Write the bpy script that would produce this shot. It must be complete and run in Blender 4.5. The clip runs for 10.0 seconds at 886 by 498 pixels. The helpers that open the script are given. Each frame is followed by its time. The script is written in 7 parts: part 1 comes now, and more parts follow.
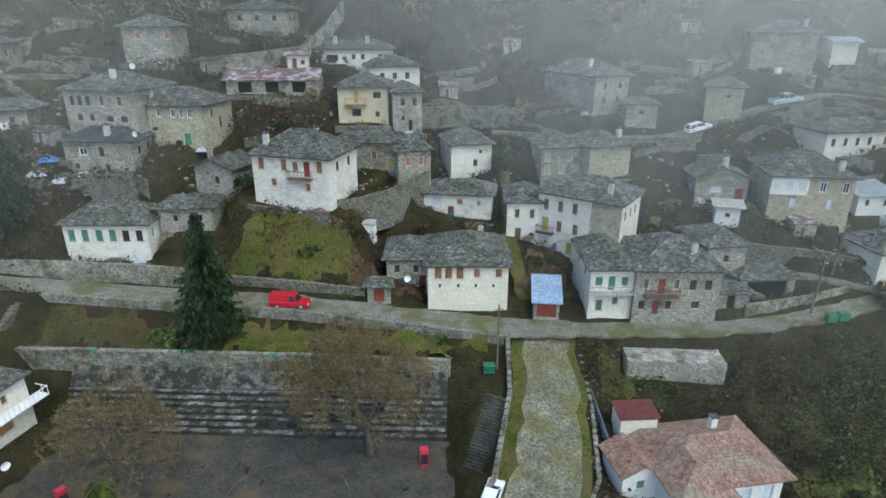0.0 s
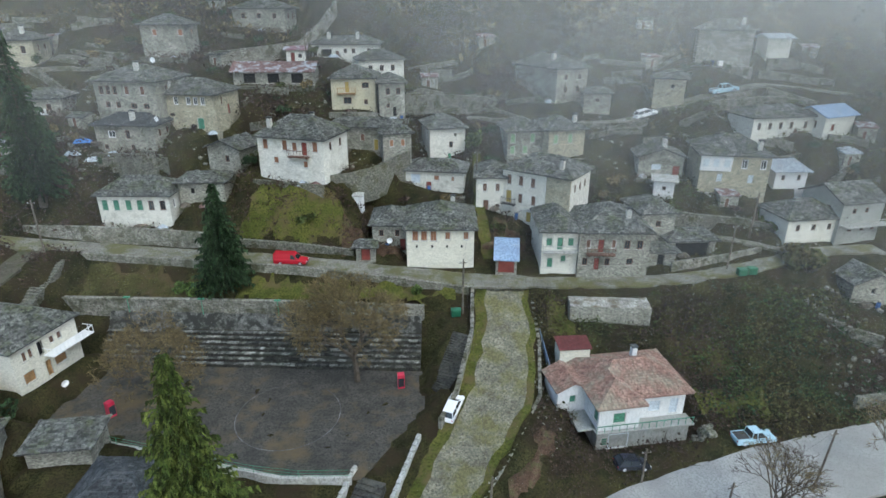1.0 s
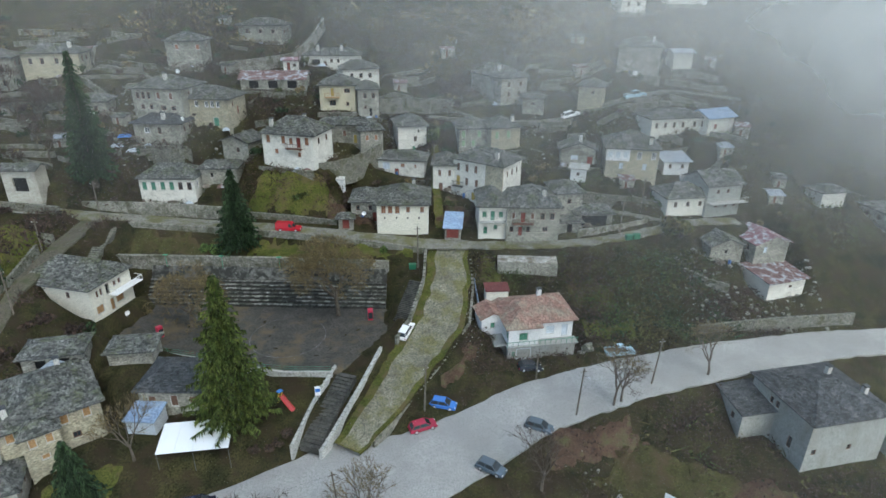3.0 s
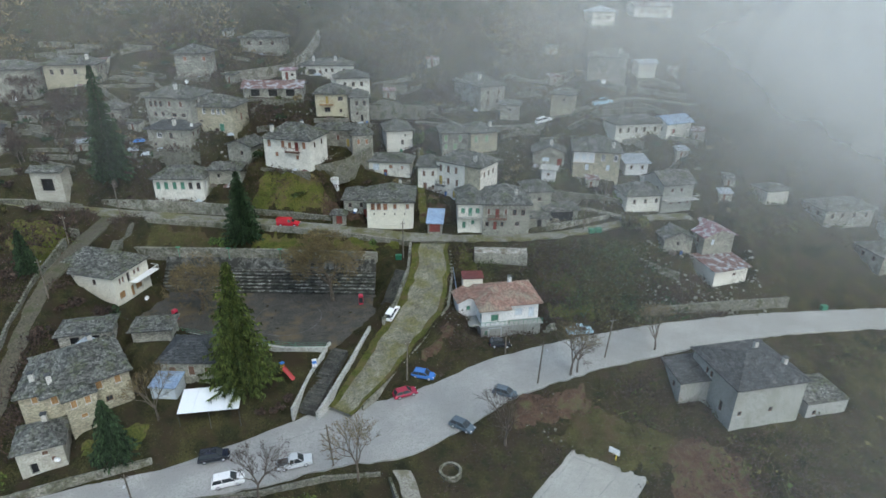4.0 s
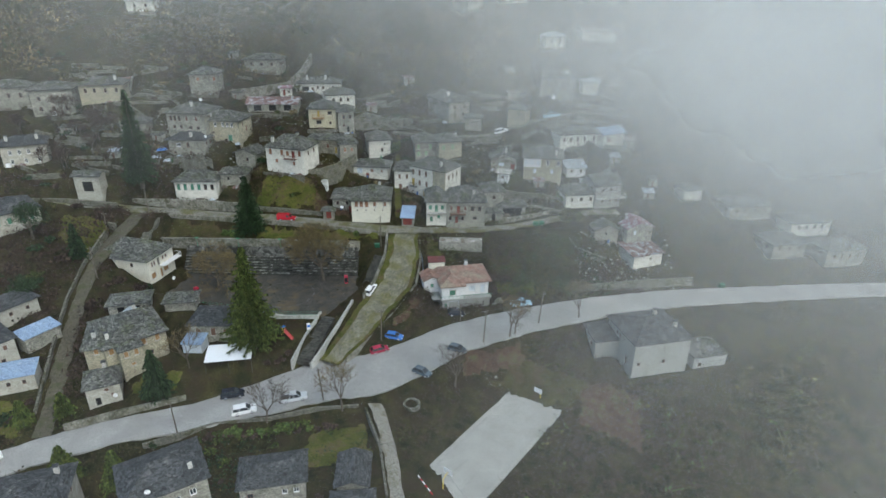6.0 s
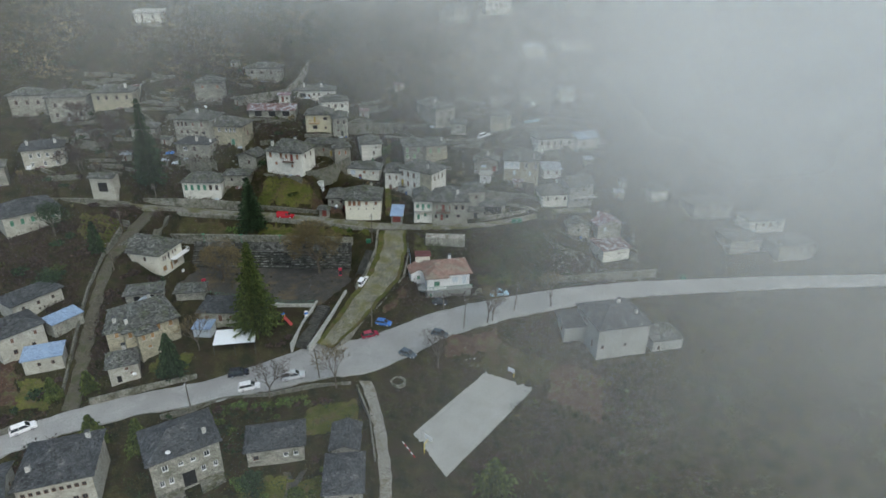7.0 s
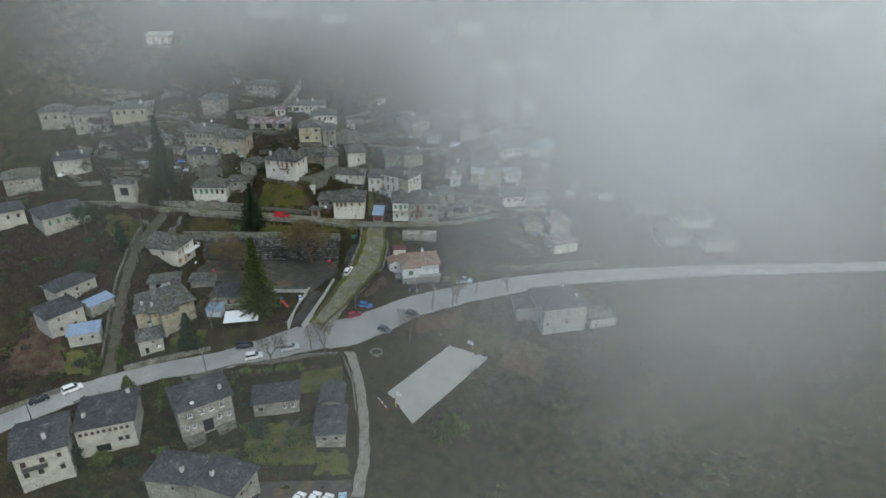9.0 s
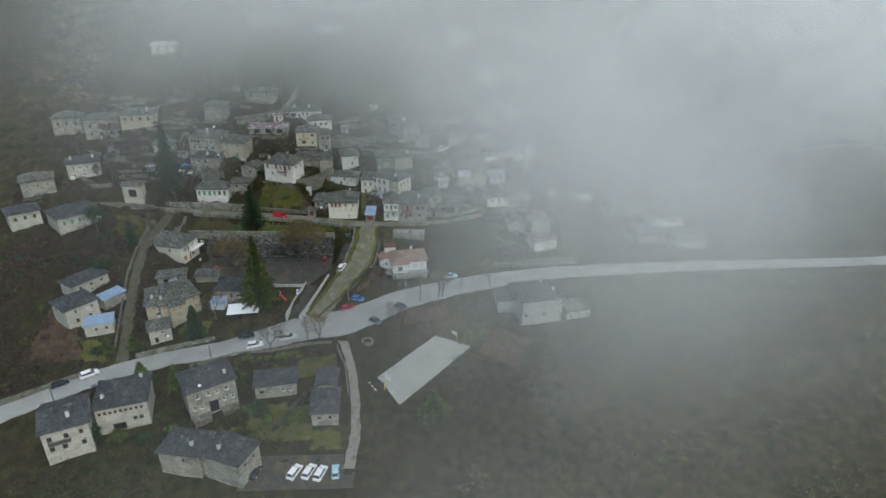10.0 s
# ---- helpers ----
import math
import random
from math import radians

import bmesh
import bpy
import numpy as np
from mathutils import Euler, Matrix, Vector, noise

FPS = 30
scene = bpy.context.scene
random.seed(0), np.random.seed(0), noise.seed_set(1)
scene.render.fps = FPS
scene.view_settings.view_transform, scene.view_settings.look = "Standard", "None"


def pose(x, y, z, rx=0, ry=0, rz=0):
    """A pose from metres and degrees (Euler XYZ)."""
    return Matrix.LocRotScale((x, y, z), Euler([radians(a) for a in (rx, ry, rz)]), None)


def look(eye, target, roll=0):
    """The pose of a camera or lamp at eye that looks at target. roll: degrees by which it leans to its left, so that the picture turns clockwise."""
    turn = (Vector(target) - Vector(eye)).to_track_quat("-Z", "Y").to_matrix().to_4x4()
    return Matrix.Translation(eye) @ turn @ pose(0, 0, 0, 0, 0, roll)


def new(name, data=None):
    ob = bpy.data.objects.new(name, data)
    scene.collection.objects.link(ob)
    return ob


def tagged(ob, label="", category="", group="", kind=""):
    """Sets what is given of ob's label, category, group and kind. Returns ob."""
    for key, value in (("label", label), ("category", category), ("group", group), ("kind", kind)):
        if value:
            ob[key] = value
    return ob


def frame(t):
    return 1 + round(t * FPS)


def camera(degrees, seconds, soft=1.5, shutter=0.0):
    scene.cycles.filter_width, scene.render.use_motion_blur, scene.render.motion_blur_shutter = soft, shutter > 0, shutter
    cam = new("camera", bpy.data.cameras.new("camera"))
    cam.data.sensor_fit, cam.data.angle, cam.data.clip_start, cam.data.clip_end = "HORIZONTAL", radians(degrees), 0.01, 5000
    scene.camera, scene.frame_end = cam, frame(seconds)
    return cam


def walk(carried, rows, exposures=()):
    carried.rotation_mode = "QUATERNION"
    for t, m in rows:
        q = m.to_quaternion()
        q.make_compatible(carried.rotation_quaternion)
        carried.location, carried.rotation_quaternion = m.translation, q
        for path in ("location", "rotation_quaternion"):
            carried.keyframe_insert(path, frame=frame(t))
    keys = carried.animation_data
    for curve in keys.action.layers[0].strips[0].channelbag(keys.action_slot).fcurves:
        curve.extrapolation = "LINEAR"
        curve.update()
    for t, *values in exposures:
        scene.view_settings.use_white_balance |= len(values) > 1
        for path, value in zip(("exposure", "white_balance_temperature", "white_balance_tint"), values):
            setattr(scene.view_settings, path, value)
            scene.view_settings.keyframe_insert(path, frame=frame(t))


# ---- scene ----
cam = camera(74.1, 10.0, soft=1.6)
ROWS = [
    (0.0, 0.00, 0.00, 50.40, 68.48, -0.05, 0.23),
    (0.5, 1.59, -7.36, 51.24, 67.90, -0.05, 0.10),
    (1.0, 3.28, -14.63, 52.42, 67.45, -0.09, -0.02),
    (1.5, 4.97, -21.69, 54.03, 67.05, -0.16, -0.15),
    (2.0, 6.65, -28.64, 55.83, 66.74, -0.24, -0.28),
    (2.5, 8.20, -35.42, 58.05, 66.40, -0.35, -0.42),
    (4.0, 12.38, -55.36, 65.13, 65.90, -0.47, -0.97),
    (4.5, 13.96, -62.07, 67.62, 65.77, -0.44, -1.09),
    (5.0, 15.51, -68.79, 70.18, 65.66, -0.45, -1.20),
    (5.5, 16.85, -75.53, 72.72, 65.61, -0.51, -1.36),
    (7.0, 20.72, -95.84, 80.77, 65.29, -0.70, -1.87),
    (7.5, 22.17, -102.51, 83.56, 65.21, -0.71, -2.00),
    (8.0, 23.61, -109.16, 86.51, 65.11, -0.72, -2.16),
    (8.5, 25.05, -115.82, 89.27, 65.09, -0.72, -2.31),
    (9.0, 26.55, -122.40, 92.02, 65.00, -0.68, -2.45),
    (9.5, 28.08, -128.95, 94.85, 64.94, -0.68, -2.57),
    (10.0, 29.58, -135.53, 97.73, 64.86, -0.68, -2.68),
]
walk(cam, [(t, pose(x, y, z, rx, ry, rz)) for t, x, y, z, rx, ry, rz in ROWS],
     exposures=((0.0, 0.78, 5900, 1), (2.0, 0.82, 5950, 1), (3.8, 0.62, 6000, 1), (5.2, 0.62, 6100, 1), (7.5, 0.17, 6250, 1), (10.0, 0.12, 6250, 1)))

# ---- light: an overcast winter morning ----
scene.cycles.transparent_max_bounces = 64
world = bpy.data.worlds.new("overcast_sky")
scene.world = world
world.use_nodes = True
wn, wl = world.node_tree.nodes, world.node_tree.links
sky = wn.new("ShaderNodeTexSky")
sky.sky_type, sky.sun_disc = "NISHITA", False
sky.sun_elevation, sky.sun_rotation = radians(48), radians(150)
sky.air_density, sky.dust_density, sky.ozone_density = 1.0, 2.2, 1.0
wl.new(sky.outputs[0], wn["Background"].inputs[0])
wn["Background"].inputs[1].default_value = 0.15
sun = new("sun", bpy.data.lights.new("sun", "SUN"))
sun.data.energy, sun.data.angle, sun.data.color = 1.5, radians(40), (1.0, 0.97, 0.92)
sun.matrix_world = look((0, 0, 0), (-0.45, 0.6, -1.0))

# ---- materials ----


def mat(name, low, high, scale=1.0, rough=0.85, bump=0.3, fine=8.0, cells=0.0, cell_dark=0.35, stain=None, random_by=None, metal=0.0, streak=1.0, spec=0.4, grit=0.5, vary=(0.32, 1.75)):
    """Two tones mixed by noise at two sizes; cells: size in 1/m of masonry or shards; stain: a third tone in patches."""
    m = bpy.data.materials.new(name)
    m.use_nodes = True
    n, l = m.node_tree.nodes, m.node_tree.links
    b = n["Principled BSDF"]
    b.inputs["Roughness"].default_value, b.inputs["Metallic"].default_value = rough, metal
    b.inputs["Specular IOR Level"].default_value = spec
    geo = n.new("ShaderNodeNewGeometry")
    mp = n.new("ShaderNodeMapping")
    mp.inputs["Scale"].default_value = (1, 1, streak)
    l.new(geo.outputs["Position"], mp.inputs[0])

    def noise_node(s, detail, rgh=0.6):
        k = n.new("ShaderNodeTexNoise")
        k.inputs["Scale"].default_value, k.inputs["Detail"].default_value, k.inputs["Roughness"].default_value = s, detail, rgh
        l.new(mp.outputs[0], k.inputs["Vector"])
        return k.outputs["Fac"]

    def ramp(fac, a, c):
        r = n.new("ShaderNodeMapRange")
        r.inputs["From Min"].default_value, r.inputs["From Max"].default_value = a, c
        l.new(fac, r.inputs["Value"])
        return r.outputs[0]

    def mix(fac, a, c, mode="MIX"):
        k = n.new("ShaderNodeMix")
        k.data_type, k.blend_type = "RGBA", mode
        if isinstance(fac, float):
            k.inputs[0].default_value = fac
        else:
            l.new(fac, k.inputs[0])
        for i, v in ((6, a), (7, c)):
            if isinstance(v, tuple):
                k.inputs[i].default_value = (*v, 1)
            else:
                l.new(v, k.inputs[i])
        return k.outputs[2]

    big, small = noise_node(scale, 3), noise_node(scale * fine, 2, 0.7)
    col = mix(ramp(big, 0.34, 0.66), low, high)
    col = mix(ramp(small, 0.42, 0.68), col, tuple(grit * v for v in low))
    height = small
    if stain:
        tone, size, lo, hi = stain
        col = mix(ramp(noise_node(size, 3, 0.65), lo, hi), col, tone)
    if cells:
        v = n.new("ShaderNodeTexVoronoi")
        v.inputs["Scale"].default_value = cells
        mp2 = n.new("ShaderNodeMapping")
        mp2.inputs["Scale"].default_value = (1, 1, 1.9)
        l.new(geo.outputs["Position"], mp2.inputs[0])
        l.new(mp2.outputs[0], v.inputs["Vector"])
        bw = n.new("ShaderNodeRGBToBW")
        l.new(v.outputs["Color"], bw.inputs[0])
        k = n.new("ShaderNodeMapRange")
        k.inputs["From Min"].default_value, k.inputs["From Max"].default_value = 0.2, 0.8
        k.inputs["To Min"].default_value, k.inputs["To Max"].default_value = 1 - cell_dark, 1 + cell_dark * 0.55
        l.new(bw.outputs[0], k.inputs["Value"])
        col = mix(1.0, col, k.outputs[0], "MULTIPLY")
        height = v.outputs["Distance"]
    if random_by:
        k = n.new("ShaderNodeMapRange")
        k.inputs["To Min"].default_value, k.inputs["To Max"].default_value = vary
        if random_by == "island":
            l.new(geo.outputs["Random Per Island"], k.inputs["Value"])
        else:
            o = n.new("ShaderNodeObjectInfo")
            l.new(o.outputs["Random"], k.inputs["Value"])
        col = mix(1.0, col, k.outputs[0], "MULTIPLY")
    l.new(col, b.inputs["Base Color"])
    if bump:
        k = n.new("ShaderNodeBump")
        k.inputs["Strength"].default_value, k.inputs["Distance"].default_value = bump, 0.08
        l.new(height, k.inputs["Height"])
        l.new(k.outputs[0], b.inputs["Normal"])
    return m


SLATE = mat("stone_slate", (0.078, 0.08, 0.07), (0.185, 0.184, 0.168), 0.5, 0.8, 0.4, 7, random_by="island", stain=((0.07, 0.078, 0.045), 0.4, 0.5, 0.66), vary=(0.4, 1.75))
SLATE_DARK = mat("dark_slate", (0.042, 0.046, 0.05), (0.085, 0.09, 0.092), 0.5, 0.7, 0.3, 9, random_by="island", stain=((0.15, 0.15, 0.14), 0.5, 0.6, 0.78), vary=(0.5, 1.5))
DECK = mat("roof_boards", (0.10, 0.10, 0.10), (0.16, 0.16, 0.155), 0.8, 0.9, 0.3)
TILE = mat("clay_tile", (0.27, 0.15, 0.115), (0.4, 0.26, 0.205), 0.5, 0.85, 0.2, random_by="island", stain=((0.27, 0.24, 0.18), 0.4, 0.45, 0.7), vary=(0.72, 1.25))
STONE = mat("grey_masonry", (0.27, 0.262, 0.22), (0.42, 0.405, 0.345), 0.4, 0.9, 0.5, 9, cells=3.4, cell_dark=0.34, grit=0.66, stain=((0.17, 0.165, 0.13), 0.35, 0.5, 0.7), streak=1.5)
STONE_WARM = mat("warm_masonry", (0.36, 0.33, 0.24), (0.49, 0.45, 0.33), 0.5, 0.9, 0.5, 10, cells=3.4, cell_dark=0.3, grit=0.7, stain=((0.3, 0.28, 0.22), 0.3, 0.5, 0.75), streak=1.5)
WHITE = mat("limewash", (0.64, 0.62, 0.545), (0.78, 0.76, 0.685), 0.5, 0.9, 0.3, 10, cells=3.2, cell_dark=0.12, grit=0.84, stain=((0.42, 0.4, 0.335), 0.42, 0.56, 0.76), streak=1.6)
CREAM = mat("cream_wash", (0.66, 0.63, 0.52), (0.79, 0.76, 0.655), 0.4, 0.9, 0.25, 10, cells=3.2, cell_dark=0.1, grit=0.88, stain=((0.58, 0.54, 0.43), 0.4, 0.58, 0.8), streak=1.6)
YELLOW = mat("ochre_plaster", (0.52, 0.475, 0.33), (0.62, 0.57, 0.42), 0.4, 0.9, 0.15, 10, grit=0.82, stain=((0.4, 0.37, 0.28), 0.5, 0.5, 0.72), streak=0.7)
PLASTER = mat("white_plaster", (0.66, 0.66, 0.65), (0.75, 0.75, 0.74), 0.4, 0.85, 0.1, 10, grit=0.88, stain=((0.55, 0.55, 0.52), 0.4, 0.6, 0.85), streak=0.35)
GREYPL = mat("grey_render", (0.3, 0.305, 0.285), (0.4, 0.405, 0.38), 0.3, 0.9, 0.15, 10, grit=0.8, stain=((0.24, 0.24, 0.215), 0.3, 0.46, 0.7), streak=0.6)
# Stained plaster for west houses, darkened to hold the dim light there.
DIMMED = mat("dimmed_plaster", (0.4, 0.385, 0.325), (0.53, 0.51, 0.44), 0.45, 0.9, 0.25, 10, cells=3.2, cell_dark=0.14, grit=0.8, stain=((0.29, 0.275, 0.225), 0.35, 0.5, 0.72), streak=1.3)
DRYSTONE = mat("dry_stone", (0.15, 0.145, 0.118), (0.3, 0.29, 0.245), 0.5, 0.95, 0.9, 8, cells=3.6, cell_dark=0.34, stain=((0.085, 0.085, 0.05), 0.5, 0.48, 0.62))
CONCRETE = mat("concrete", (0.42, 0.42, 0.39), (0.54, 0.53, 0.49), 0.5, 0.9, 0.2, 8, stain=((0.27, 0.27, 0.23), 0.5, 0.5, 0.75))
ASPHALT = mat("wet_road", (0.285, 0.28, 0.265), (0.4, 0.395, 0.375), 0.15, 0.6, 0.05, 30, grit=0.8, stain=((0.26, 0.255, 0.245), 0.12, 0.5, 0.7))
PLAZA = mat("old_asphalt", (0.055, 0.05, 0.042), (0.095, 0.088, 0.074), 0.4, 0.85, 0.15, 10, stain=((0.115, 0.088, 0.046), 0.25, 0.5, 0.7))
COBBLE = mat("cobbles", (0.16, 0.15, 0.105), (0.31, 0.29, 0.22), 0.5, 0.85, 0.8, 8, cells=4.5, cell_dark=0.3, stain=((0.15, 0.14, 0.062), 0.3, 0.45, 0.62))
COURT = mat("court_concrete", (0.33, 0.325, 0.295), (0.43, 0.42, 0.385), 0.2, 0.85, 0.05, 20, grit=0.85, stain=((0.33, 0.32, 0.29), 0.25, 0.5, 0.7))
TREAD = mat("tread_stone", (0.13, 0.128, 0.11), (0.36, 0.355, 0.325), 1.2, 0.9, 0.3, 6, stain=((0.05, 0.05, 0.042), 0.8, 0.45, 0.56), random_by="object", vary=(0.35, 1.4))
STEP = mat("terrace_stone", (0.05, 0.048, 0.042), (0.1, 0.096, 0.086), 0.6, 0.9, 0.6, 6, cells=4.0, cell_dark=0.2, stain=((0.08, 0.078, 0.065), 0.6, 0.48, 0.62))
TIN = mat("tin_sheet", (0.42, 0.47, 0.52), (0.58, 0.63, 0.68), 0.6, 0.45, 0.1, 6, stain=((0.4, 0.33, 0.28), 0.7, 0.58, 0.8), metal=0.3)
TINBLUE = mat("blue_tin_sheet", (0.3, 0.4, 0.56), (0.38, 0.5, 0.66), 0.6, 0.45, 0.1, 6, stain=((0.45, 0.5, 0.55), 0.7, 0.58, 0.8), metal=0.2)
RUST = mat("rusty_sheet", (0.15, 0.08, 0.07), (0.24, 0.16, 0.145), 0.8, 0.7, 0.2, 6, stain=((0.34, 0.35, 0.37), 0.8, 0.5, 0.6))
PINKTIN = mat("plum_tin", (0.22, 0.11, 0.13), (0.32, 0.2, 0.21), 0.8, 0.6, 0.1, 6, stain=((0.36, 0.37, 0.39), 0.8, 0.5, 0.6))
WOOD = mat("weathered_wood", (0.12, 0.1, 0.08), (0.22, 0.19, 0.15), 1.5, 0.85, 0.3)
SHUT = mat("rust_shutter", (0.29, 0.135, 0.075), (0.37, 0.185, 0.105), 1.2, 0.75, 0.15)
OCHRE = mat("ochre_board", (0.36, 0.21, 0.09), (0.45, 0.27, 0.12), 1.2, 0.75, 0.15)
GREEN = mat("green_paint", (0.06, 0.2, 0.13), (0.1, 0.28, 0.18), 1.2, 0.6, 0.1)
LIME = mat("light_green_paint", (0.23, 0.37, 0.2), (0.31, 0.46, 0.27), 1.2, 0.7, 0.1)
REDP = mat("red_paint", (0.2, 0.04, 0.03), (0.29, 0.06, 0.045), 1.2, 0.65, 0.1)
DARKRED = mat("dark_red_sheet", (0.12, 0.03, 0.03), (0.18, 0.05, 0.045), 1.2, 0.6, 0.1)
MUSTARD = mat("mustard_paint", (0.42, 0.31, 0.07), (0.5, 0.37, 0.1), 1.2, 0.7, 0.1)
PALE = mat("pale_paint", (0.58, 0.64, 0.7), (0.68, 0.74, 0.78), 1.2, 0.6, 0.1)
TRIM = mat("stone_trim", (0.5, 0.49, 0.45), (0.62, 0.6, 0.55), 1.5, 0.9, 0.2)
BROWN = mat("brown_wood", (0.14, 0.075, 0.05), (0.2, 0.11, 0.075), 1.5, 0.75, 0.15)
IRON = mat("dark_iron", (0.06, 0.06, 0.06), (0.1, 0.1, 0.1), 2.0, 0.6, 0.1)
# Near-black tone painted for the shade inside open holes.
UNLIT = mat("interior_shade", (0.012, 0.012, 0.014), (0.02, 0.02, 0.022), 1.0, 0.9, 0.0)
BARK = mat("bark", (0.1, 0.08, 0.06), (0.17, 0.14, 0.11), 2.0, 0.95, 0.4)
TWIG = mat("bare_twigs", (0.125, 0.095, 0.042), (0.2, 0.152, 0.068), 0.5, 0.95, 0.0, random_by="island")
TWIGRED = mat("red_twigs", (0.04, 0.025, 0.019), (0.082, 0.052, 0.037), 0.5, 0.95, 0.0, random_by="island")
NEEDLE = mat("spruce_needles", (0.036, 0.058, 0.012), (0.12, 0.14, 0.03), 0.8, 0.85, 0.0, random_by="island", spec=0.2)
NEEDLE_FAR = mat("fir_needles", (0.022, 0.042, 0.018), (0.045, 0.075, 0.03), 0.8, 0.85, 0.0, random_by="island", spec=0.2)
LEAF = mat("evergreen_leaves", (0.06, 0.1, 0.025), (0.13, 0.17, 0.04), 0.6, 0.85, 0.0, random_by="island", spec=0.2)
BRUSH = mat("dry_brush", (0.06, 0.05, 0.022), (0.115, 0.1, 0.038), 0.25, 0.95, 0.0, random_by="island", stain=((0.055, 0.075, 0.025), 0.1, 0.45, 0.6), spec=0.1)
GROUND = mat("winter_ground", (0.022, 0.0215, 0.009), (0.07, 0.064, 0.025), 0.33, 0.95, 0.9, 14, grit=0.4, stain=((0.036, 0.026, 0.016), 0.3, 0.44, 0.66), spec=0.1)
GRASS = mat("short_grass", (0.066, 0.076, 0.017), (0.135, 0.135, 0.033), 0.3, 0.95, 0.5, 12, stain=((0.1, 0.08, 0.036), 0.35, 0.48, 0.66), spec=0.1)
DULL = mat("dull_turf", (0.045, 0.044, 0.016), (0.09, 0.082, 0.03), 0.35, 0.95, 0.6, 12, stain=((0.07, 0.05, 0.027), 0.3, 0.46, 0.64), spec=0.1)


def paint(name, c, rough=0.25):
    m = bpy.data.materials.new(name)
    m.use_nodes = True
    b = m.node_tree.nodes["Principled BSDF"]
    b.inputs["Base Color"].default_value, b.inputs["Roughness"].default_value = (*c, 1), rough
    b.inputs["Coat Weight"].default_value = 0.3
    return m


GLASS = paint("window_glass", (0.035, 0.042, 0.048), 0.12)
RUBBER = paint("tyre_rubber", (0.02, 0.02, 0.02), 0.8)
RIM = paint("alloy_rim", (0.5, 0.5, 0.52), 0.35)
LAMPWHITE = paint("lamp_lens", (0.7, 0.7, 0.68), 0.2)
LAMPRED = paint("tail_lens", (0.35, 0.02, 0.02), 0.2)
WHITEP = paint("white_enamel", (0.8, 0.8, 0.8), 0.35)
LINE = mat("line_paint", (0.36, 0.36, 0.34), (0.46, 0.46, 0.44), 0.8, 0.8, 0.0, stain=((0.2, 0.2, 0.19), 1.0, 0.42, 0.52))
FADED = mat("faded_paint", (0.13, 0.13, 0.125), (0.26, 0.26, 0.25), 0.8, 0.85, 0.0, stain=((0.08, 0.08, 0.075), 0.6, 0.44, 0.54))
SIGNYEL = paint("yellow_enamel", (0.7, 0.5, 0.04), 0.4)

# ---- mesh helpers ----


def raw(name, verts, faces, material, parent=None, label="", m=None, smooth=False):
    me = bpy.data.meshes.new(name)
    me.from_pydata(verts, [], faces)
    me.materials.append(material)
    if smooth:
        me.polygons.foreach_set("use_smooth", [True] * len(me.polygons))
    me.update()
    ob = new(name, me)
    if parent:
        ob.parent = parent
    if m is not None:
        ob.matrix_basis = m
    if label:
        ob["label"] = label
    return ob


def empty(name, m, label, category, group="", kind=""):
    ob = new(name)
    ob.empty_display_size = 0.3
    ob.matrix_basis = m
    return tagged(ob, label, category, group, kind)


class Bag:
    """Vertices and faces gathered for one mesh."""

    def __init__(self):
        self.v, self.f = [], []

    def add(self, verts, faces):
        k = len(self.v)
        self.v += [tuple(p) for p in verts]
        self.f += [tuple(i + k for i in f) for f in faces]

    def box(self, x0, x1, y0, y1, z0, z1, m=None):
        vs = [(x, y, z) for z in (z0, z1) for x, y in ((x0, y0), (x1, y0), (x1, y1), (x0, y1))]
        if m is not None:
            vs = [m @ Vector(p) for p in vs]
        self.add(vs, [(0, 3, 2, 1), (4, 5, 6, 7), (0, 1, 5, 4), (1, 2, 6, 5), (2, 3, 7, 6), (3, 0, 4, 7)])

    def block(self, x0, x1, y0, y1, z0, z1, c=0.03, m=None):
        """A box with chamfered upright edges and top."""
        rings = []
        for z, k in ((z0, 0.0), (z1 - c, 0.0), (z1, c)):
            a, b, e, g = x0 + k, x1 - k, y0 + k, y1 - k
            rings.append([(a + c, e, z), (b - c, e, z), (b, e + c, z), (b, g - c, z), (b - c, g, z), (a + c, g, z), (a, g - c, z), (a, e + c, z)])
        vs = [p for r in rings for p in r]
        if m is not None:
            vs = [m @ Vector(p) for p in vs]
        fs = [tuple(range(7, -1, -1)), tuple(range(16, 24))]
        for r in (0, 8):
            fs += [(r + i, r + (i + 1) % 8, r + 8 + (i + 1) % 8, r + 8 + i) for i in range(8)]
        self.add(vs, fs)

    def tube(self, a, b, ra, rb, sides=6, cap=True):
        a, b = Vector(a), Vector(b)
        d = (b - a).normalized()
        u = d.orthogonal().normalized()
        w = d.cross(u)
        vs = [p + (u * math.cos(t) + w * math.sin(t)) * r for p, r in ((a, ra), (b, rb)) for t in (2 * math.pi * i / sides for i in range(sides))]
        fs = [(i, (i + 1) % sides, sides + (i + 1) % sides, sides + i) for i in range(sides)]
        if cap:
            fs += [tuple(range(sides - 1, -1, -1)), tuple(range(sides, 2 * sides))]
        self.add(vs, fs)

    def weld(self):
        seen, put, to = {}, [], []
        for p in self.v:
            k = tuple(round(c, 3) for c in p)
            if k not in seen:
                seen[k] = len(put)
                put.append(p)
            to.append(seen[k])
        self.v, self.f = put, [tuple(to[i] for i in f) for f in self.f]

    def out(self, name, material, parent=None, label="", m=None, smooth=False):
        return raw(name, self.v, self.f, material, parent, label, m, smooth)


# ---- lie of the land ----
XS = np.array([-134, -101, -56, -22, 6, 34, 67, 123, 190.0])
YS, COLS = [], []


def row(y, *z):
    """Heights across the slope at one distance up the hill."""
    YS.append(y)
    COLS.append(z)


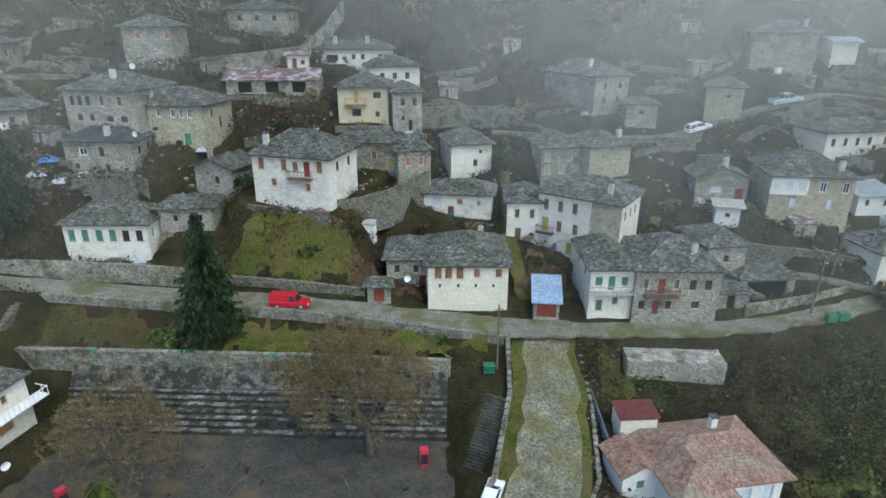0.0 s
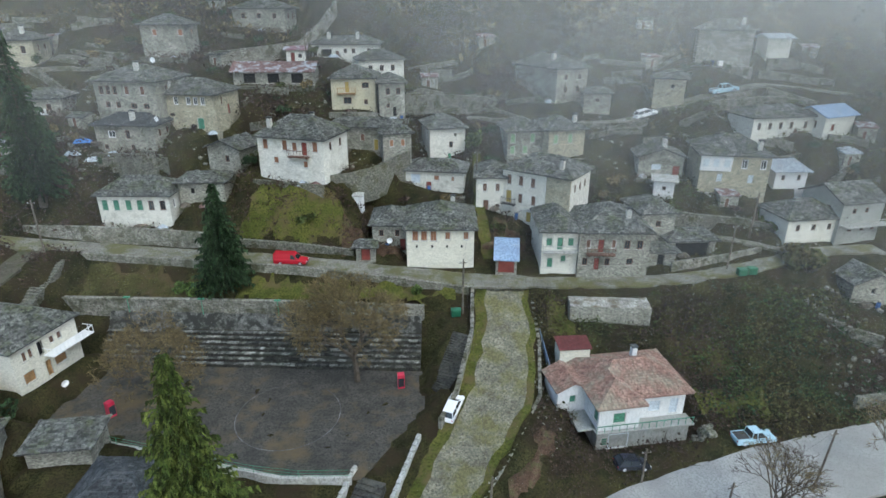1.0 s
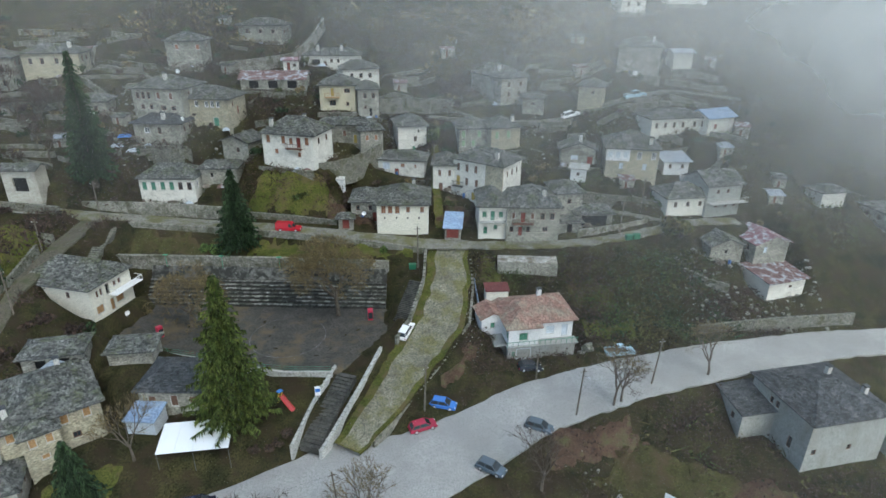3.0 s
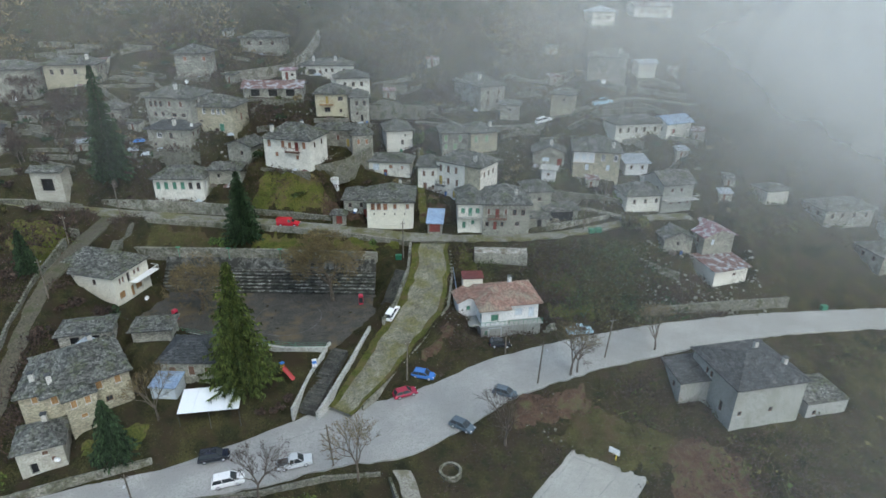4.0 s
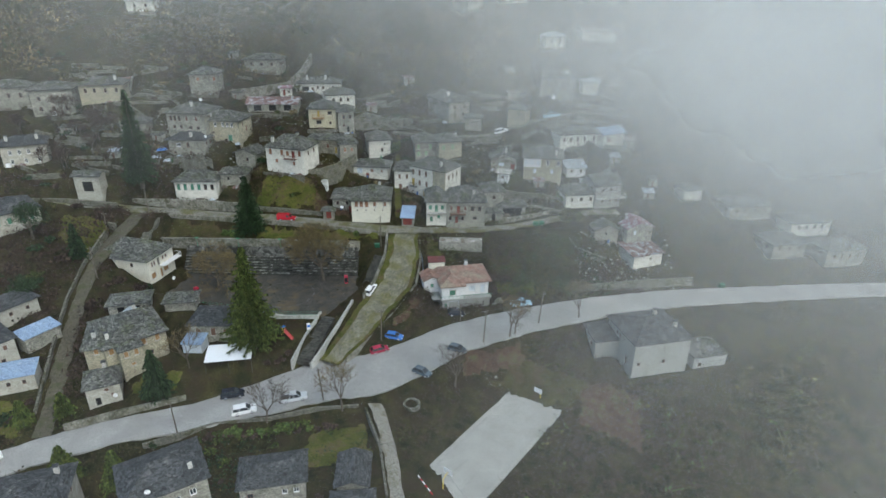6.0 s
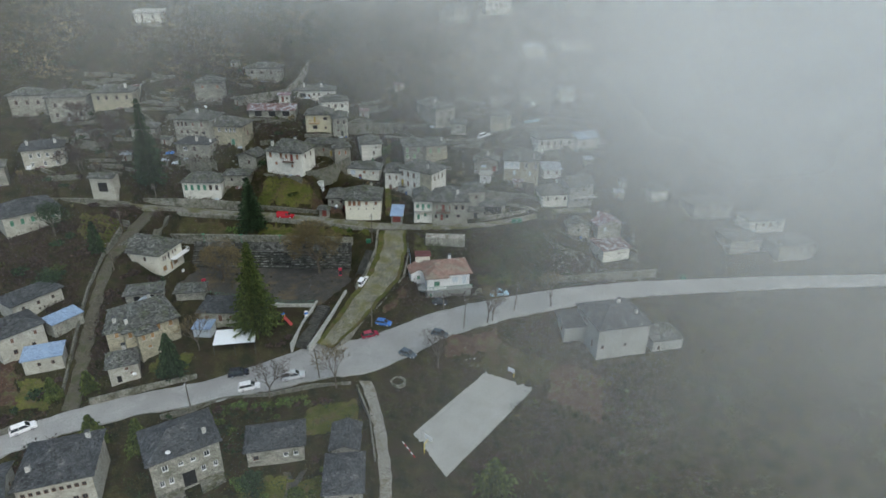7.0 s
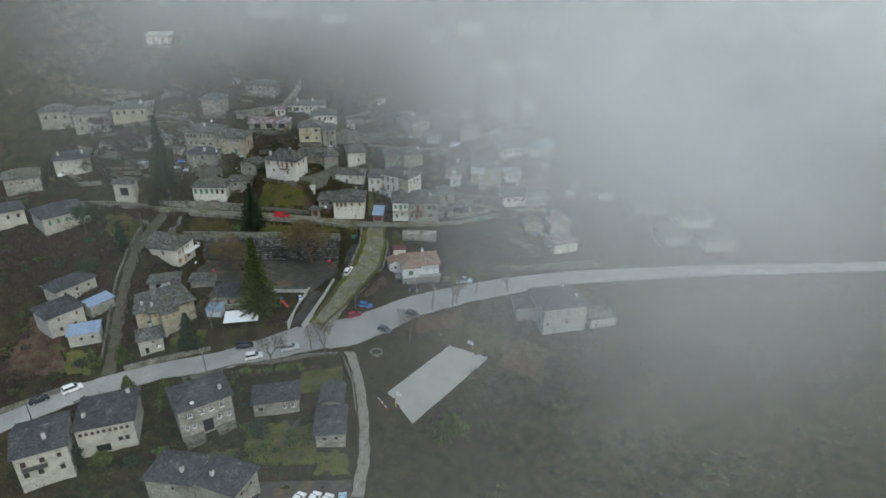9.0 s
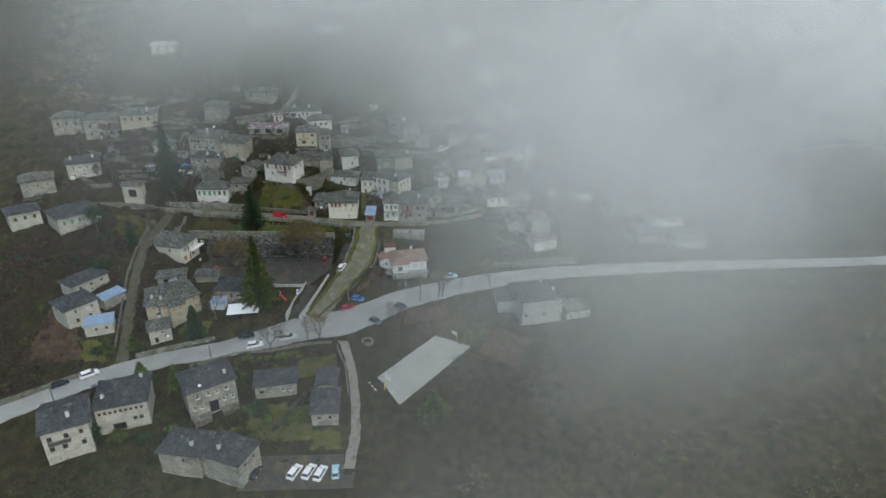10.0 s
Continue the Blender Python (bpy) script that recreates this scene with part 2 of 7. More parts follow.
row(-134, -33, -33, -31, -29, -29, -30, -36, -45, -52)
row(-67, -17, -17, -16, -16, -16, -17, -22, -30, -38)
row(-34, -5, -5, -6.0, -8, -8, -9, -13, -21, -29)
row(-9, -1, -1, -1.5, -3.4, -3.9, -6.7, -9, -16, -22)
row(7, 2, 1.7, -0.6, -2.2, -1.5, -4.5, -7, -11, -17)
row(22, 10, 9, 5.6, 3.4, 0.8, -2.2, -5.6, -8, -11)
row(38, 15.7, 15, 12.3, 5.0, 5.4, 2.8, 1.7, 0, -2)
row(53, 20, 20, 17.5, 5.8, 9.5, 6.7, 3.9, 2.2, 1)
row(58, 22, 22, 18, 9.5, 11.2, 10.1, 7.8, 5.6, 3.4)
row(66, 25.8, 25.8, 19.5, 15.6, 13.7, 15.2, 15.1, 9.5, 5.6)
row(75, 30, 30, 25.8, 23.5, 16.8, 19, 20.7, 13.4, 9)
row(85, 34.7, 34.7, 33.6, 29, 22.4, 25.2, 29, 18.5, 13.4)
row(96, 40, 40, 40, 34.7, 30.2, 32.5, 35.3, 24.6, 19)
row(110, 47, 47, 46, 41, 36.4, 39.2, 42, 32.5, 27)
row(125, 58, 58, 57, 52, 50.4, 52.6, 54.3, 43.7, 35.8)
row(148, 77, 77, 76, 72, 69.4, 72, 73, 64, 54)
row(190, 108, 108, 107, 105, 103, 103, 103, 98, 90)
row(258, 157, 157, 157, 155, 152, 152, 152, 148, 140)
YS, COLS = np.array(YS), np.array(COLS)
PADS, STRIPS, FIELDS = [], [], []
YARD = 1.7


def land(x, y):
    """Height of the bare slope."""
    x, y = np.atleast_1d(np.asarray(x, float)), np.atleast_1d(np.asarray(y, float))
    i = np.clip(np.searchsorted(XS, x) - 1, 0, len(XS) - 2)
    j = np.clip(np.searchsorted(YS, y) - 1, 0, len(YS) - 2)
    a = np.clip((x - XS[i]) / (XS[i + 1] - XS[i]), 0, 1)
    b = (y - YS[j]) / (YS[j + 1] - YS[j])
    b = np.clip(b, -6, 4)
    z = (COLS[j, i] * (1 - a) + COLS[j, i + 1] * a) * (1 - b) + (COLS[j + 1, i] * (1 - a) + COLS[j + 1, i + 1] * a) * b
    z = z + 0.35 * np.sin(x * 0.31 + 1.3 * np.sin(y * 0.17)) * np.sin(y * 0.27 + 0.9 * np.sin(x * 0.13))
    return np.maximum(z, -60)


def strip_at(pts, x, y, reach=9.0):
    """Distance beside a road's edge and its height there; far segments are passed over."""
    best = np.full(x.shape, 1e9)
    z = np.zeros(x.shape)
    xa, xb, ya, yb = float(x.min()), float(x.max()), float(y.min()), float(y.max())
    for (x0, y0, z0, h0), (x1, y1, z1, h1) in zip(pts, pts[1:]):
        r = max(h0, h1) + reach
        if max(x0, x1) + r < xa or min(x0, x1) - r > xb or max(y0, y1) + r < ya or min(y0, y1) - r > yb:
            continue
        dx, dy = x1 - x0, y1 - y0
        t = np.clip(((x - x0) * dx + (y - y0) * dy) / (dx * dx + dy * dy), 0, 1)
        d = np.hypot(x - x0 - t * dx, y - y0 - t * dy) - (h0 + t * (h1 - h0))
        k = d < best
        best = np.where(k, d, best)
        z = np.where(k, z0 + t * (z1 - z0), z)
    return best, z


def poly_out(pts, x, y):
    """Distance outside a convex polygon (counter-clockwise); negative inside."""
    d = np.full(x.shape, -1e9)
    for (x0, y0), (x1, y1) in zip(pts, pts[1:] + pts[:1]):
        n = math.hypot(x1 - x0, y1 - y0)
        d = np.maximum(d, ((x - x0) * (y1 - y0) - (y - y0) * (x1 - x0)) / n)
    return d


def height(x, y):
    """Height of the ground with its cut terraces, roads and building plots."""
    x, y = np.atleast_1d(np.asarray(x, float)), np.atleast_1d(np.asarray(y, float))
    xa, xb, ya, yb = float(x.min()), float(x.max()), float(y.min()), float(y.max())
    z = land(x, y)
    for pts, fz, steep in FIELDS:
        if max(p[0] for p in pts) + 9 < xa or min(p[0] for p in pts) - 9 > xb or max(p[1] for p in pts) + 9 < ya or min(p[1] for p in pts) - 9 > yb:
            continue
        d = poly_out(pts, x, y)
        f = fz(x, y)
        e = np.maximum(d, 0) * steep
        z = np.where(d < 8, np.clip(z, f - e, f + e), z)
    near = []
    for q in PADS:
        r = q[4] / 2 + q[5] + 7
        if xa - r < q[0] < xb + r and ya - r < q[1] < yb + r:
            cx, cy, c, s, w, d, zb = q
            u, v = (x - cx) * c + (y - cy) * s, -(x - cx) * s + (y - cy) * c
            near.append((np.hypot(np.maximum(np.abs(u) - w / 2, 0), np.maximum(np.maximum(-v, v - d), 0)), v, zb))
    # plots are cut into the slope, then filled up to a narrow yard before the house
    for out, v, zb in near:
        z = np.where(out < 6, np.minimum(z, zb + 0.3 + 0.6 * np.minimum(out, 1) + 2.4 * np.maximum(out - 1, 0)), z)
    for out, v, zb in near:
        yard = np.where(v < 0, YARD, 0.5)
        z = np.where(out < 5, np.maximum(z, zb - 0.25 - 2.2 * np.maximum(out - yard, 0)), z)
    for out, v, zb in near:
        z = np.where(out < 0.9, np.minimum(z, zb + 0.3 + 1.5 * out), z)
    for pts, steep in STRIPS:
        d, f = strip_at(pts, x, y)
        e = np.maximum(d, 0) * steep
        z = np.where(d < 7, np.clip(z, f - 0.2 - e, f - 0.2 + e), z)
    return z


def ground(x, y):
    return float(height(x, y)[0])

# ---- buildings ----
rnd = random.Random(7)


def slates(bag, e0, e1, r1, r0, size=0.38, gap=0.3, lift=0.06, jit=1.0):
    """Courses of overlapping stone slates on one slope: eave e0 to e1, ridge r0 to r1."""
    e0, e1, r0, r1 = map(Vector, (e0, e1, r0, r1))
    along = (e1 - e0).normalized()
    up = (r0 - e0) - along * (r0 - e0).dot(along)
    length = up.length
    up.normalize()
    nrm = along.cross(up)
    rows = max(2, int(length / gap))
    for i in range(rows):
        f = i / rows
        a, b = e0.lerp(r0, f), e1.lerp(r1, f)
        w = (b - a).length
        if w < 0.15:
            continue
        s = -rnd.random() * 0.2
        while s < w:
            k = size * rnd.uniform(1 - 0.45 * jit, 1 + 0.8 * jit)
            s0, s1 = max(s, 0), min(s + k - 0.025, w)
            s += k
            if s1 - s0 < 0.1:
                continue
            low, j = lift * rnd.uniform(1 - 0.5 * jit, 1 + 0.9 * jit), rnd.uniform(-0.1, 0.09) * jit
            p, q = a + along * s0 + up * j, a + along * s1 + up * (j + rnd.uniform(-0.04, 0.04) * jit)
            t = up * (gap * 1.12)
            bag.add([p, q, p + nrm * low, q + nrm * (low + rnd.uniform(-0.015, 0.02)), q + t + nrm * 0.02, p + t + nrm * 0.02],
                    [(0, 1, 3, 2), (2, 3, 4, 5), (1, 4, 3), (0, 2, 5)])


def roof_slopes(w, d, h, rise, over, kind):
    """The corner points of each slope of a roof over a w by d plan that starts at y = 0."""
    x, y0, y1 = w / 2 + over, -over, d + over
    a, b, c, e = (-x, y0, h), (x, y0, h), (x, y1, h), (-x, y1, h)
    t = h + rise
    if kind == "hip":
        if w >= d:
            k = (d / 2 + over) * 0.9
            p, q = (-x + k, d / 2, t), (x - k, d / 2, t)
            return [(a, b, q, p), (b, c, q, q), (c, e, p, q), (e, a, p, p)]
        k = (w / 2 + over) * 0.9
        p, q = (0, y0 + k, t), (0, y1 - k, t)
        return [(a, b, p, p), (b, c, q, p), (c, e, q, q), (e, a, p, q)]
    if kind == "gable_x":
        p, q = (-x, d / 2, t), (x, d / 2, t)
        return [(a, b, q, p), (c, e, p, q)]
    if kind == "gable_y":
        p, q = (0, y0, t), (0, y1, t)
        return [(b, c, q, p), (e, a, p, q)]
    return [(a, b, (x, y1, t), (-x, y1, t))]


OPEN = {  # leaf material, frame material, word for the leaf
    "o": (SHUT, TRIM, "shutter", "rust-red closed shutters"), "a": (OCHRE, TRIM, "shutter", "ochre boarded shutters"),
    "g": (GREEN, TRIM, "shutter", "dark green closed shutters"), "l": (LIME, TRIM, "shutter", "light green closed shutters"),
    "n": (BROWN, TRIM, "shutter", "dark brown shutters"), "k": (GLASS, BROWN, "pane", ""), "K": (GLASS, WHITEP, "pane", ""),
    "p": (PALE, PALE, "pane", "pale blue boarded leaf"), "h": (UNLIT, STONE, "recess", ""), "d": (BROWN, TRIM, "door_leaf", "brown wooden leaf"),
    "r": (REDP, BROWN, "door_leaf", "dark red leaf"), "G": (GREEN, TRIM, "door_leaf", "green leaf"), "y": (MUSTARD, TRIM, "door_leaf", "mustard yellow leaf"),
}


def opening(wall_owner, m, w, h, kind):
    """A window or door in its hole: frame, leaf or panes, and a sill."""
    leaf, fr, word, label = OPEN[kind]
    door = word == "door_leaf"
    b, t = Bag(), 0.09 if min(w, h) > 0.5 else 0.04
    low = t * (0.3 if door else 1)
    ring = [(x, z) for x, z in ((-w / 2, 0), (w / 2, 0), (w / 2, h), (-w / 2, h), (-w / 2 + t, low), (w / 2 - t, low), (w / 2 - t, h - t), (-w / 2 + t, h - t))]
    fs = []
    for i in range(4):
        j = (i + 1) % 4
        fs += [(i, j, 4 + j, 4 + i), (12 + i, 12 + j, 8 + j, 8 + i), (4 + i, 4 + j, 12 + j, 12 + i), (8 + i, 8 + j, j, i)]
    b.add([(x, y, z) for y in (-0.03, 0.14) for x, z in ring], fs)
    ob = b.out("door" if door else "window", fr, wall_owner, m=m)
    if not door and min(w, h) > 0.5:
        b = Bag()
        b.block(-w / 2 - 0.1, w / 2 + 0.1, -0.12, 0.05, -0.09, -0.01, 0.02)
        b.out("sill", TRIM, ob)
    if word == "pane" and kind != "p":
        b = Bag()
        b.box(-0.03, 0.03, 0.06, 0.12, t, h - t)
        b.out("mullion", fr, ob)
    c = Bag()
    if word == "shutter":
        n = 2
        for i in range(n):
            x0 = -w / 2 + t + (w - 2 * t) * i / n
            x1 = x0 + (w - 2 * t) / n - 0.015
            c.block(x0, x1, 0.0, 0.06, t, h - t, 0.012)
            for z in (0.2, 0.75):
                c.box(x0 + 0.04, x1 - 0.04, -0.02, 0.0, h * z, h * z + 0.07)
    elif door:
        c.block(-w / 2 + t, w / 2 - t, 0.03, 0.09, 0.03, h - t, 0.015)
        for i in range(3):
            c.box(-w / 2 + t + 0.06, w / 2 - t - 0.06, 0.015, 0.03, h * (0.08 + 0.3 * i), h * (0.08 + 0.3 * i) + h * 0.2)
    elif word == "recess":
        # A near-black panel stands in for the unlit inside of the hole.
        c.box(-w / 2 + t, w / 2 - t, 0.17, 0.2, 0, h)
    else:
        c.box(-w / 2 + t, w / 2 - t, 0.085, 0.1, t, h - t)
    c.out(word, leaf, ob, label)
    return ob


def chimney(owner, x, y, z, s=0.7, h=1.3, material=None):
    b = Bag()
    b.block(-s / 2, s / 2, -s / 2, s / 2, -0.8, h, 0.03)
    ob = b.out("chimney", material or TRIM, owner, m=Matrix.Translation((x, y, z)))
    c = Bag()
    c.block(-s / 2 - 0.1, s / 2 + 0.1, -s / 2 - 0.1, s / 2 + 0.1, h + 0.2, h + 0.29, 0.02)
    for i in (-1, 1):
        for j in (-1, 1):
            c.box(i * s * 0.38 - 0.07, i * s * 0.38 + 0.07, j * s * 0.38 - 0.07, j * s * 0.38 + 0.07, h, h + 0.2)
    c.out("chimney_cap", SLATE_DARK, ob)


def balcony(owner, x, z, w, out, material, posts=7, roofed=False):
    """A slab with a railing on the front wall, centred at x."""
    b = Bag()
    b.block(x - w / 2, x + w / 2, -out, 0.05, z - 0.14, z, 0.02)
    for k in (-1, 1):
        b.box(x + k * w * 0.4 - 0.06, x + k * w * 0.4 + 0.06, -out * 0.8, 0.0, z - 0.34, z - 0.14)
    ob = b.out("balcony", material, owner)
    r = Bag()
    for i in range(posts):
        px = x - w / 2 + 0.05 + (w - 0.1) * i / (posts - 1)
        r.box(px - 0.025, px + 0.025, -out, -out + 0.05, z, z + 0.95)
    r.box(x - w / 2, x + w / 2, -out - 0.02, -out + 0.07, z + 0.95, z + 1.03)
    for k in (-1, 1):
        r.box(x + k * (w / 2 - 0.04) - 0.03, x + k * (w / 2 - 0.04) + 0.03, -out, 0, z + 0.95, z + 1.03)
        r.box(x + k * (w / 2 - 0.04) - 0.025, x + k * (w / 2 - 0.04) + 0.025, -out * 0.5, -out * 0.5 + 0.05, z, z + 0.95)
    r.out("railing", material, ob)


def house(label, x, y, z, rot, w, d, h, material=STONE, rise=None, kind="hip", wins="", roof=SLATE, over=0.55, chimneys=(), name="house", category="house", group="village houses", drop=5.0, size=0.38, pad=True):
    """A house whose front wall's middle foot stands at x, y, z. wins: face,share along the wall,sill height,width,height,kind ..."""
    if rise is None:
        rise = 0.36 * (min(w, d) / 2 + over) if kind != "shed" else 0.8
    if pad:
        PADS.append((x, y, math.cos(radians(rot)), math.sin(radians(rot)), w, d, z))
    top = empty(name, pose(x, y, z, 0, 0, rot), label, category, group)
    faces = {"f": (Matrix.Translation((-w / 2, 0, 0)), w), "r": (Matrix.Translation((w / 2, 0, 0)) @ pose(0, 0, 0, 0, 0, 90), d),
             "b": (Matrix.Translation((w / 2, d, 0)) @ pose(0, 0, 0, 0, 0, 180), w), "l": (Matrix.Translation((-w / 2, d, 0)) @ pose(0, 0, 0, 0, 0, -90), d)}
    holes = {k: [] for k in faces}
    for item in wins.split():
        side, u, v, ww, hh, what = item.split(",")
        u, v, ww, hh = float(u), float(v), float(ww), float(hh)
        ww, c = min(ww, faces[side][1] - 0.3), u * faces[side][1]
        holes[side].append((c - ww / 2, c + ww / 2, v, min(v + hh, h - 0.12), what))
    if h > 4.4 and min(w, d) > 4.5 and group == "village houses":
        for side in "lr":
            if not holes[side]:
                for u in (0.3, 0.68):
                    c = u * faces[side][1]
                    holes[side].append((c - 0.38, c + 0.38, h - 2.1, h - 0.95, "k"))
    bag = Bag()
    for side, (m, length) in faces.items():
        us = sorted({0.0, length, *(q for o in holes[side] for q in o[:2])})
        vs = sorted({-drop, h, *(q for o in holes[side] for q in o[2:4])})
        for u0, u1 in zip(us, us[1:]):
            for v0, v1 in zip(vs, vs[1:]):
                mu, mv = (u0 + u1) / 2, (v0 + v1) / 2
                if u1 - u0 > 1e-4 and not any(o[0] < mu < o[1] and o[2] < mv < o[3] for o in holes[side]):
                    bag.add([m @ Vector(p) for p in ((u0, 0, v0), (u1, 0, v0), (u1, 0, v1), (u0, 0, v1))], [(0, 1, 2, 3)])
        for u0, u1, v0, v1, what in holes[side]:
            k = 0.34
            p = [m @ Vector(q) for q in ((u0, 0, v0), (u1, 0, v0), (u1, 0, v1), (u0, 0, v1), (u0, k, v0), (u1, k, v0), (u1, k, v1), (u0, k, v1))]
            bag.add(p, [(0, 4, 5, 1), (1, 5, 6, 2), (2, 6, 7, 3), (3, 7, 4, 0), (4, 7, 6, 5)])
            opening(top, m @ Matrix.Translation(((u0 + u1) / 2, 0.1, v0)), u1 - u0, v1 - v0, what)
    slopes = roof_slopes(w, d, h, rise, over, kind)
    if kind == "gable_x":
        for s in (-1, 1):
            bag.add([(s * w / 2, 0, h), (s * w / 2, d, h), (s * w / 2, d / 2, h + rise * d / (d + 2 * over))], [(0, 1, 2) if s > 0 else (0, 2, 1)])
    if kind == "gable_y":
        for yy in (0, d):
            bag.add([(-w / 2, yy, h), (w / 2, yy, h), (0, yy, h + rise * w / (w + 2 * over))], [(0, 1, 2) if yy == 0 else (0, 2, 1)])
    if kind == "shed":
        t = h + rise * (d + over) / (d + 2 * over)
        bag.add([(-w / 2, d, h), (w / 2, d, h), (w / 2, d, t), (-w / 2, d, t), (-w / 2, 0, h), (w / 2, 0, h)], [(1, 0, 3, 2), (5, 1, 2), (0, 4, 3)])
    bag.weld()
    bag.out("wall", material, top)
    deck = Bag()
    for s in slopes:
        q = [Vector(p) for p in s]
        under = [p - Vector((0, 0, 0.16)) for p in q]
        deck.add(q + under, [(0, 1, 2, 3), (7, 6, 5, 4), (0, 4, 5, 1), (1, 5, 6, 2), (2, 6, 7, 3), (3, 7, 4, 0)])
    rf = deck.out("roof", DECK if roof in (SLATE, SLATE_DARK) else roof, top)
    if roof in (SLATE, SLATE_DARK, TILE):
        cover = Bag()
        for e0, e1, r1, r0 in slopes:
            if roof is TILE:
                slates(cover, e0, e1, r1, r0, 0.24, 0.36, 0.09, 0.12)
            else:
                slates(cover, e0, e1, r1, r0, size)
        tops = {tuple(p) for s in slopes for p in s if p[2] > h + 0.01}
        if kind != "shed":
            ends = sorted(tops)
            for p in slopes:
                for a, b in ((p[0], p[3]), (p[1], p[2])):
                    if kind == "hip":
                        caps(cover, a, b)
            if len(ends) == 2:
                caps(cover, ends[0], ends[1])
        tagged(cover.out("tile_cover" if roof is TILE else "slate_cover", roof, rf), kind="stuff")
    else:
        ribs = Bag()
        for e0, e1, r1, r0 in slopes:
            n = max(3, int((Vector(e1) - Vector(e0)).length / 0.45))
            for i in range(n + 1):
                a, b = Vector(e0).lerp(Vector(e1), i / n), Vector(r0).lerp(Vector(r1), i / n)
                ribs.tube(a + Vector((0, 0, 0.01)), b + Vector((0, 0, 0.01)), 0.035, 0.035, 4, False)
        ribs.out("roof_ribs", roof, rf)
    for cx, cy in chimneys:
        run = over + min(cx + w / 2, w / 2 - cx, cy if kind != "gable_y" else 9, d - cy if kind != "gable_y" else 9)
        cz = h + min(rise, rise * run / (min(w, d) / 2 + over))
        chimney(top, cx, cy, cz, material=TRIM if roof is not TILE else PLASTER)
    return top


def caps(bag, a, b, s=0.42):
    a, b = Vector(a), Vector(b)
    n = max(1, int((b - a).length / s))
    d = (b - a).normalized()
    side = d.cross(Vector((0, 0, 1)))
    if side.length < 0.1:
        return
    side.normalize()
    for i in range(n):
        p, q = a.lerp(b, i / n), a.lerp(b, (i + 1.08) / n)
        u = Vector((0, 0, rnd.uniform(0.1, 0.19)))
        bag.add([p - side * 0.26, p + u, p + side * 0.26, q - side * 0.26, q + u * 0.8, q + side * 0.26], [(0, 1, 4, 3), (1, 2, 5, 4), (0, 2, 1), (3, 4, 5)])


def windows(face, us, v, w, h, kind):
    return " " + " ".join(f"{face},{u},{v},{w},{h},{kind}" for u in us)


# houses round the cobbled lane
t = house("cream-washed two-storey house with rust shutters and slate roof", 2.95, 68.5, 14.7, 0, 10.3, 10.5, 6.5, CREAM, 2.6, "hip",
          windows("f", (0.13, 0.26, 0.40), 4.5, 1.0, 1.65, "o") + windows("f", (0.61, 0.88), 4.75, 0.85, 1.25, "o") + windows("f", (0.15, 0.38, 0.6, 0.82), 3.35, 0.32, 0.5, "h")
          + windows("r", (0.25, 0.6), 4.6, 0.8, 1.2, "o"), chimneys=((2.0, 8.5),))
t = house("low stone wing with slate roof beside cream house", -5.0, 72.0, 16.2, 0, 5.6, 7.5, 4.4, STONE, 1.5, "hip", windows("f", (0.25, 0.7), 2.4, 0.7, 1.1, "k") + " f,0.85,0.0,0.9,2.0,r")
t = house("whitewashed stone house with rust shutters and wooden balcony", -21.1, 78.0, 26.0, -16, 11.6, 9.0, 7.0, WHITE, 2.9, "hip",
          windows("f", (0.12, 0.42, 0.88), 4.9, 0.95, 1.7, "o") + windows("f", (0.27,), 2.7, 0.9, 1.1, "o") + windows("f", (0.57,), 4.9, 0.9, 1.4, "o") + windows("f", (0.72,), 4.3, 0.95, 2.1, "r") + windows("f", (0.72,), 2.3, 0.8, 1.1, "o") + windows("r", (0.3, 0.7), 4.8, 0.8, 1.3, "k"),
          chimneys=((-4.2, 1.6), (0.5, 7.2)))
balcony(t, 1.7, 4.2, 3.6, 1.0, BROWN)
house("long low slate-roofed stone wing behind a yard", -11.0, 89.6, 28.4, -4, 12, 5, 4.2, STONE, 1.2, "hip", windows("f", (0.2, 0.5), 1.6, 0.9, 1.3, "d") + " f,0.7,0,0.9,2,y f,0.9,0,0.9,2,h")
house("stone corner house with slate roof above a bent wall", -4.6, 87.0, 26.6, 16, 5.0, 5.2, 5.4, STONE, 1.3, "hip", windows("f", (0.3, 0.7), 3.0, 0.8, 1.3, "o") + windows("l", (0.5,), 3.0, 0.8, 1.2, "o"))
house("low whitewashed house with slate roof and red door", 1.7, 85.0, 21.6, -8, 10.6, 6, 4.2, WHITE, 1.5, "hip", " f,0.42,0.2,0.95,2.0,r f,0.55,2.5,0.95,0.9,o f,0.82,2.4,0.6,0.9,o f,0.2,1.9,1.6,1.6,p")
house("white stone house with slate roof", 4.2, 92.5, 26.6, 12, 6.6, 8.5, 5.2, WHITE, 1.8, "hip", windows("f", (0.72,), 3.6, 0.5, 0.6, "h") + windows("f", (0.6,), 1.6, 0.7, 1.1, "k") + windows("r", (0.4,), 3.0, 0.6, 0.8, "k"))
t = house("ochre-plastered house with balcony and slate roof", -13.5, 98.4, 33.7, 2, 8.2, 8.6, 6.2, YELLOW, 2.0, "hip", windows("f", (0.36,), 3.6, 0.9, 2.0, "y") + windows("f", (0.78,), 4.4, 1.3, 1.0, "k") + windows("f", (0.36,), 1.5, 1.5, 1.2, "k") + windows("f", (0.78,), 1.4, 0.7, 0.9, "k") + windows("l", (0.5,), 3.8, 0.7, 1.2, "k"))
balcony(t, -1.2, 3.5, 3.4, 0.9, OCHRE)
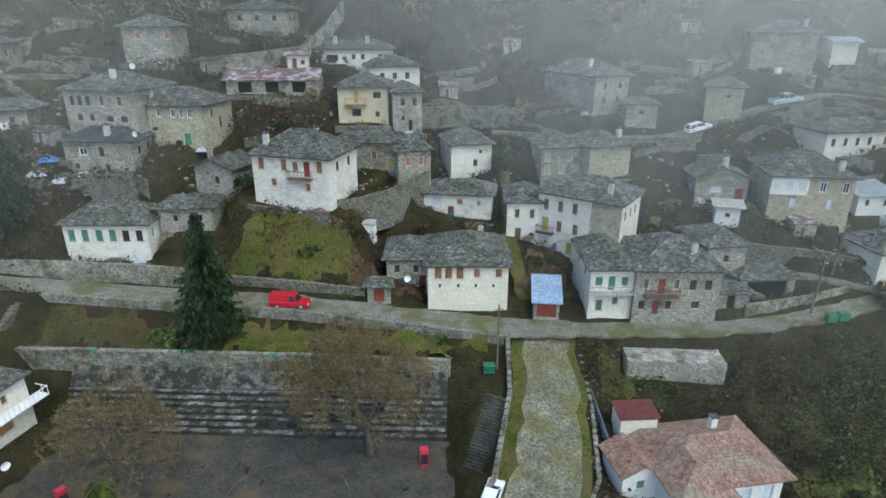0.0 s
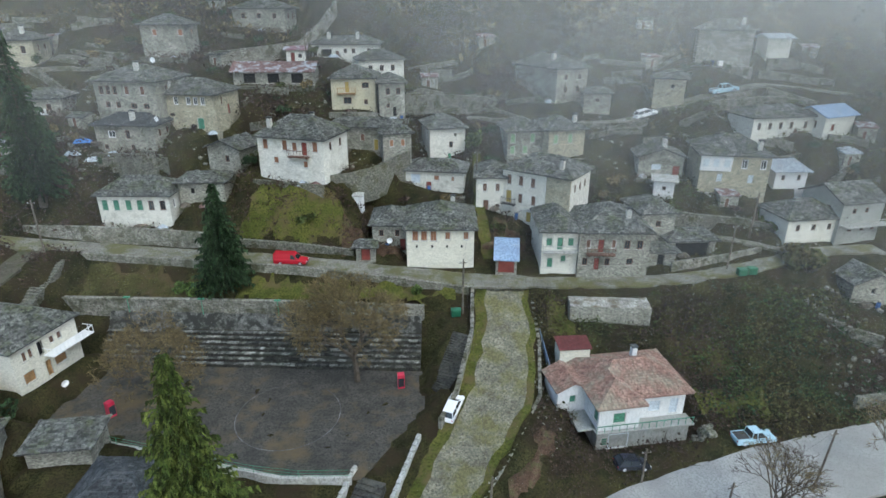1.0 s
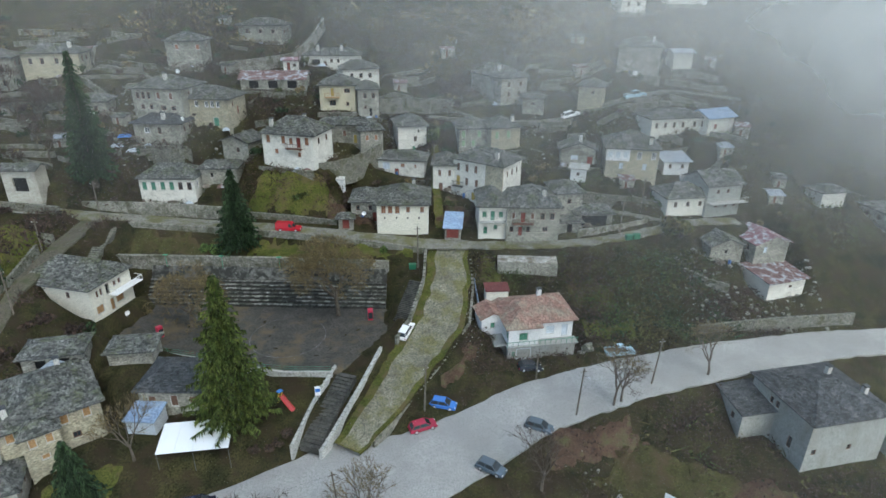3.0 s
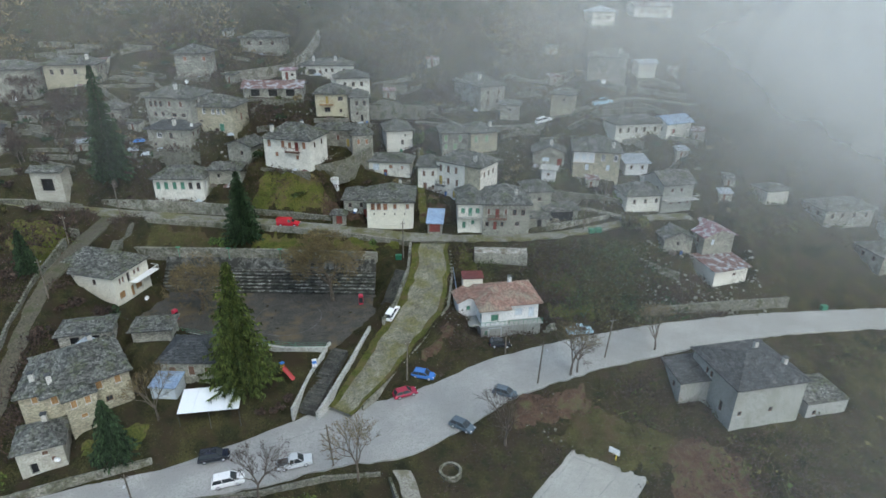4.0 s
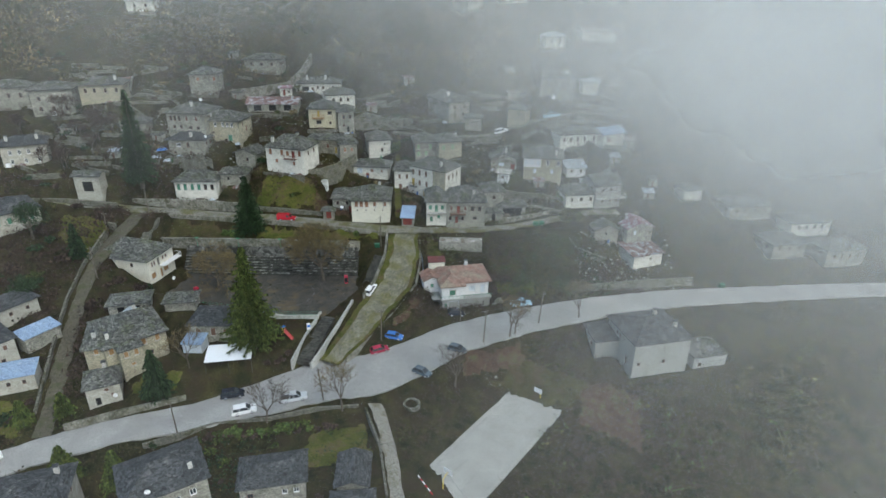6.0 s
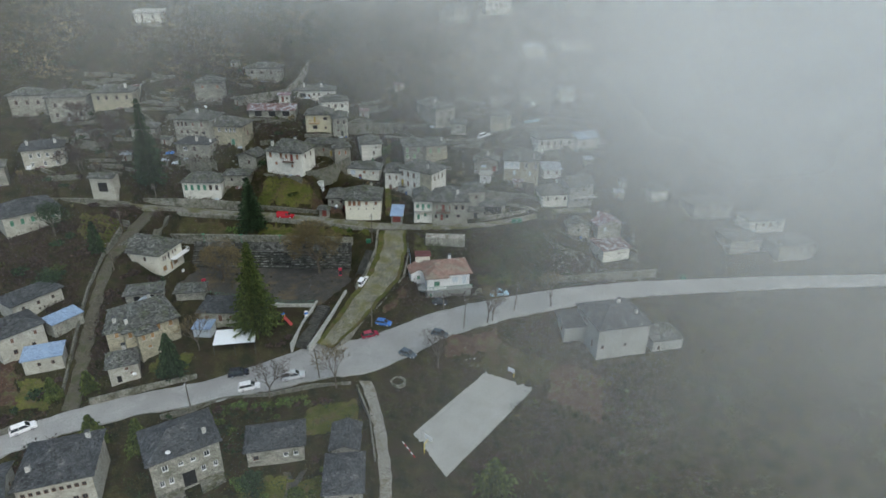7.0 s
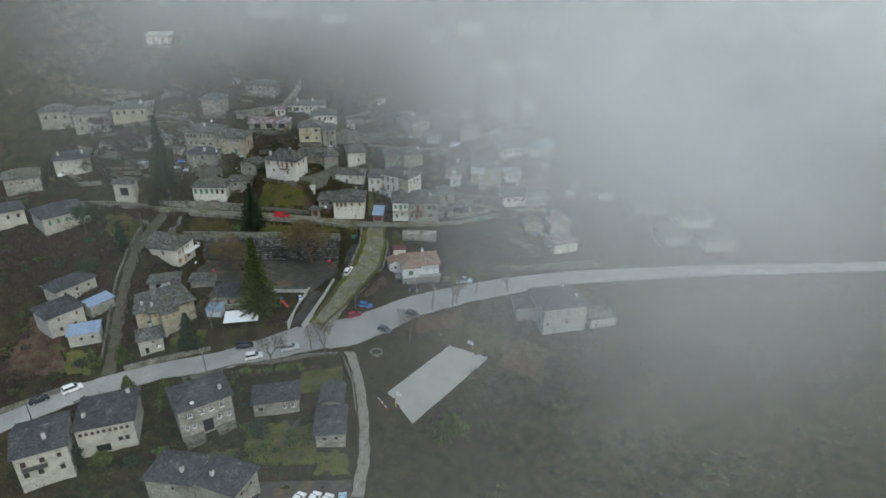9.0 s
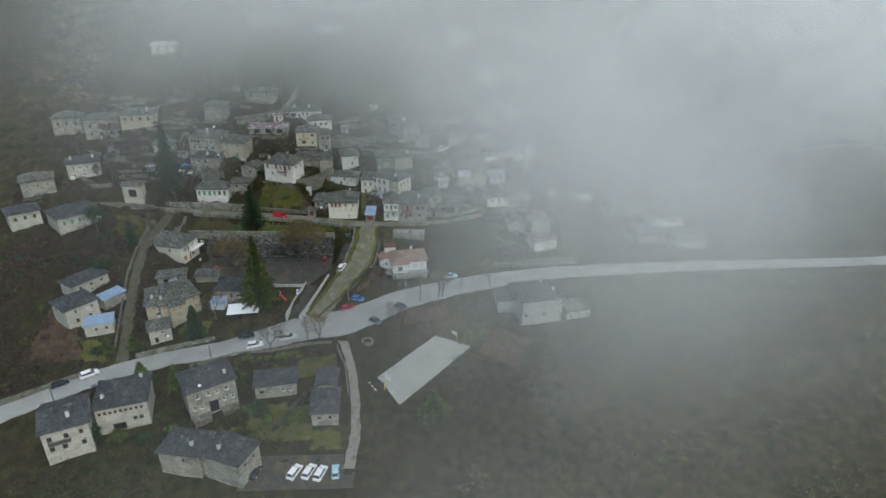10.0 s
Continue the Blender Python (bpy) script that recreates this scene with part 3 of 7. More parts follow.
house("narrow grey stone house with slate roof", -6.2, 97.6, 32.6, 10, 4.8, 7.5, 6.6, STONE, 1.3, "hip", windows("f", (0.35, 0.75), 4.4, 0.75, 1.2, "k") + " f,0.6,0.3,0.8,1.9,h f,0.35,2.0,0.6,0.8,k")
house("white house with slate roof on the upper lane", -9.0, 108.6, 37.8, 14, 9.0, 8, 4.6, WHITE, 1.7, "hip", windows("f", (0.25, 0.5, 0.75), 2.4, 0.8, 1.1, "k"))
house("long low white house with slate roof", -17.0, 114.0, 41.6, 2, 14, 7, 3.4, WHITE, 1.5, "hip", windows("f", (0.5, 0.62, 0.85), 1.6, 0.7, 0.9, "k") + " f,0.22,0.9,2.2,1.5,h f,0.38,0.2,0.9,1.9,d", chimneys=((-3.5, 2.0), (2.5, 2.0)))
house("small white outbuilding with lilac door", -26.5, 110.0, 41.6, 4, 3.6, 3, 2.6, WHITE, 0.6, "gable_x", " f,0.35,0.1,0.8,1.9,r f,0.75,1.0,0.7,0.7,k", roof=PINKTIN)
house("square stone house with rust shutters high on the slope", -50.0, 104.0, 43.0, 3, 8.0, 8, 6.0, STONE, 1.8, "hip", windows("f", (0.32, 0.92), 4.0, 0.9, 1.2, "o") + windows("r", (0.6,), 4.0, 0.8, 1.1, "o"))
house("stone house with slate roof at the top terrace", -35.4, 118.0, 46.4, -4, 11.2, 8, 5.4, STONE, 1.6, "hip", windows("f", (0.2, 0.5, 0.8), 3.4, 0.8, 1.0, "k"))
house("large stone house with brown shutters and slate roof", -50.5, 87.4, 34.6, -8, 11.4, 10, 6.0, STONE, 2.2, "hip", windows("f", (0.11, 0.22, 0.33), 3.7, 0.75, 1.4, "k") + windows("f", (0.52, 0.77), 3.7, 0.85, 1.5, "n") + windows("f", (0.18, 0.35), 1.5, 0.8, 1.0, "k") + windows("f", (0.6, 0.8), 1.4, 1.1, 0.9, "k"), chimneys=((0.8, 3.0),))
house("warm stone house with small-paned windows and slate roof", -41.3, 88.5, 32.0, -8, 11.0, 9, 6.3, STONE_WARM, 2.2, "hip", windows("f", (0.11, 0.36, 0.57, 0.69, 0.81), 4.5, 0.8, 1.3, "K") + windows("f", (0.27,), 2.5, 0.9, 0.5, "k") + windows("f", (0.73,), 0.4, 1.3, 1.9, "G") + windows("r", (0.3,), 4.3, 0.6, 1.2, "k") + " r,0.55,2.4,0.8,1.7,r", chimneys=((-3.4, 1.5),))
house("small stone house with dark slate roof", -49.8, 83.2, 29.4, -4, 10.2, 6.5, 4.6, STONE, 1.5, "hip", windows("f", (0.28,), 2.5, 1.2, 1.1, "K") + windows("f", (0.55,), 2.3, 0.75, 1.4, "k") + windows("f", (0.15, 0.6), 0.5, 0.7, 0.8, "k"), SLATE_DARK, chimneys=((1.2, 1.2),))
t = house("low white house with green shutters on a veranda", -45.2, 73.2, 19.8, 0, 11.2, 7.0, 5.2, WHITE, 2.2, "hip", windows("f", (0.09, 0.25, 0.42, 0.58), 2.6, 1.0, 1.8, "g") + windows("f", (0.74, 0.9), 2.7, 0.9, 1.6, "k") + windows("r", (0.25,), 2.6, 0.9, 1.5, "K"), chimneys=())
house("low stone annexe with slate roof", -35.6, 76.5, 22.6, 3, 7.3, 5.5, 3.6, STONE, 1.1, "hip", windows("f", (0.3, 0.75), 1.6, 0.8, 1.0, "h"))
house("half-ruined stone cottage patched with tin", -33.5, 82.5, 26.4, -20, 6.5, 6, 3.9, STONE, 1.4, "gable_y", windows("f", (0.6,), 1.6, 0.8, 1.1, "k"))
house("open shed with rusty patched tin roof", -29.0, 101.0, 38.2, 2, 15, 7, 2.6, STONE, 1.6, "gable_x", windows("f", (0.2, 0.5, 0.8), 0.4, 2.4, 1.9, "h"), roof=RUST)
# houses right of the lane
house("stone house with light green shutters and slate roof", 18.2, 90.2, 26.8, 8, 6.6, 8, 5.0, STONE, 1.8, "hip", windows("f", (0.15, 0.7), 2.8, 0.9, 1.7, "l") + windows("f", (0.15, 0.5), 0.8, 0.9, 1.5, "l") + windows("l", (0.5,), 2.8, 0.8, 1.5, "l"))
house("warm stone house with pale green shutters", 25.4, 89.3, 27.0, 16, 7.0, 8, 5.2, STONE_WARM, 1.8, "hip", windows("f", (0.2, 0.6), 2.7, 0.9, 1.7, "l") + windows("r", (0.25, 0.6), 2.7, 0.8, 1.5, "l"), chimneys=((2.0, 1.5),))
t = house("tall white and stone house with brown shutters above an arch", 18.4, 77.6, 18.6, -34, 12.0, 8.5, 8.8, WHITE, 2.3, "hip", windows("f", (0.1, 0.28, 0.46), 6.2, 0.85, 1.7, "n") + windows("f", (0.68, 0.88), 6.0, 0.8, 1.2, "K") + windows("f", (0.28, 0.48), 3.2, 0.85, 1.7, "n") + windows("f", (0.1,), 3.0, 1.1, 2.2, "y") + windows("f", (0.7, 0.9), 3.4, 0.7, 1.0, "K") + windows("r", (0.25, 0.5, 0.75), 6.0, 0.7, 1.3, "k") + " f,0.42,0.2,1.0,1.8,y", chimneys=((3.8, 1.5),))
balcony(t, -4.6, 2.95, 2.6, 0.8, IRON)
b = Bag()
b.block(1.9, 6.06, -0.06, 0.2, -3.0, 8.75, 0.02)
b.out("stone_facing", STONE_WARM, t, "bare warm stone part of the front")
b = Bag()
arc = [(2.3 * math.cos(k * math.pi / 12), 2.3 * math.sin(k * math.pi / 12)) for k in range(13)]
b.add([(-1.1 + x, -0.1, z - 0.1) for x, z in arc] + [(-1.1 + 1.13 * x, -0.1, 1.13 * z - 0.1) for x, z in arc] + [(-1.1 + x, 0.1, z - 0.1) for x, z in arc] + [(-1.1 + 1.13 * x, 0.1, 1.13 * z - 0.1) for x, z in arc],
      [f for i in range(12) for f in ((i, 13 + i, 14 + i, i + 1), (13 + i, 39 + i, 40 + i, 14 + i), (26 + i, i, i + 1, 27 + i))])
b.out("arch", TRIM, t, "pale stone relieving arch")
house("white stone wing with brown shutters and slate roof", 11.4, 81.0, 19.6, -4, 4.8, 8, 6.2, WHITE, 1.5, "hip", windows("f", (0.3, 0.75), 3.7, 0.75, 1.4, "n") + " f,0.35,0.2,1.0,2.0,d f,0.75,0.9,0.6,0.6,k")
t = house("narrow white house with green shutters and long gallery", 20.9, 66.8, 14.9, 0, 5.4, 10, 6.6, WHITE, 1.9, "hip", windows("f", (0.2, 0.8), 4.2, 0.95, 1.3, "g") + " f,0.5,3.6,0.95,2.0,G" + windows("f", (0.25,), 0.7, 0.9, 1.6, "g") + windows("f", (0.62,), 1.6, 0.85, 1.1, "g"))
balcony(t, 0, 3.5, 5.3, 1.0, CONCRETE)
t = house("two-storey grey stone house with brown balcony and slate roof", 28.8, 65.9, 14.7, -2, 10.4, 10.5, 7.0, STONE, 2.8, "hip", windows("f", (0.13, 0.49), 4.4, 0.75, 1.4, "n") + " f,0.31,3.7,0.9,2.1,r" + windows("f", (0.68, 0.86), 4.3, 0.85, 1.4, "k") + windows("f", (0.1, 0.42), 1.6, 0.75, 1.2, "k") + " f,0.27,0.9,0.8,1.9,r" + windows("f", (0.74,), 1.8, 1.0, 1.0, "k"), chimneys=((2.2, 2.4),))
balcony(t, -2.0, 3.65, 4.2, 1.0, BROWN, 9)
house("stone back house with hipped slate roof", 37.0, 71.5, 17.8, 8, 5.5, 7, 5.0, STONE, 1.5, "hip", windows("f", (0.5,), 2.6, 0.8, 1.0, "k"))
house("low open stone barn with slate roof by the road", 42.0, 69.6, 16.0, 4, 7.5, 5, 3.0, STONE, 1.0, "hip", " f,0.5,0.2,5.5,2.4,h")
house("stone gatehouse with slate roof by the road", 36.6, 67.4, 15.4, 0, 4.5, 3.5, 2.6, STONE, 0.8, "hip", " f,0.5,0.2,1.2,2.0,h")
t = house("large stone house with white enclosed loggia and slate roof", 51.6, 80.0, 23.0, -10, 10.8, 10, 6.8, STONE_WARM, 2.7, "hip", windows("f", (0.63, 0.9), 4.6, 0.9, 1.5, "K") + windows("f", (0.3, 0.75), 2.3, 0.8, 1.3, "p") + windows("l", (0.3, 0.7), 4.3, 0.8, 1.2, "n"), chimneys=((3.6, 1.2),))
b = Bag()
b.block(-5.5, -0.6, -0.25, 0.05, 4.1, 6.5, 0.03)
lg = b.out("loggia", PLASTER, t, "white boarded loggia")
for lx in (-4.7, -3.1, -1.4):
    b = Bag()
    b.box(lx - 0.45, lx + 0.45, -0.28, -0.25, 4.8, 6.1)
    b.out("loggia_pane", PALE, lg)
house("low stone cottage with slate roof and red door", 41.0, 84.5, 24.8, -6, 7.5, 6, 3.6, STONE, 1.6, "gable_y", windows("f", (0.4,), 1.4, 1.6, 0.9, "p") + " f,0.85,0.2,1.2,1.9,r", chimneys=((0.5, 1.5),))
house("tiny white washhouse with flat slab roof", 40.2, 79.6, 22.6, -18, 3.2, 2.6, 3.0, PLASTER, 0.3, "shed", windows("f", (0.5,), 1.4, 0.6, 0.6, "k"), roof=CONCRETE)
house("long white house with slate roof and many windows", 64.6, 91.0, 29.8, 12, 13, 7, 4.4, WHITE, 1.6, "hip", windows("f", (0.1, 0.27, 0.44, 0.61, 0.84), 2.2, 0.7, 1.2, "k") + " f,0.7,0.2,0.9,2,d")
house("white gabled house with blue tin roof", 75.0, 92.0, 28.6, 24, 8, 6, 5.6, WHITE, 1.6, "gable_x", windows("f", (0.3,), 3.0, 0.9, 1.2, "r") + windows("r", (0.5,), 3.4, 0.7, 0.9, "k"), roof=TINBLUE)
house("small white hut with bright tin roof", 61.6, 80.6, 24.2, 2, 5.4, 5, 2.8, PLASTER, 0.9, "shed", windows("f", (0.25, 0.75), 1.2, 0.6, 0.9, "k"), roof=TIN)
house("low white house with hipped slate roof", 61.6, 71.8, 18.2, 8, 9.0, 7, 3.6, WHITE, 2.2, "hip", windows("f", (0.2, 0.5, 0.8), 1.6, 0.7, 1.0, "k"))
t = house("grey rendered house with terrace and slate roof", 69.2, 72.6, 17.8, 14, 8.0, 8, 6.4, GREYPL, 2.2, "gable_x", windows("f", (0.3, 0.6), 4.6, 0.7, 0.8, "k") + windows("f", (0.3, 0.6, 0.85), 1.6, 0.8, 1.0, "k"))
balcony(t, 0.5, 2.9, 8.5, 1.6, CONCRETE, 12)
house("tall bare stone house with slate roof", 22.0, 108.4, 34.2, -62, 14.0, 7.5, 7.0, STONE, 2.2, "hip", windows("r", (0.3, 0.7), 2.4, 0.7, 1.2, "k") + windows("r", (0.3, 0.75), 4.8, 0.7, 1.0, "k"), chimneys=((3, 2),))
house("tiny stone hut with slate roof", 32.8, 99.6, 33.6, -6, 5.0, 4.5, 3.5, STONE, 1.0, "hip", windows("f", (0.5,), 1.8, 0.7, 0.6, "k"))
house("tower-like stone house with slate roof", 46.2, 99.6, 34.0, -22, 5.6, 6, 5.8, STONE_WARM, 1.5, "hip", windows("f", (0.6,), 4.0, 0.7, 0.7, "h"))
house("big blank-walled stone house with slate roof", 60.0, 110.0, 41.0, -18, 10.2, 9, 7.0, STONE, 2.0, "hip", "", chimneys=((3, 2),))
house("small white hut with green-grey tin roof", 71.5, 111.0, 42.5, 6, 5, 4, 4.0, WHITE, 0.8, "gable_x", "", roof=TIN)
house("white house among scrub on the upper hill", 62.0, 126.0, 55.0, 10, 7, 6, 4, WHITE, 1.4, "hip", windows("f", (0.3, 0.7), 1.8, 0.8, 1.0, "k"), roof=TIN)
house("pink-roofed low house on the upper hill", 78.0, 131.0, 57.0, 8, 12, 6, 3.4, WHITE, 1.2, "gable_x", windows("f", (0.2, 0.4, 0.6, 0.8), 1.4, 0.8, 1.0, "o"), roof=RUST)
house("tall stone mansion on the upper hill", 82.0, 148.0, 67.0, 14, 13, 9, 8.5, STONE, 2.2, "hip", windows("f", (0.15, 0.32, 0.5, 0.68, 0.85), 5.6, 0.8, 1.3, "k") + windows("f", (0.15, 0.32, 0.5, 0.68, 0.85), 2.4, 0.8, 1.3, "k"))
house("stone house with slate roof on the upper hill", 66.0, 152.0, 71.0, 10, 9, 8, 6.0, STONE, 1.8, "hip", windows("f", (0.2, 0.5, 0.8), 3.4, 0.8, 1.2, "k"))
house("white house with slate roof on the upper hill", 50.0, 146.0, 68.0, 6, 10, 8, 6.0, WHITE, 1.8, "hip", windows("f", (0.2, 0.4, 0.6, 0.8), 3.4, 0.8, 1.2, "k"))
house("low stone house on the upper hill", 36.0, 142.0, 66.0, 50, 10, 7, 5.0, STONE, 1.6, "hip", windows("f", (0.2, 0.5, 0.8), 2.6, 0.8, 1.2, "k"))
house("pale blue house far up the wooded slope", -9.0, 152.0, 72.0, 0, 10, 7, 4.5, PALE, 1.2, "gable_x", windows("f", (0.2, 0.5, 0.8), 2.2, 0.8, 1.2, "k"))
house("wide stone house high above the village", -36.0, 152.0, 74.0, -4, 18, 9, 6.5, STONE, 2.0, "hip", windows("f", (0.15, 0.3, 0.45, 0.6, 0.75), 3.6, 0.8, 1.2, "k"))
house("small white building high above the village", -78.0, 134.0, 65.0, 4, 9, 6, 3.5, WHITE, 1.2, "shed", windows("f", (0.3, 0.7), 1.6, 0.8, 1.0, "k"), roof=CONCRETE)
# by the main road
t = house("white house with hipped red clay-tile roof and front wing", 27.6, 44.6, 5.1, 9, 11.8, 8.5, 3.6, PLASTER, 2.3, "hip", windows("f", (0.66,), 0.9, 1.5, 1.5, "p") + windows("f", (0.88,), 0.3, 1.1, 2.2, "p") + windows("r", (0.5,), 1.0, 1.1, 1.3, "g"), roof=TILE, over=0.7, group="", pad=False, chimneys=((1.5, 6.0),))
wing = house("wing", 27.6, 44.6, 5.1, 9, 5.2, 7.0, 3.55, PLASTER, 2.0, "hip", windows("f", (0.5,), 0.9, 1.6, 1.5, "g") + windows("l", (0.62, 0.86), 0.9, 1.2, 1.5, "g"), roof=TILE, over=0.6, group="", pad=False)
for ob in list(wing.children):
    ob.parent = t
    ob.matrix_basis = pose(-3.35, -1.55, 0) @ ob.matrix_basis
bpy.data.objects.remove(wing)
PADS.append((27.6, 42.4, math.cos(radians(9)), math.sin(radians(9)), 13.5, 11.0, 2.0))
b = Bag()
b.block(-6.0, 6.0, -1.6, 0.1, -3.2, -0.25, 0.04)
b.block(-6.3, 6.4, -2.0, 0.1, -0.25, 0.0, 0.03)
b.block(-8.2, -5.9, -1.0, 5.0, -0.25, 0.0, 0.03)
base = b.out("basement", GREYPL, t, "grey concrete basement with terrace")
opening(base, pose(-3.2, -1.62, -2.7), 2.6, 2.1, "p")
opening(base, pose(-5.0, -1.62, -2.2), 0.9, 1.2, "G")
r = Bag()
for i in range(14):
    px = -6.2 + i * 0.95
    r.box(px - 0.03, px + 0.03, -1.96, -1.9, 0, 0.9)
r.box(-6.25, 6.3, -1.98, -1.88, 0.9, 0.97)
r.out("railing", GREEN, base)
house("small white lean-to with red clay-tile roof", 19.6, 46.0, 5.5, 12, 4.0, 4.4, 2.9, PLASTER, 1.1, "gable_y", windows("f", (0.5,), 0.9, 0.9, 1.1, "g"), roof=TILE, over=0.4, group="", drop=3.5)
house("small shed with dark red tin roof", 20.8, 51.6, 8.8, 4, 4.0, 2.6, 2.0, CREAM, 0.3, "shed", "", roof=DARKRED, over=0.2, group="", drop=2)
house("blue tin-roofed garage with red doors", 13.0, 67.0, 14.5, -6, 3.2, 4.0, 2.3, STONE, 1.9, "shed", " f,0.5,0.1,2.5,2.0,r", roof=TINBLUE, over=0.35, group="", category="garage", name="garage")
t = house("large grey rendered house with slate roof below the road", 70.2, 24.8, -4.8, 11, 13.5, 12.5, 9.0, GREYPL, 2.6, "hip", windows("f", (0.1, 0.55), 3.2, 0.8, 1.0, "k") + windows("l", (0.35, 0.45), 6.6, 0.7, 1.2, "k") + windows("l", (0.75,), 2.2, 0.8, 2.0, "k"), SLATE_DARK, chimneys=((2, 8), (4.5, 3.5)))
house("grey lean-to with slate roof beside the large grey house", 59.6, 29.6, -3.6, 11, 6.2, 6.5, 5.0, GREYPL, 1.0, "shed", "", SLATE_DARK, over=0.3)
house("low grey annexe with a stone-strewn flat roof", 83.0, 27.6, -5.0, 11, 8.4, 7.0, 3.4, GREYPL, 0.4, "shed", windows("f", (0.2,), 0.8, 0.8, 1.0, "k"), roof=SLATE, over=0.15, group="", drop=4)
# plaza and the lower lane
t = house("plaza house with cream front, wide slate roof and white balcony", -47.2, 49.7, 8.0, 76, 9.6, 13.5, 6.2, CREAM, 3.4, "hip", windows("f", (0.18, 0.27), 3.9, 0.6, 1.3, "n") + windows("f", (0.18,), 0.9, 1.6, 1.5, "a") + " f,0.47,0.1,0.9,2.3,a f,0.66,0.9,1.8,1.7,a" + windows("f", (0.42,), 3.4, 0.8, 2.0, "h") + windows("f", (0.6, 0.72), 4.2, 0.7, 1.0, "n"), size=0.42)
balcony(t, 2.6, 3.3, 6.5, 1.6, WHITEP, 12)
t = house("big stone house with ochre boarded windows and slate roof", -40.5, 19.4, 2.8, 38, 11.5, 12.5, 6.4, STONE_WARM, 2.6, "hip", windows("f", (0.1, 0.24, 0.62, 0.85), 4.5, 1.0, 1.5, "a") + windows("f", (0.3,), 2.0, 1.0, 1.0, "a") + windows("f", (0.7,), 1.8, 1.0, 1.0, "k"), size=0.44, chimneys=((-4.5, 2.2), (2.5, 10.0)))
house("stone wing with ochre boarded windows", -46.4, 17.0, 3.2, 20, 5.8, 9, 5.8, STONE_WARM, 1.6, "hip", windows("f", (0.35, 0.75), 4.1, 0.9, 1.4, "a"), size=0.44, chimneys=((-1, 2),))
house("small stone cottage with slate roof by the road", -43.8, 10.4, 0.0, 24, 5.8, 5.8, 4.6, DIMMED, 1.7, "hip", " f,0.3,0.2,1.0,1.9,h f,0.75,1.6,0.8,0.9,n f,0.6,3.0,0.9,0.8,n", size=0.42, chimneys=((0.5, 5.0),))
house("low house with dark slate roof behind the spruce", -28.0, 26.0, 4.2, -1, 9.0, 7.5, 4.2, STONE, 2.0, "hip", windows("f", (0.2, 0.85), 1.9, 1.2, 1.2, "n") + " f,0.55,1.4,1.1,1.9,n", SLATE_DARK, size=0.44)
house("blue-painted lean-to with tin roof", -31.0, 22.4, 3.2, -4, 4.0, 3.4, 2.8, PALE, 0.5, "shed", " f,0.6,0.8,1.4,1.4,p", roof=TINBLUE, over=0.25)
house("stone outhouse with slate roof", -37.5, 34.5, 6.4, 8, 6.5, 4.5, 2.8, STONE, 1.0, "hip", "", size=0.44)
house("ruined stone sheds with sagging slate roof", -47.0, 31.0, 8.2, 14, 8.0, 5, 2.6, STONE, 0.8, "hip", " f,0.3,0.1,1.6,1.8,h f,0.7,0.1,1.6,1.8,h", size=0.44)
house("small shed with pale tin roof", -46.2, 27.2, 7.0, -20, 3.4, 3.4, 2.6, STONE, 0.5, "shed", "", roof=TIN, over=0.2)
# below the road
t = house("grey stone schoolhouse with arched porch and slate roof", -21.8, -14.6, -4.7, 31, 11.8, 9.5, 8.4, STONE, 2.4, "hip", windows("f", (0.2, 0.8), 5.6, 1.0, 1.3, "K") + windows("f", (0.42, 0.6), 5.6, 0.9, 0.9, "K") + windows("f", (0.12, 0.25), 2.4, 0.8, 1.4, "K") + windows("f", (0.72, 0.9), 2.6, 0.8, 1.4, "K") + " f,0.5,0.2,2.4,3.6,h", SLATE_DARK, chimneys=((4.0, 2.0),))
for x0, x1 in ((-5.6, -1.4), (1.4, 5.6)):
    b = Bag()
    b.block(x0, x1, -2.6, -0.02, -3.0, 1.0, 0.04)
    b.out("porch_terrace", DRYSTONE, t, "rough stone porch terrace")
house("projecting stone bay with ochre boarded windows", -40.3, 16.6, 2.6, 38, 4.2, 3.0, 6.2, STONE_WARM, 1.2, "hip", windows("f", (0.28, 0.72), 4.4, 0.9, 1.4, "a") + windows("f", (0.5,), 2.2, 1.0, 0.8, "a"), over=0.3, group="")
house("stone side wing with slate roof", -25.5, -9.5, -3.2, 31, 5.0, 6, 4.6, STONE, 1.4, "hip", "", SLATE_DARK)
house("low stone house with slate roof in a garden", -7.2, -10.2, -3.7, 10, 10.4, 6.5, 4.0, STONE, 1.5, "hip", windows("f", (0.15,), 1.4, 1.0, 1.1, "k") + windows("f", (0.68, 0.86), 1.4, 0.9, 1.1, "K"), SLATE_DARK)
house("long white hall with a row of small windows and slate roof", -41.5, -20.6, -4.4, 17, 11.4, 11, 7.6, DIMMED, 2.0, "hip", windows("f", (0.08, 0.18, 0.28, 0.38, 0.48, 0.58, 0.68, 0.78, 0.88), 5.4, 0.7, 0.9, "k") + windows("f", (0.72, 0.84), 2.4, 0.9, 1.2, "k") + " f,0.4,0.2,3.0,2.2,h", SLATE_DARK, chimneys=((-4, 3), (4, 9)))
t = house("tall white modern house with dark slate roof", -50.2, -28.8, -5.4, 25, 9.4, 11, 9.2, DIMMED, 2.2, "gable_x", windows("f", (0.15, 0.5), 6.2, 1.0, 1.4, "k") + windows("f", (0.15, 0.42), 3.4, 1.0, 1.4, "k") + windows("f", (0.82,), 6.4, 0.8, 1.2, "k") + windows("f", (0.82,), 3.2, 0.9, 1.3, "k"), SLATE_DARK, chimneys=((1.0, 2.5), (3.6, 5.5)))
balcony(t, -1.4, 5.9, 4.4, 1.1, IRON, 9)
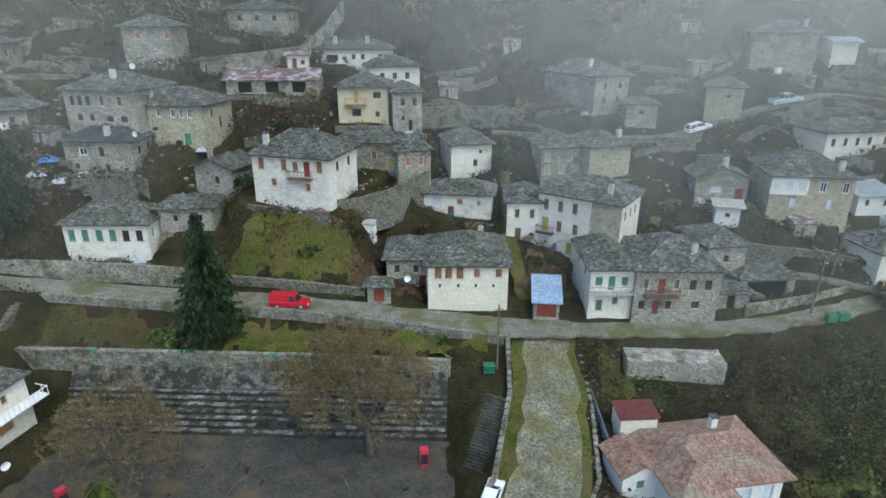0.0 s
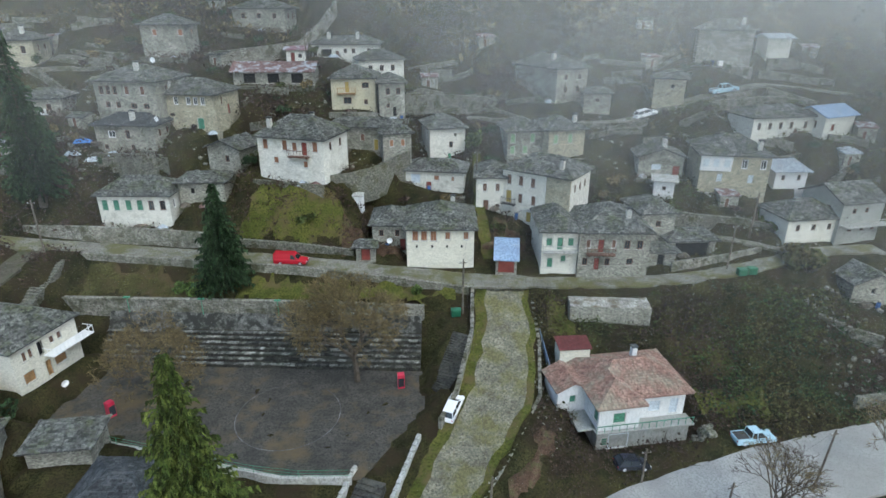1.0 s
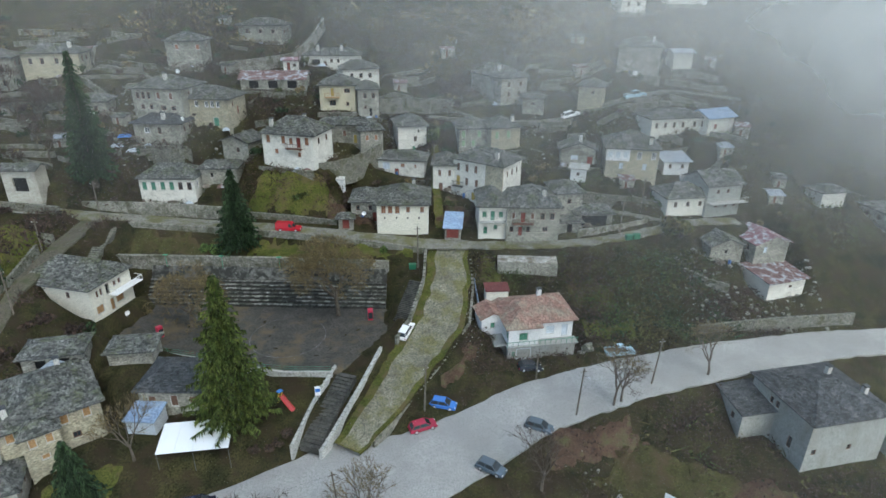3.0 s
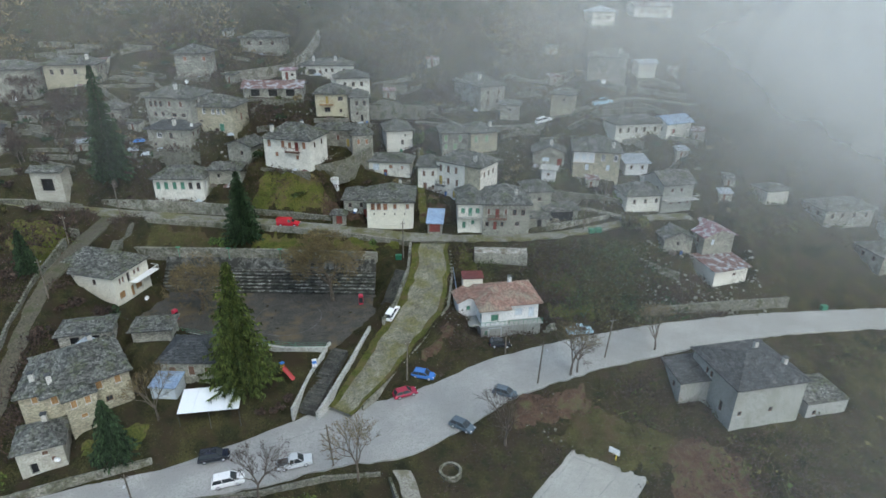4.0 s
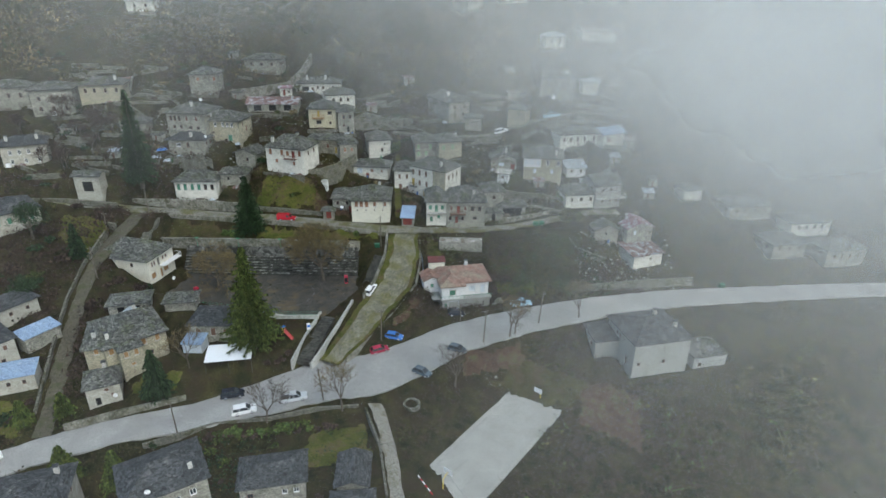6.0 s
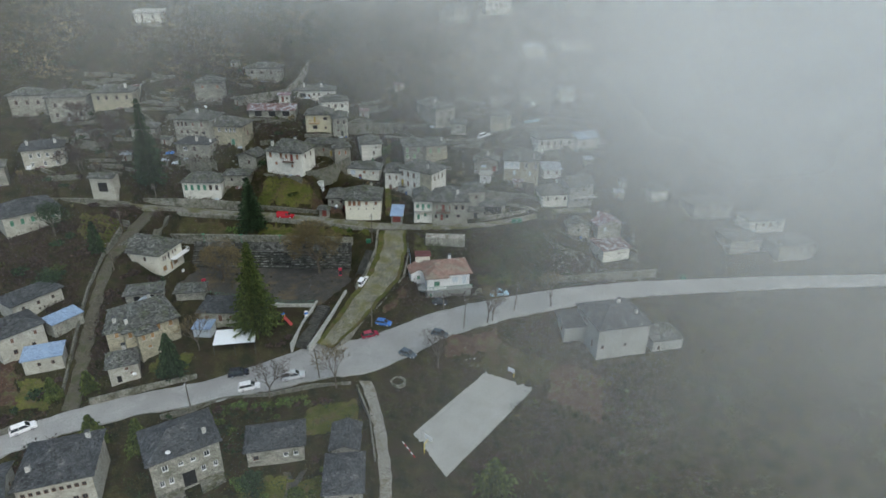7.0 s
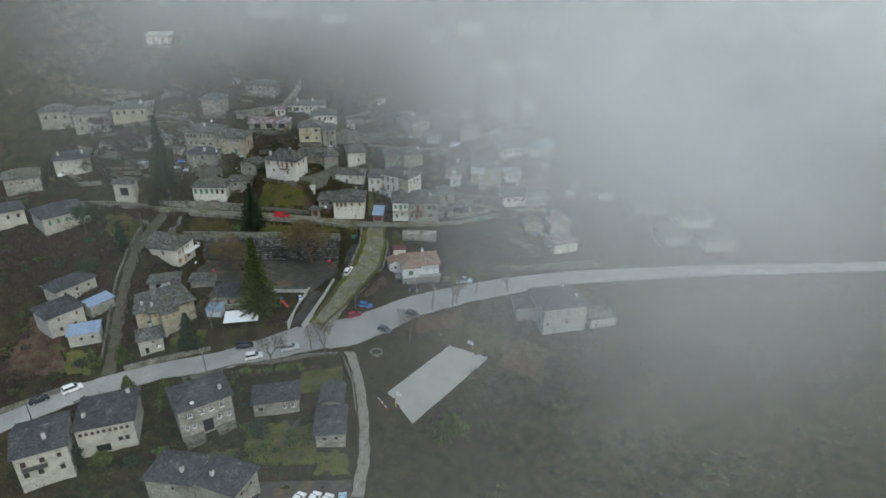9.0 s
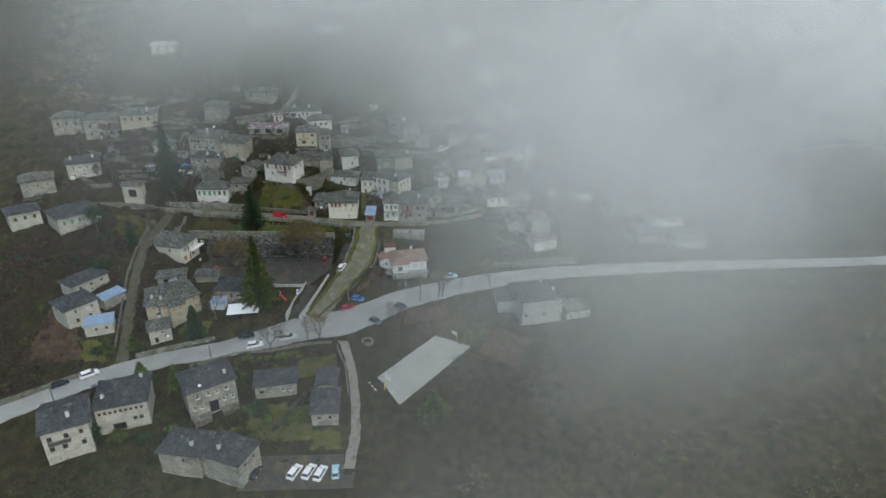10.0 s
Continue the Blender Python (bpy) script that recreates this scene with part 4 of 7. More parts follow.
house("paired stone house with slate roof", -24.2, -33.0, -7.3, -10, 9.6, 7.5, 6.6, STONE, 1.8, "hip", windows("f", (0.6,), 4.2, 0.7, 0.9, "k"), SLATE_DARK, chimneys=((2.5, 2.0),))
house("paired stone house with slate roof and chimney", -14.4, -35.0, -7.8, -22, 9.8, 7.5, 7.0, STONE, 1.8, "hip", windows("r", (0.3, 0.7), 4.4, 0.7, 1.0, "k"), SLATE_DARK, chimneys=((-1.5, 2.0),))
house("stone cottage with slate roof beside the path", 6.6, -19.5, -5.8, 4, 6.5, 9, 4.4, STONE, 1.6, "hip", windows("f", (0.3, 0.7), 2.2, 0.8, 1.0, "k"), SLATE_DARK)
house("stone shed with slate roof beside the path", 5.6, -9.0, -4.2, 2, 5, 7, 2.8, STONE, 1.1, "gable_y", "", SLATE_DARK)
# west side
# Walls and some roofs here are darkened in colour for this side's dimmer light.
t = house("long white house with green shutters and slate roof", -83.0, 53.0, 17.6, 46, 13.2, 11, 5.8, DIMMED, 2.4, "hip", windows("f", (0.14, 0.32, 0.5, 0.7, 0.86), 2.9, 1.0, 1.7, "g") + windows("l", (0.3, 0.7), 2.9, 0.9, 1.5, "g"), roof=SLATE_DARK)
t = house("white arched gatehouse with tin roof", -72.0, 69.4, 23.2, 0, 6.6, 3.6, 4.4, DIMMED, 0.9, "gable_x", " f,0.5,0.0,2.8,2.9,h")
house("white house with brown windows and slate roof", -90.6, 76.0, 28.0, 26, 10.5, 8, 6.2, DIMMED, 1.8, "hip", windows("f", (0.2, 0.4, 0.6, 0.8), 3.7, 0.8, 1.3, "K") + windows("f", (0.2, 0.5, 0.8), 1.2, 0.8, 1.3, "K"), chimneys=((-3.5, 2), (3.5, 2)), roof=SLATE_DARK)
house("pale stone house with slate roof in the haze", -91.0, 94.6, 37.6, 16, 11.0, 8, 8.2, STONE, 1.8, "hip", windows("f", (0.2, 0.5, 0.8), 5.0, 0.8, 1.3, "k") + windows("f", (0.2, 0.5, 0.8), 2.0, 0.8, 1.3, "k"))
house("cream stone house with slate roof in the haze", -79.2, 100.0, 40.2, 12, 12.0, 8, 6.2, STONE_WARM, 1.8, "hip", windows("f", (0.15, 0.35, 0.6, 0.85), 3.8, 0.8, 1.3, "k"), chimneys=((4, 2),))
house("stone house with slate roof in the haze", -104.0, 96.0, 39.0, 14, 10, 8, 7.0, STONE, 1.8, "hip", windows("f", (0.2, 0.5, 0.8), 4.0, 0.8, 1.3, "k"))
house("stone house with tin-patched roof on the west lane", -102.0, 66.0, 25.0, 30, 10, 8, 6.0, STONE, 1.8, "hip", windows("f", (0.2, 0.5, 0.8), 3.4, 0.8, 1.3, "n"))
house("white house with slate roof on the west lane", -100.0, 52.0, 18.4, 40, 9, 8, 6.0, DIMMED, 1.8, "hip", windows("f", (0.2, 0.5, 0.8), 3.4, 0.8, 1.3, "k"), roof=SLATE_DARK)
house("low stone house beside the tall fir", -66.0, 88.0, 34.0, 8, 7, 6, 3.6, STONE, 1.4, "hip", windows("f", (0.3, 0.7), 1.6, 0.8, 1.0, "k"))
house("white stone house with slate roof above a garden", -66.5, 15.0, 4.2, 52, 9.0, 8.5, 6.2, DIMMED, 2.0, "hip", windows("f", (0.3, 0.8), 4.0, 0.8, 1.2, "n") + windows("f", (0.3, 0.7), 1.2, 0.8, 1.2, "k"), roof=SLATE_DARK)
house("low white house with long slate roof", -69.0, 26.5, 8.6, 58, 11.0, 6.5, 4.0, DIMMED, 1.5, "hip", windows("f", (0.2, 0.5, 0.8), 1.9, 0.7, 0.9, "k"), roof=SLATE_DARK)
house("cream garden hut with blue tin roof", -61.2, 11.6, 2.4, 20, 7.4, 4.6, 3.4, DIMMED, 0.7, "shed", windows("f", (0.4, 0.75), 1.4, 0.7, 0.9, "k"), roof=TINBLUE, over=0.3)
house("narrow garden hut with blue tin roof", -60.4, 22.0, 6.2, 58, 6.8, 3.6, 3.2, STONE, 0.6, "shed", "", roof=TINBLUE, over=0.3)
# east slope
house("rubble-walled house with rust tin roof", 77.5, 58.0, 5.6, 18, 9.0, 7, 4.2, WHITE, 1.0, "shed", windows("f", (0.6,), 2.4, 0.9, 0.6, "k"), roof=RUST)
house("half-ruined stone house with patched plum tin roof", 76.5, 64.0, 10.0, 12, 7.5, 7, 5.0, STONE, 1.6, "gable_y", windows("f", (0.3,), 3.0, 0.8, 1.2, "p"), roof=PINKTIN)
house("half-ruined stone cottage with slate roof", 67.0, 63.0, 11.4, 4, 6.5, 6, 3.4, STONE, 1.6, "gable_y", windows("f", (0.5,), 1.6, 0.8, 1.0, "h"))
house("long stone house on the east slope", 112.0, 74.0, 12.6, 8, 13, 8, 5.0, STONE, 1.8, "hip", windows("f", (0.15, 0.35, 0.6, 0.85), 2.8, 0.8, 1.2, "k"))
house("white house on the east slope", 128.0, 70.0, 10.0, 6, 12, 7, 4.0, WHITE, 1.4, "hip", windows("f", (0.2, 0.4, 0.6, 0.8), 2.0, 0.8, 1.2, "k"))
house("grey stone house on the east slope", 133.0, 60.0, 4.6, 8, 12, 8, 5.5, STONE, 1.8, "hip", windows("f", (0.2, 0.4, 0.6, 0.8), 3.0, 0.8, 1.2, "k"))
house("stone house by the road on the east slope", 118.0, 62.0, 6.0, 8, 10, 8, 5.0, STONE, 1.8, "hip", windows("f", (0.2, 0.5, 0.8), 3.0, 0.8, 1.2, "k"))
house("roofed stone barn on the east slope", 96.0, 78.0, 17.0, 12, 6, 5, 4.0, WHITE, 1.2, "hip", "")

# ---- roads, terraces and walls ----
MAIN = [(-150, -60, -5, 3.4), (-110, -40, -4, 3.4), (-84, -25, -2.6, 3.4), (-73, -17, -1.9, 3.5), (-63, -9, -1.2, 3.6), (-52, -1, -1.2, 3.6), (-40, 4.8, -1.4, 3.6), (-27, 8.2, -1.2, 3.8), (-12, 14, -0.4, 5.6), (-3, 18, 0.1, 6.8), (7, 19.5, 0.2, 7.0), (16, 25, 0.8, 6.0), (25, 31, 1.6, 5.6), (42, 37.2, 2.6, 5.2), (62, 42.6, 3.0, 4.6), (82, 46.8, 2.9, 4.0), (125, 51.2, 2.4, 3.6), (191, 54, 2, 3.0), (300, 60, 2, 3)]
UPPER = [(-80, 67, 21.5, 2.0), (-70, 67.5, 20, 2.2), (-58, 68.5, 18.6, 2.2), (-47, 68.6, 17.8, 2.2), (-35, 68.2, 17, 2.2), (-20, 67.8, 16.3, 2.2), (-5, 66.4, 15.2, 2.2), (8, 65.2, 14.2, 2.4), (20, 64.8, 14.2, 1.7), (32, 64.2, 14.5, 1.6), (44, 65.4, 15.2, 1.6), (55, 68, 16.4, 1.6), (62, 70.0, 17.4, 1.6), (72, 70.5, 17.2, 1.6)]
RAMP = [(12, 65.2, 14.2, 3.8), (12, 56, 10.3, 4.2), (9.6, 45.4, 7.0, 4.8), (4.6, 36, 4.5, 4.0), (0.6, 28.5, 2.6, 3.2), (-2.8, 22.5, 1.0, 2.2)]
LANE = [(-58, 67, 18.6, 2.0), (-59.0, 54, 16.8, 1.8), (-60.2, 43.5, 13.8, 1.6), (-58.8, 33, 9.8, 1.6), (-56.8, 22, 5.2, 1.6), (-53.6, 8, -0.6, 1.6), (-52.5, 3, -1.2, 1.6)]
SIDE = [(6.0, 14, -0.4, 1.3), (8.2, 11.5, -1.0, 1.3), (11.4, 1.4, -3.0, 1.2), (13.4, -10.6, -5.0, 1.2), (14.3, -21, -6.6, 1.2), (13.6, -32, -7.6, 1.4)]
GULLY = [(10.5, 70, 15.6, 0.9), (9.8, 80, 19.6, 0.9), (9.4, 92, 27.5, 0.9)]
HIGH = [(8, 100, 32.5, 1.4), (24, 97, 31.8, 1.5), (38, 96.5, 32.4, 1.6), (52, 101, 36.0, 1.7), (66, 104.5, 38.4, 1.7), (84, 104, 36.5, 1.6)]
EASTLANE = [(30, 78, 19.8, 0.8), (38, 74.5, 18.8, 0.9), (48, 72.5, 18.4, 0.9), (57, 70, 17.2, 0.9)]
STRIPS += [(HIGH, 0.9), (EASTLANE, 1.2), (GULLY, 1.2), (LANE, 1.8), (UPPER, 1.6), (RAMP, 1.2), (SIDE, 0.8), (MAIN, 0.9)]


def back_line(x):
    return 54.2 + (0.5 - x) * 0.034


PLAZA_PTS = [(-47, 42.5), (-14, 34.0), (-5.5, 34.0), (1.2, 46), (0.5, back_line(0.5)), (-46, back_line(-46))]
COURT_PTS = [(18.6, -0.9), (25.1, -12.6), (46.6, 13.6), (35.9, 20.1)]
FIELDS += [
    (PLAZA_PTS, lambda x, y: np.full(x.shape, 5.36), 1.4),
    ([(-50, back_line(-50)), (0.5, back_line(0.5)), (0.8, 59.3), (-50, 61.0)], lambda x, y: 4.5 + 1.1 * np.clip(y - back_line(x), 0, 3.5) + 1.7 * np.clip(y - back_line(x) - 3.5, 0, 1.6), 2.0),
    ([(-50, 61.9), (1.2, 60.1), (4.5, 62.4), (-50, 66.6)], lambda x, y: 12.7 + 0.2 * np.clip(y - back_line(x) - 5.2, 0, 6), 8.0),
    (COURT_PTS, lambda x, y: np.full(x.shape, -5.28), 0.5),
    ([(-12, -38), (16, -38), (16, -26.5), (-12, -26.5)], lambda x, y: np.full(x.shape, -7.9), 0.7),
    ([(-5, -3.5), (9, -3.5), (7, 7), (-4, 7)], lambda x, y: np.full(x.shape, -3.4), 0.9),
    ([(-16.0, 78.6), (-11.5, 79.2), (-7, 82), (-4.4, 85.4), (-8, 89.4), (-16, 88.6)], lambda x, y: np.full(x.shape, 26.6), 2.5),
    ([(-52.5, 70.9), (-32, 70.7), (-31, 74), (-52.5, 74)], lambda x, y: np.full(x.shape, 19.7), 1.5),
    ([(1.4, 48.6), (4.8, 48.2), (7.4, 55.8), (4.4, 57.0)], lambda x, y: np.clip(4.7 + 0.98 * (y - 49.6), 4.9, 10.2), 2.5),
]


def resample(pts, step):
    out = []
    for p, q in zip(pts, pts[1:]):
        n = max(1, int(math.dist(p[:2], q[:2]) / step))
        out += [tuple(a + (b - a) * i / n for a, b in zip(p, q)) for i in range(n)]
    return out + [pts[-1]]


def smoothed(pts, step, times=3):
    s = np.array(resample(pts, step))
    for _ in range(times):
        s[1:-1] = (s[:-2] + 2 * s[1:-1] + s[2:]) / 4
    return [tuple(p) for p in s]


def ribbon(name, label, pts, material, lift=0.0, ragged=0.25, cross=5, group=""):
    s = smoothed(pts, 1.6)
    bag, rows = Bag(), []
    r = random.Random(len(s))
    for i, (x, y, z, hw) in enumerate(s):
        a, b = s[max(i - 1, 0)], s[min(i + 1, len(s) - 1)]
        d = Vector((b[0] - a[0], b[1] - a[1])).normalized()
        n = Vector((-d.y, d.x))
        l, k = hw + r.uniform(-ragged, ragged), hw + r.uniform(-ragged, ragged)
        ring = [(x - n.x * k, y - n.y * k, z + lift - 0.35)]
        ring += [(x + n.x * (-k + (k + l) * j / cross), y + n.y * (-k + (k + l) * j / cross), z + lift) for j in range(cross + 1)]
        ring += [(x + n.x * l, y + n.y * l, z + lift - 0.35)]
        rows.append(ring)
    m = cross + 3
    faces = [(i * m + j, i * m + j + 1, (i + 1) * m + j + 1, (i + 1) * m + j) for i in range(len(rows) - 1) for j in range(m - 1)]
    return tagged(raw(name, [p for q in rows for p in q], [f[::-1] for f in faces], material), label, "road", group, "structure")


ribbon("road", "pale grey wet asphalt main road through the village", MAIN, ASPHALT, ragged=0.2)
ribbon("road", "narrow upper village road of worn grey concrete", UPPER, mat("worn_lane", (0.17, 0.163, 0.13), (0.29, 0.28, 0.24), 0.4, 0.9, 0.3, 10, stain=((0.115, 0.11, 0.046), 0.3, 0.44, 0.6)), ragged=0.3)
ribbon("road", "mossy grass verges of the cobbled ramp", RAMP, GRASS, ragged=0.3)
ribbon("road", "steep cobbled ramp with mossy edges", [(x + 0.35, y, z, h * 0.7) for x, y, z, h in RAMP], COBBLE, 0.05, 0.4)
ribbon("lane", "narrow earth and concrete lane beside gardens", LANE, mat("earth_lane", (0.075, 0.066, 0.046), (0.145, 0.13, 0.098), 0.3, 0.9, 0.4, 10, stain=((0.055, 0.058, 0.024), 0.3, 0.46, 0.64)), ragged=0.2)
ribbon("path", "pale concrete path down to the parking place", SIDE, mat("gritty_path", (0.21, 0.2, 0.17), (0.33, 0.315, 0.275), 0.4, 0.9, 0.3, 10, stain=((0.13, 0.12, 0.08), 0.4, 0.5, 0.66)), ragged=0.2)
ribbon("path", "grassy gully path between houses", GULLY, GRASS, ragged=0.3)
ribbon("path", "dark garden path below the road", [(-12, 2, -2.8, 0.6), (-9.5, -6, -3.6, 0.6), (-3.4, -14, -4.6, 0.6), (-5, -24, -6.2, 0.6)], PLAZA, 0.12, 0.08)
ribbon("path", "dark garden path below the road", [(1.5, -4, -3.4, 0.5), (-1.5, -10.5, -4.2, 0.5), (-4, -17, -5.0, 0.5)], PLAZA, 0.13, 0.08)
ribbon("lane", "gravel lane along the upper houses", HIGH, DRYSTONE, ragged=0.3)
ribbon("lane", "stone-paved lane on the east side", EASTLANE, DRYSTONE, ragged=0.2)


def sheet(name, label, pts, z, material, category="ground", depth=0.4):
    n = len(pts)
    vs = [(x, y, z) for x, y in pts] + [(x, y, z - depth) for x, y in pts]
    return tagged(raw(name, vs, [tuple(range(n))] + [(i, n + i, n + (i + 1) % n, (i + 1) % n) for i in range(n)], material), label, category, "", "structure")


sheet("plaza_floor", "dark worn asphalt of the village square", PLAZA_PTS, 5.42, PLAZA)
sheet("sports_court", "pale concrete basketball court on the slope", COURT_PTS, -5.2, COURT)
sheet("parking_floor", "dark asphalt parking place", [(-11, -37.5), (15, -37.5), (15, -27), (-11, -27)], -7.84, PLAZA)


def line_strip(name, label, pts, z, w=0.09, closed=False, material=LINE):
    b = Bag()
    q = pts + pts[:1] if closed else pts
    for p, r in zip(q, q[1:]):
        d = Vector((r[0] - p[0], r[1] - p[1])).normalized() * w / 2
        b.add([(p[0] + d.y, p[1] - d.x, z), (r[0] + d.y, r[1] - d.x, z), (r[0] - d.y, r[1] + d.x, z), (p[0] - d.y, p[1] + d.x, z)], [(0, 1, 2, 3)])
    return tagged(b.out(name, material), label, "marking", "", "structure")


line_strip("court_circle", "worn white painted circle on the square", [(-15.8 + 6.4 * math.cos(k * 0.2), 44.8 + 6.4 * math.sin(k * 0.2)) for k in range(10, 37)], 5.426, 0.12, False, FADED)


def on_court(u, v):
    a, b, c, d = (Vector(p) for p in COURT_PTS)
    p = a.lerp(d, v).lerp(b.lerp(c, v), u)
    return p.x, p.y


line_strip("court_lines", "faded white court boundary lines", [on_court(u, v) for u, v in ((0.08, 0.06), (0.92, 0.06), (0.92, 0.94), (0.08, 0.94))], -5.194, 0.1, True)
line_strip("court_lines", "faded white halfway line", [on_court(0.08, 0.5), on_court(0.92, 0.5)], -5.194, 0.1)
for va, vb in ((0.06, 0.27), (0.94, 0.73)):
    line_strip("court_lines", "faded white key lines", [on_court(0.34, va), on_court(0.38, vb), on_court(0.62, vb), on_court(0.66, va)], -5.194, 0.1)


def hoop(x, y, z, rot):
    t = empty("basketball_hoop", pose(x, y, z, 0, 0, rot), "yellow steel basketball hoop beside the court", "basketball hoop", "court hoops")
    b = Bag()
    b.tube((0, 0, -0.3), (0, 0, 2.6), 0.09, 0.08)
    b.tube((0, 0, 2.6), (0, -1.3, 3.2), 0.08, 0.06)
    b.out("post", SIGNYEL, t)
    b = Bag()
    b.block(-0.9, 0.9, -1.36, -1.31, 2.8, 3.9, 0.01)
    b.out("backboard", WHITEP, t)
    b = Bag()
    for k in range(10):
        a, c = k * 0.628, (k + 1) * 0.628
        b.tube((0.23 * math.cos(a), -1.65 + 0.23 * math.sin(a), 3.05), (0.23 * math.cos(c), -1.65 + 0.23 * math.sin(c), 3.05), 0.02, 0.02, 4)
    b.out("ring", SHUT, t)


hx, hy = on_court(0.55, 1.02)
hoop(hx, hy, -5.2, -40)
hx, hy = on_court(0.45, -0.03)
hoop(hx, hy, -5.2, 140)

# steps of the square
top = empty("terrace_steps", pose(0.5, back_line(0.5), 5.4, 0, 0, -1.95), "dark weathered stone terrace steps above the square", "steps", "", "structure")
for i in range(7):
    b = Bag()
    # The riser block takes the darker tone, the slabs on it the paler one.
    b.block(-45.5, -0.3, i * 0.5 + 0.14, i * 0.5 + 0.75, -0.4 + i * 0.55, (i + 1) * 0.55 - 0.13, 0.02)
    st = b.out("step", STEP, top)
    x0 = -45.5
    while x0 < -0.6:
        x1 = min(x0 + rnd.uniform(0.9, 2.0), -0.3)
        b = Bag()
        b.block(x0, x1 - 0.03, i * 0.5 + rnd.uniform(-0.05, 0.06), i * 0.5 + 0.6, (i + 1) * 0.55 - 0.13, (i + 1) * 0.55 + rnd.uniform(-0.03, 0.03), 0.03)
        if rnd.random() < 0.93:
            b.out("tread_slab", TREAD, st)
        x0 = x1
b = Bag()
for k in range(60):
    x0, x1 = -45.5 + 45.2 * k / 60, -45.5 + 45.2 * (k + 1) / 60
    b.add([(x0, 3.55, 3.95), (x1, 3.55, 3.95), (x1, 5.2, 6.7 + 0.1 * math.sin(k)), (x0, 5.2, 6.7 + 0.1 * math.sin(k - 1))], [(0, 1, 2, 3)])
b.out("stone_slope", TREAD, top, "pale rubble slope")


def long_wall(label, pts, thick, below, material=DRYSTONE, rough=0.08, step=0.8, name="retaining_wall"):
    """A wall along a line of x, y, top height, with an uneven crest and coping stones."""
    s = resample([(*p, 0) for p in pts], step)
    r = random.Random(int(abs(pts[0][0] * 10 + pts[0][1])))
    rows = []
    for i, (x, y, z, _) in enumerate(s):
        a, b = s[max(i - 1, 0)], s[min(i + 1, len(s) - 1)]
        d = Vector((b[0] - a[0], b[1] - a[1])).normalized() * thick / 2
        z += r.uniform(-rough, rough)
        o = r.uniform(-0.04, 0.04)
        rows.append([(x + d.y + o, y - d.x - o, z - below), (x + d.y, y - d.x, z), (x - d.y, y + d.x, z), (x - d.y, y + d.x, z - below)])
    f = [(i * 4 + j, i * 4 + j + 1, i * 4 + 5 + j, i * 4 + 4 + j) for i in range(len(rows) - 1) for j in range(3)]
    k = 4 * (len(rows) - 1)
    f += [(3, 2, 1, 0), (k, k + 1, k + 2, k + 3)]
    ob = tagged(raw(name, [p for q in rows for p in q], f, material), label, "wall", "terrace walls", "structure")
    c = Bag()
    for i in range(len(s) - 1):
        p, q = Vector(s[i][:3]), Vector(s[i + 1][:3])
        m = Matrix.Translation((p + q) / 2 + Vector((0, 0, r.uniform(0, 0.03)))) @ pose(0, 0, 0, 0, 0, math.degrees(math.atan2(q.y - p.y, q.x - p.x)) + r.uniform(-4, 4))
        w = (q - p).length / 2
        c.block(-w * 0.96, w * 0.94, -thick * 0.58, thick * 0.58, -0.12, 0.07, 0.03, m)
    tagged(c.out("coping", material, ob), kind="stuff")
    return ob


PALEWALL = mat("pale_wall", (0.21, 0.2, 0.165), (0.36, 0.345, 0.295), 0.6, 0.9, 0.5, 8, cells=3.0, cell_dark=0.32, stain=((0.1, 0.1, 0.065), 0.5, 0.47, 0.62), streak=0.8)
long_wall("stone retaining wall below the upper road", [(-56, 66.2, 18.4), (-47, 66.2, 17.9), (-35, 65.8, 17.2), (-20, 65.3, 16.5), (-5, 64.0, 15.4), (7.2, 62.6, 14.3)], 0.5, 4.0, PALEWALL)
long_wall("stone wall at the foot of the grass terrace", [(-52, 61.1, 13.4), (-30.6, 60.35, 13.4), (-15, 59.85, 13.3), (0.7, 59.3, 13.0)], 0.6, 2.8, PALEWALL)
long_wall("garden wall above the upper road", [(-62, 71.2, 20.6), (-52, 70.9, 20.6), (-42, 70.8, 20.2), (-32, 70.5, 19.6)], 0.5, 3.2, PALEWALL)
long_wall("dry stone wall above the upper road", [(-30, 71.0, 18.6), (-20, 70.6, 18.0), (-10.5, 69.8, 17.2)], 0.5, 2.5)
long_wall("low wall along the cobbled ramp", [(7.7, 63.5, 14.4), (7.4, 56, 11.2), (5.0, 46.2, 8.0), (3.0, 42.0, 6.9)], 0.45, 3.0, PALEWALL)
long_wall("parapet beside the ramp and steps", [(0.6, 40.2, 6.3), (-2.0, 32.4, 4.4), (-5.0, 24.4, 2.4), (-6.4, 21.4, 1.4)], 0.45, 3.0, CONCRETE)
long_wall("parapet of the lower steps", [(-6.2, 35.5, 6.0), (-8.6, 29.0, 4.0), (-10.4, 21.5, 2.2)], 0.4, 3.5, CONCRETE)
long_wall("front wall of the square", [(-40, 40.4, 5.9), (-28, 37.4, 5.9), (-14, 33.8, 5.9), (-6.4, 33.9, 5.9)], 0.4, 3.5, CONCRETE)
long_wall("ramp edge wall above the red-roofed house", [(16.4, 62, 12.6), (16.6, 55, 9.6), (15.6, 46.5, 7.2), (11.0, 38.0, 5.0), (5.8, 30.2, 2.9), (0.8, 23.6, 1.2)], 0.4, 3.6, PALEWALL)
long_wall("long garden wall high on the slope", [(-44, 107, 43.6), (-34, 109.6, 44.6), (-26, 112, 45.6), (-22.5, 117, 49.0), (-20, 123, 53.2)], 0.5, 3.0, PALEWALL)
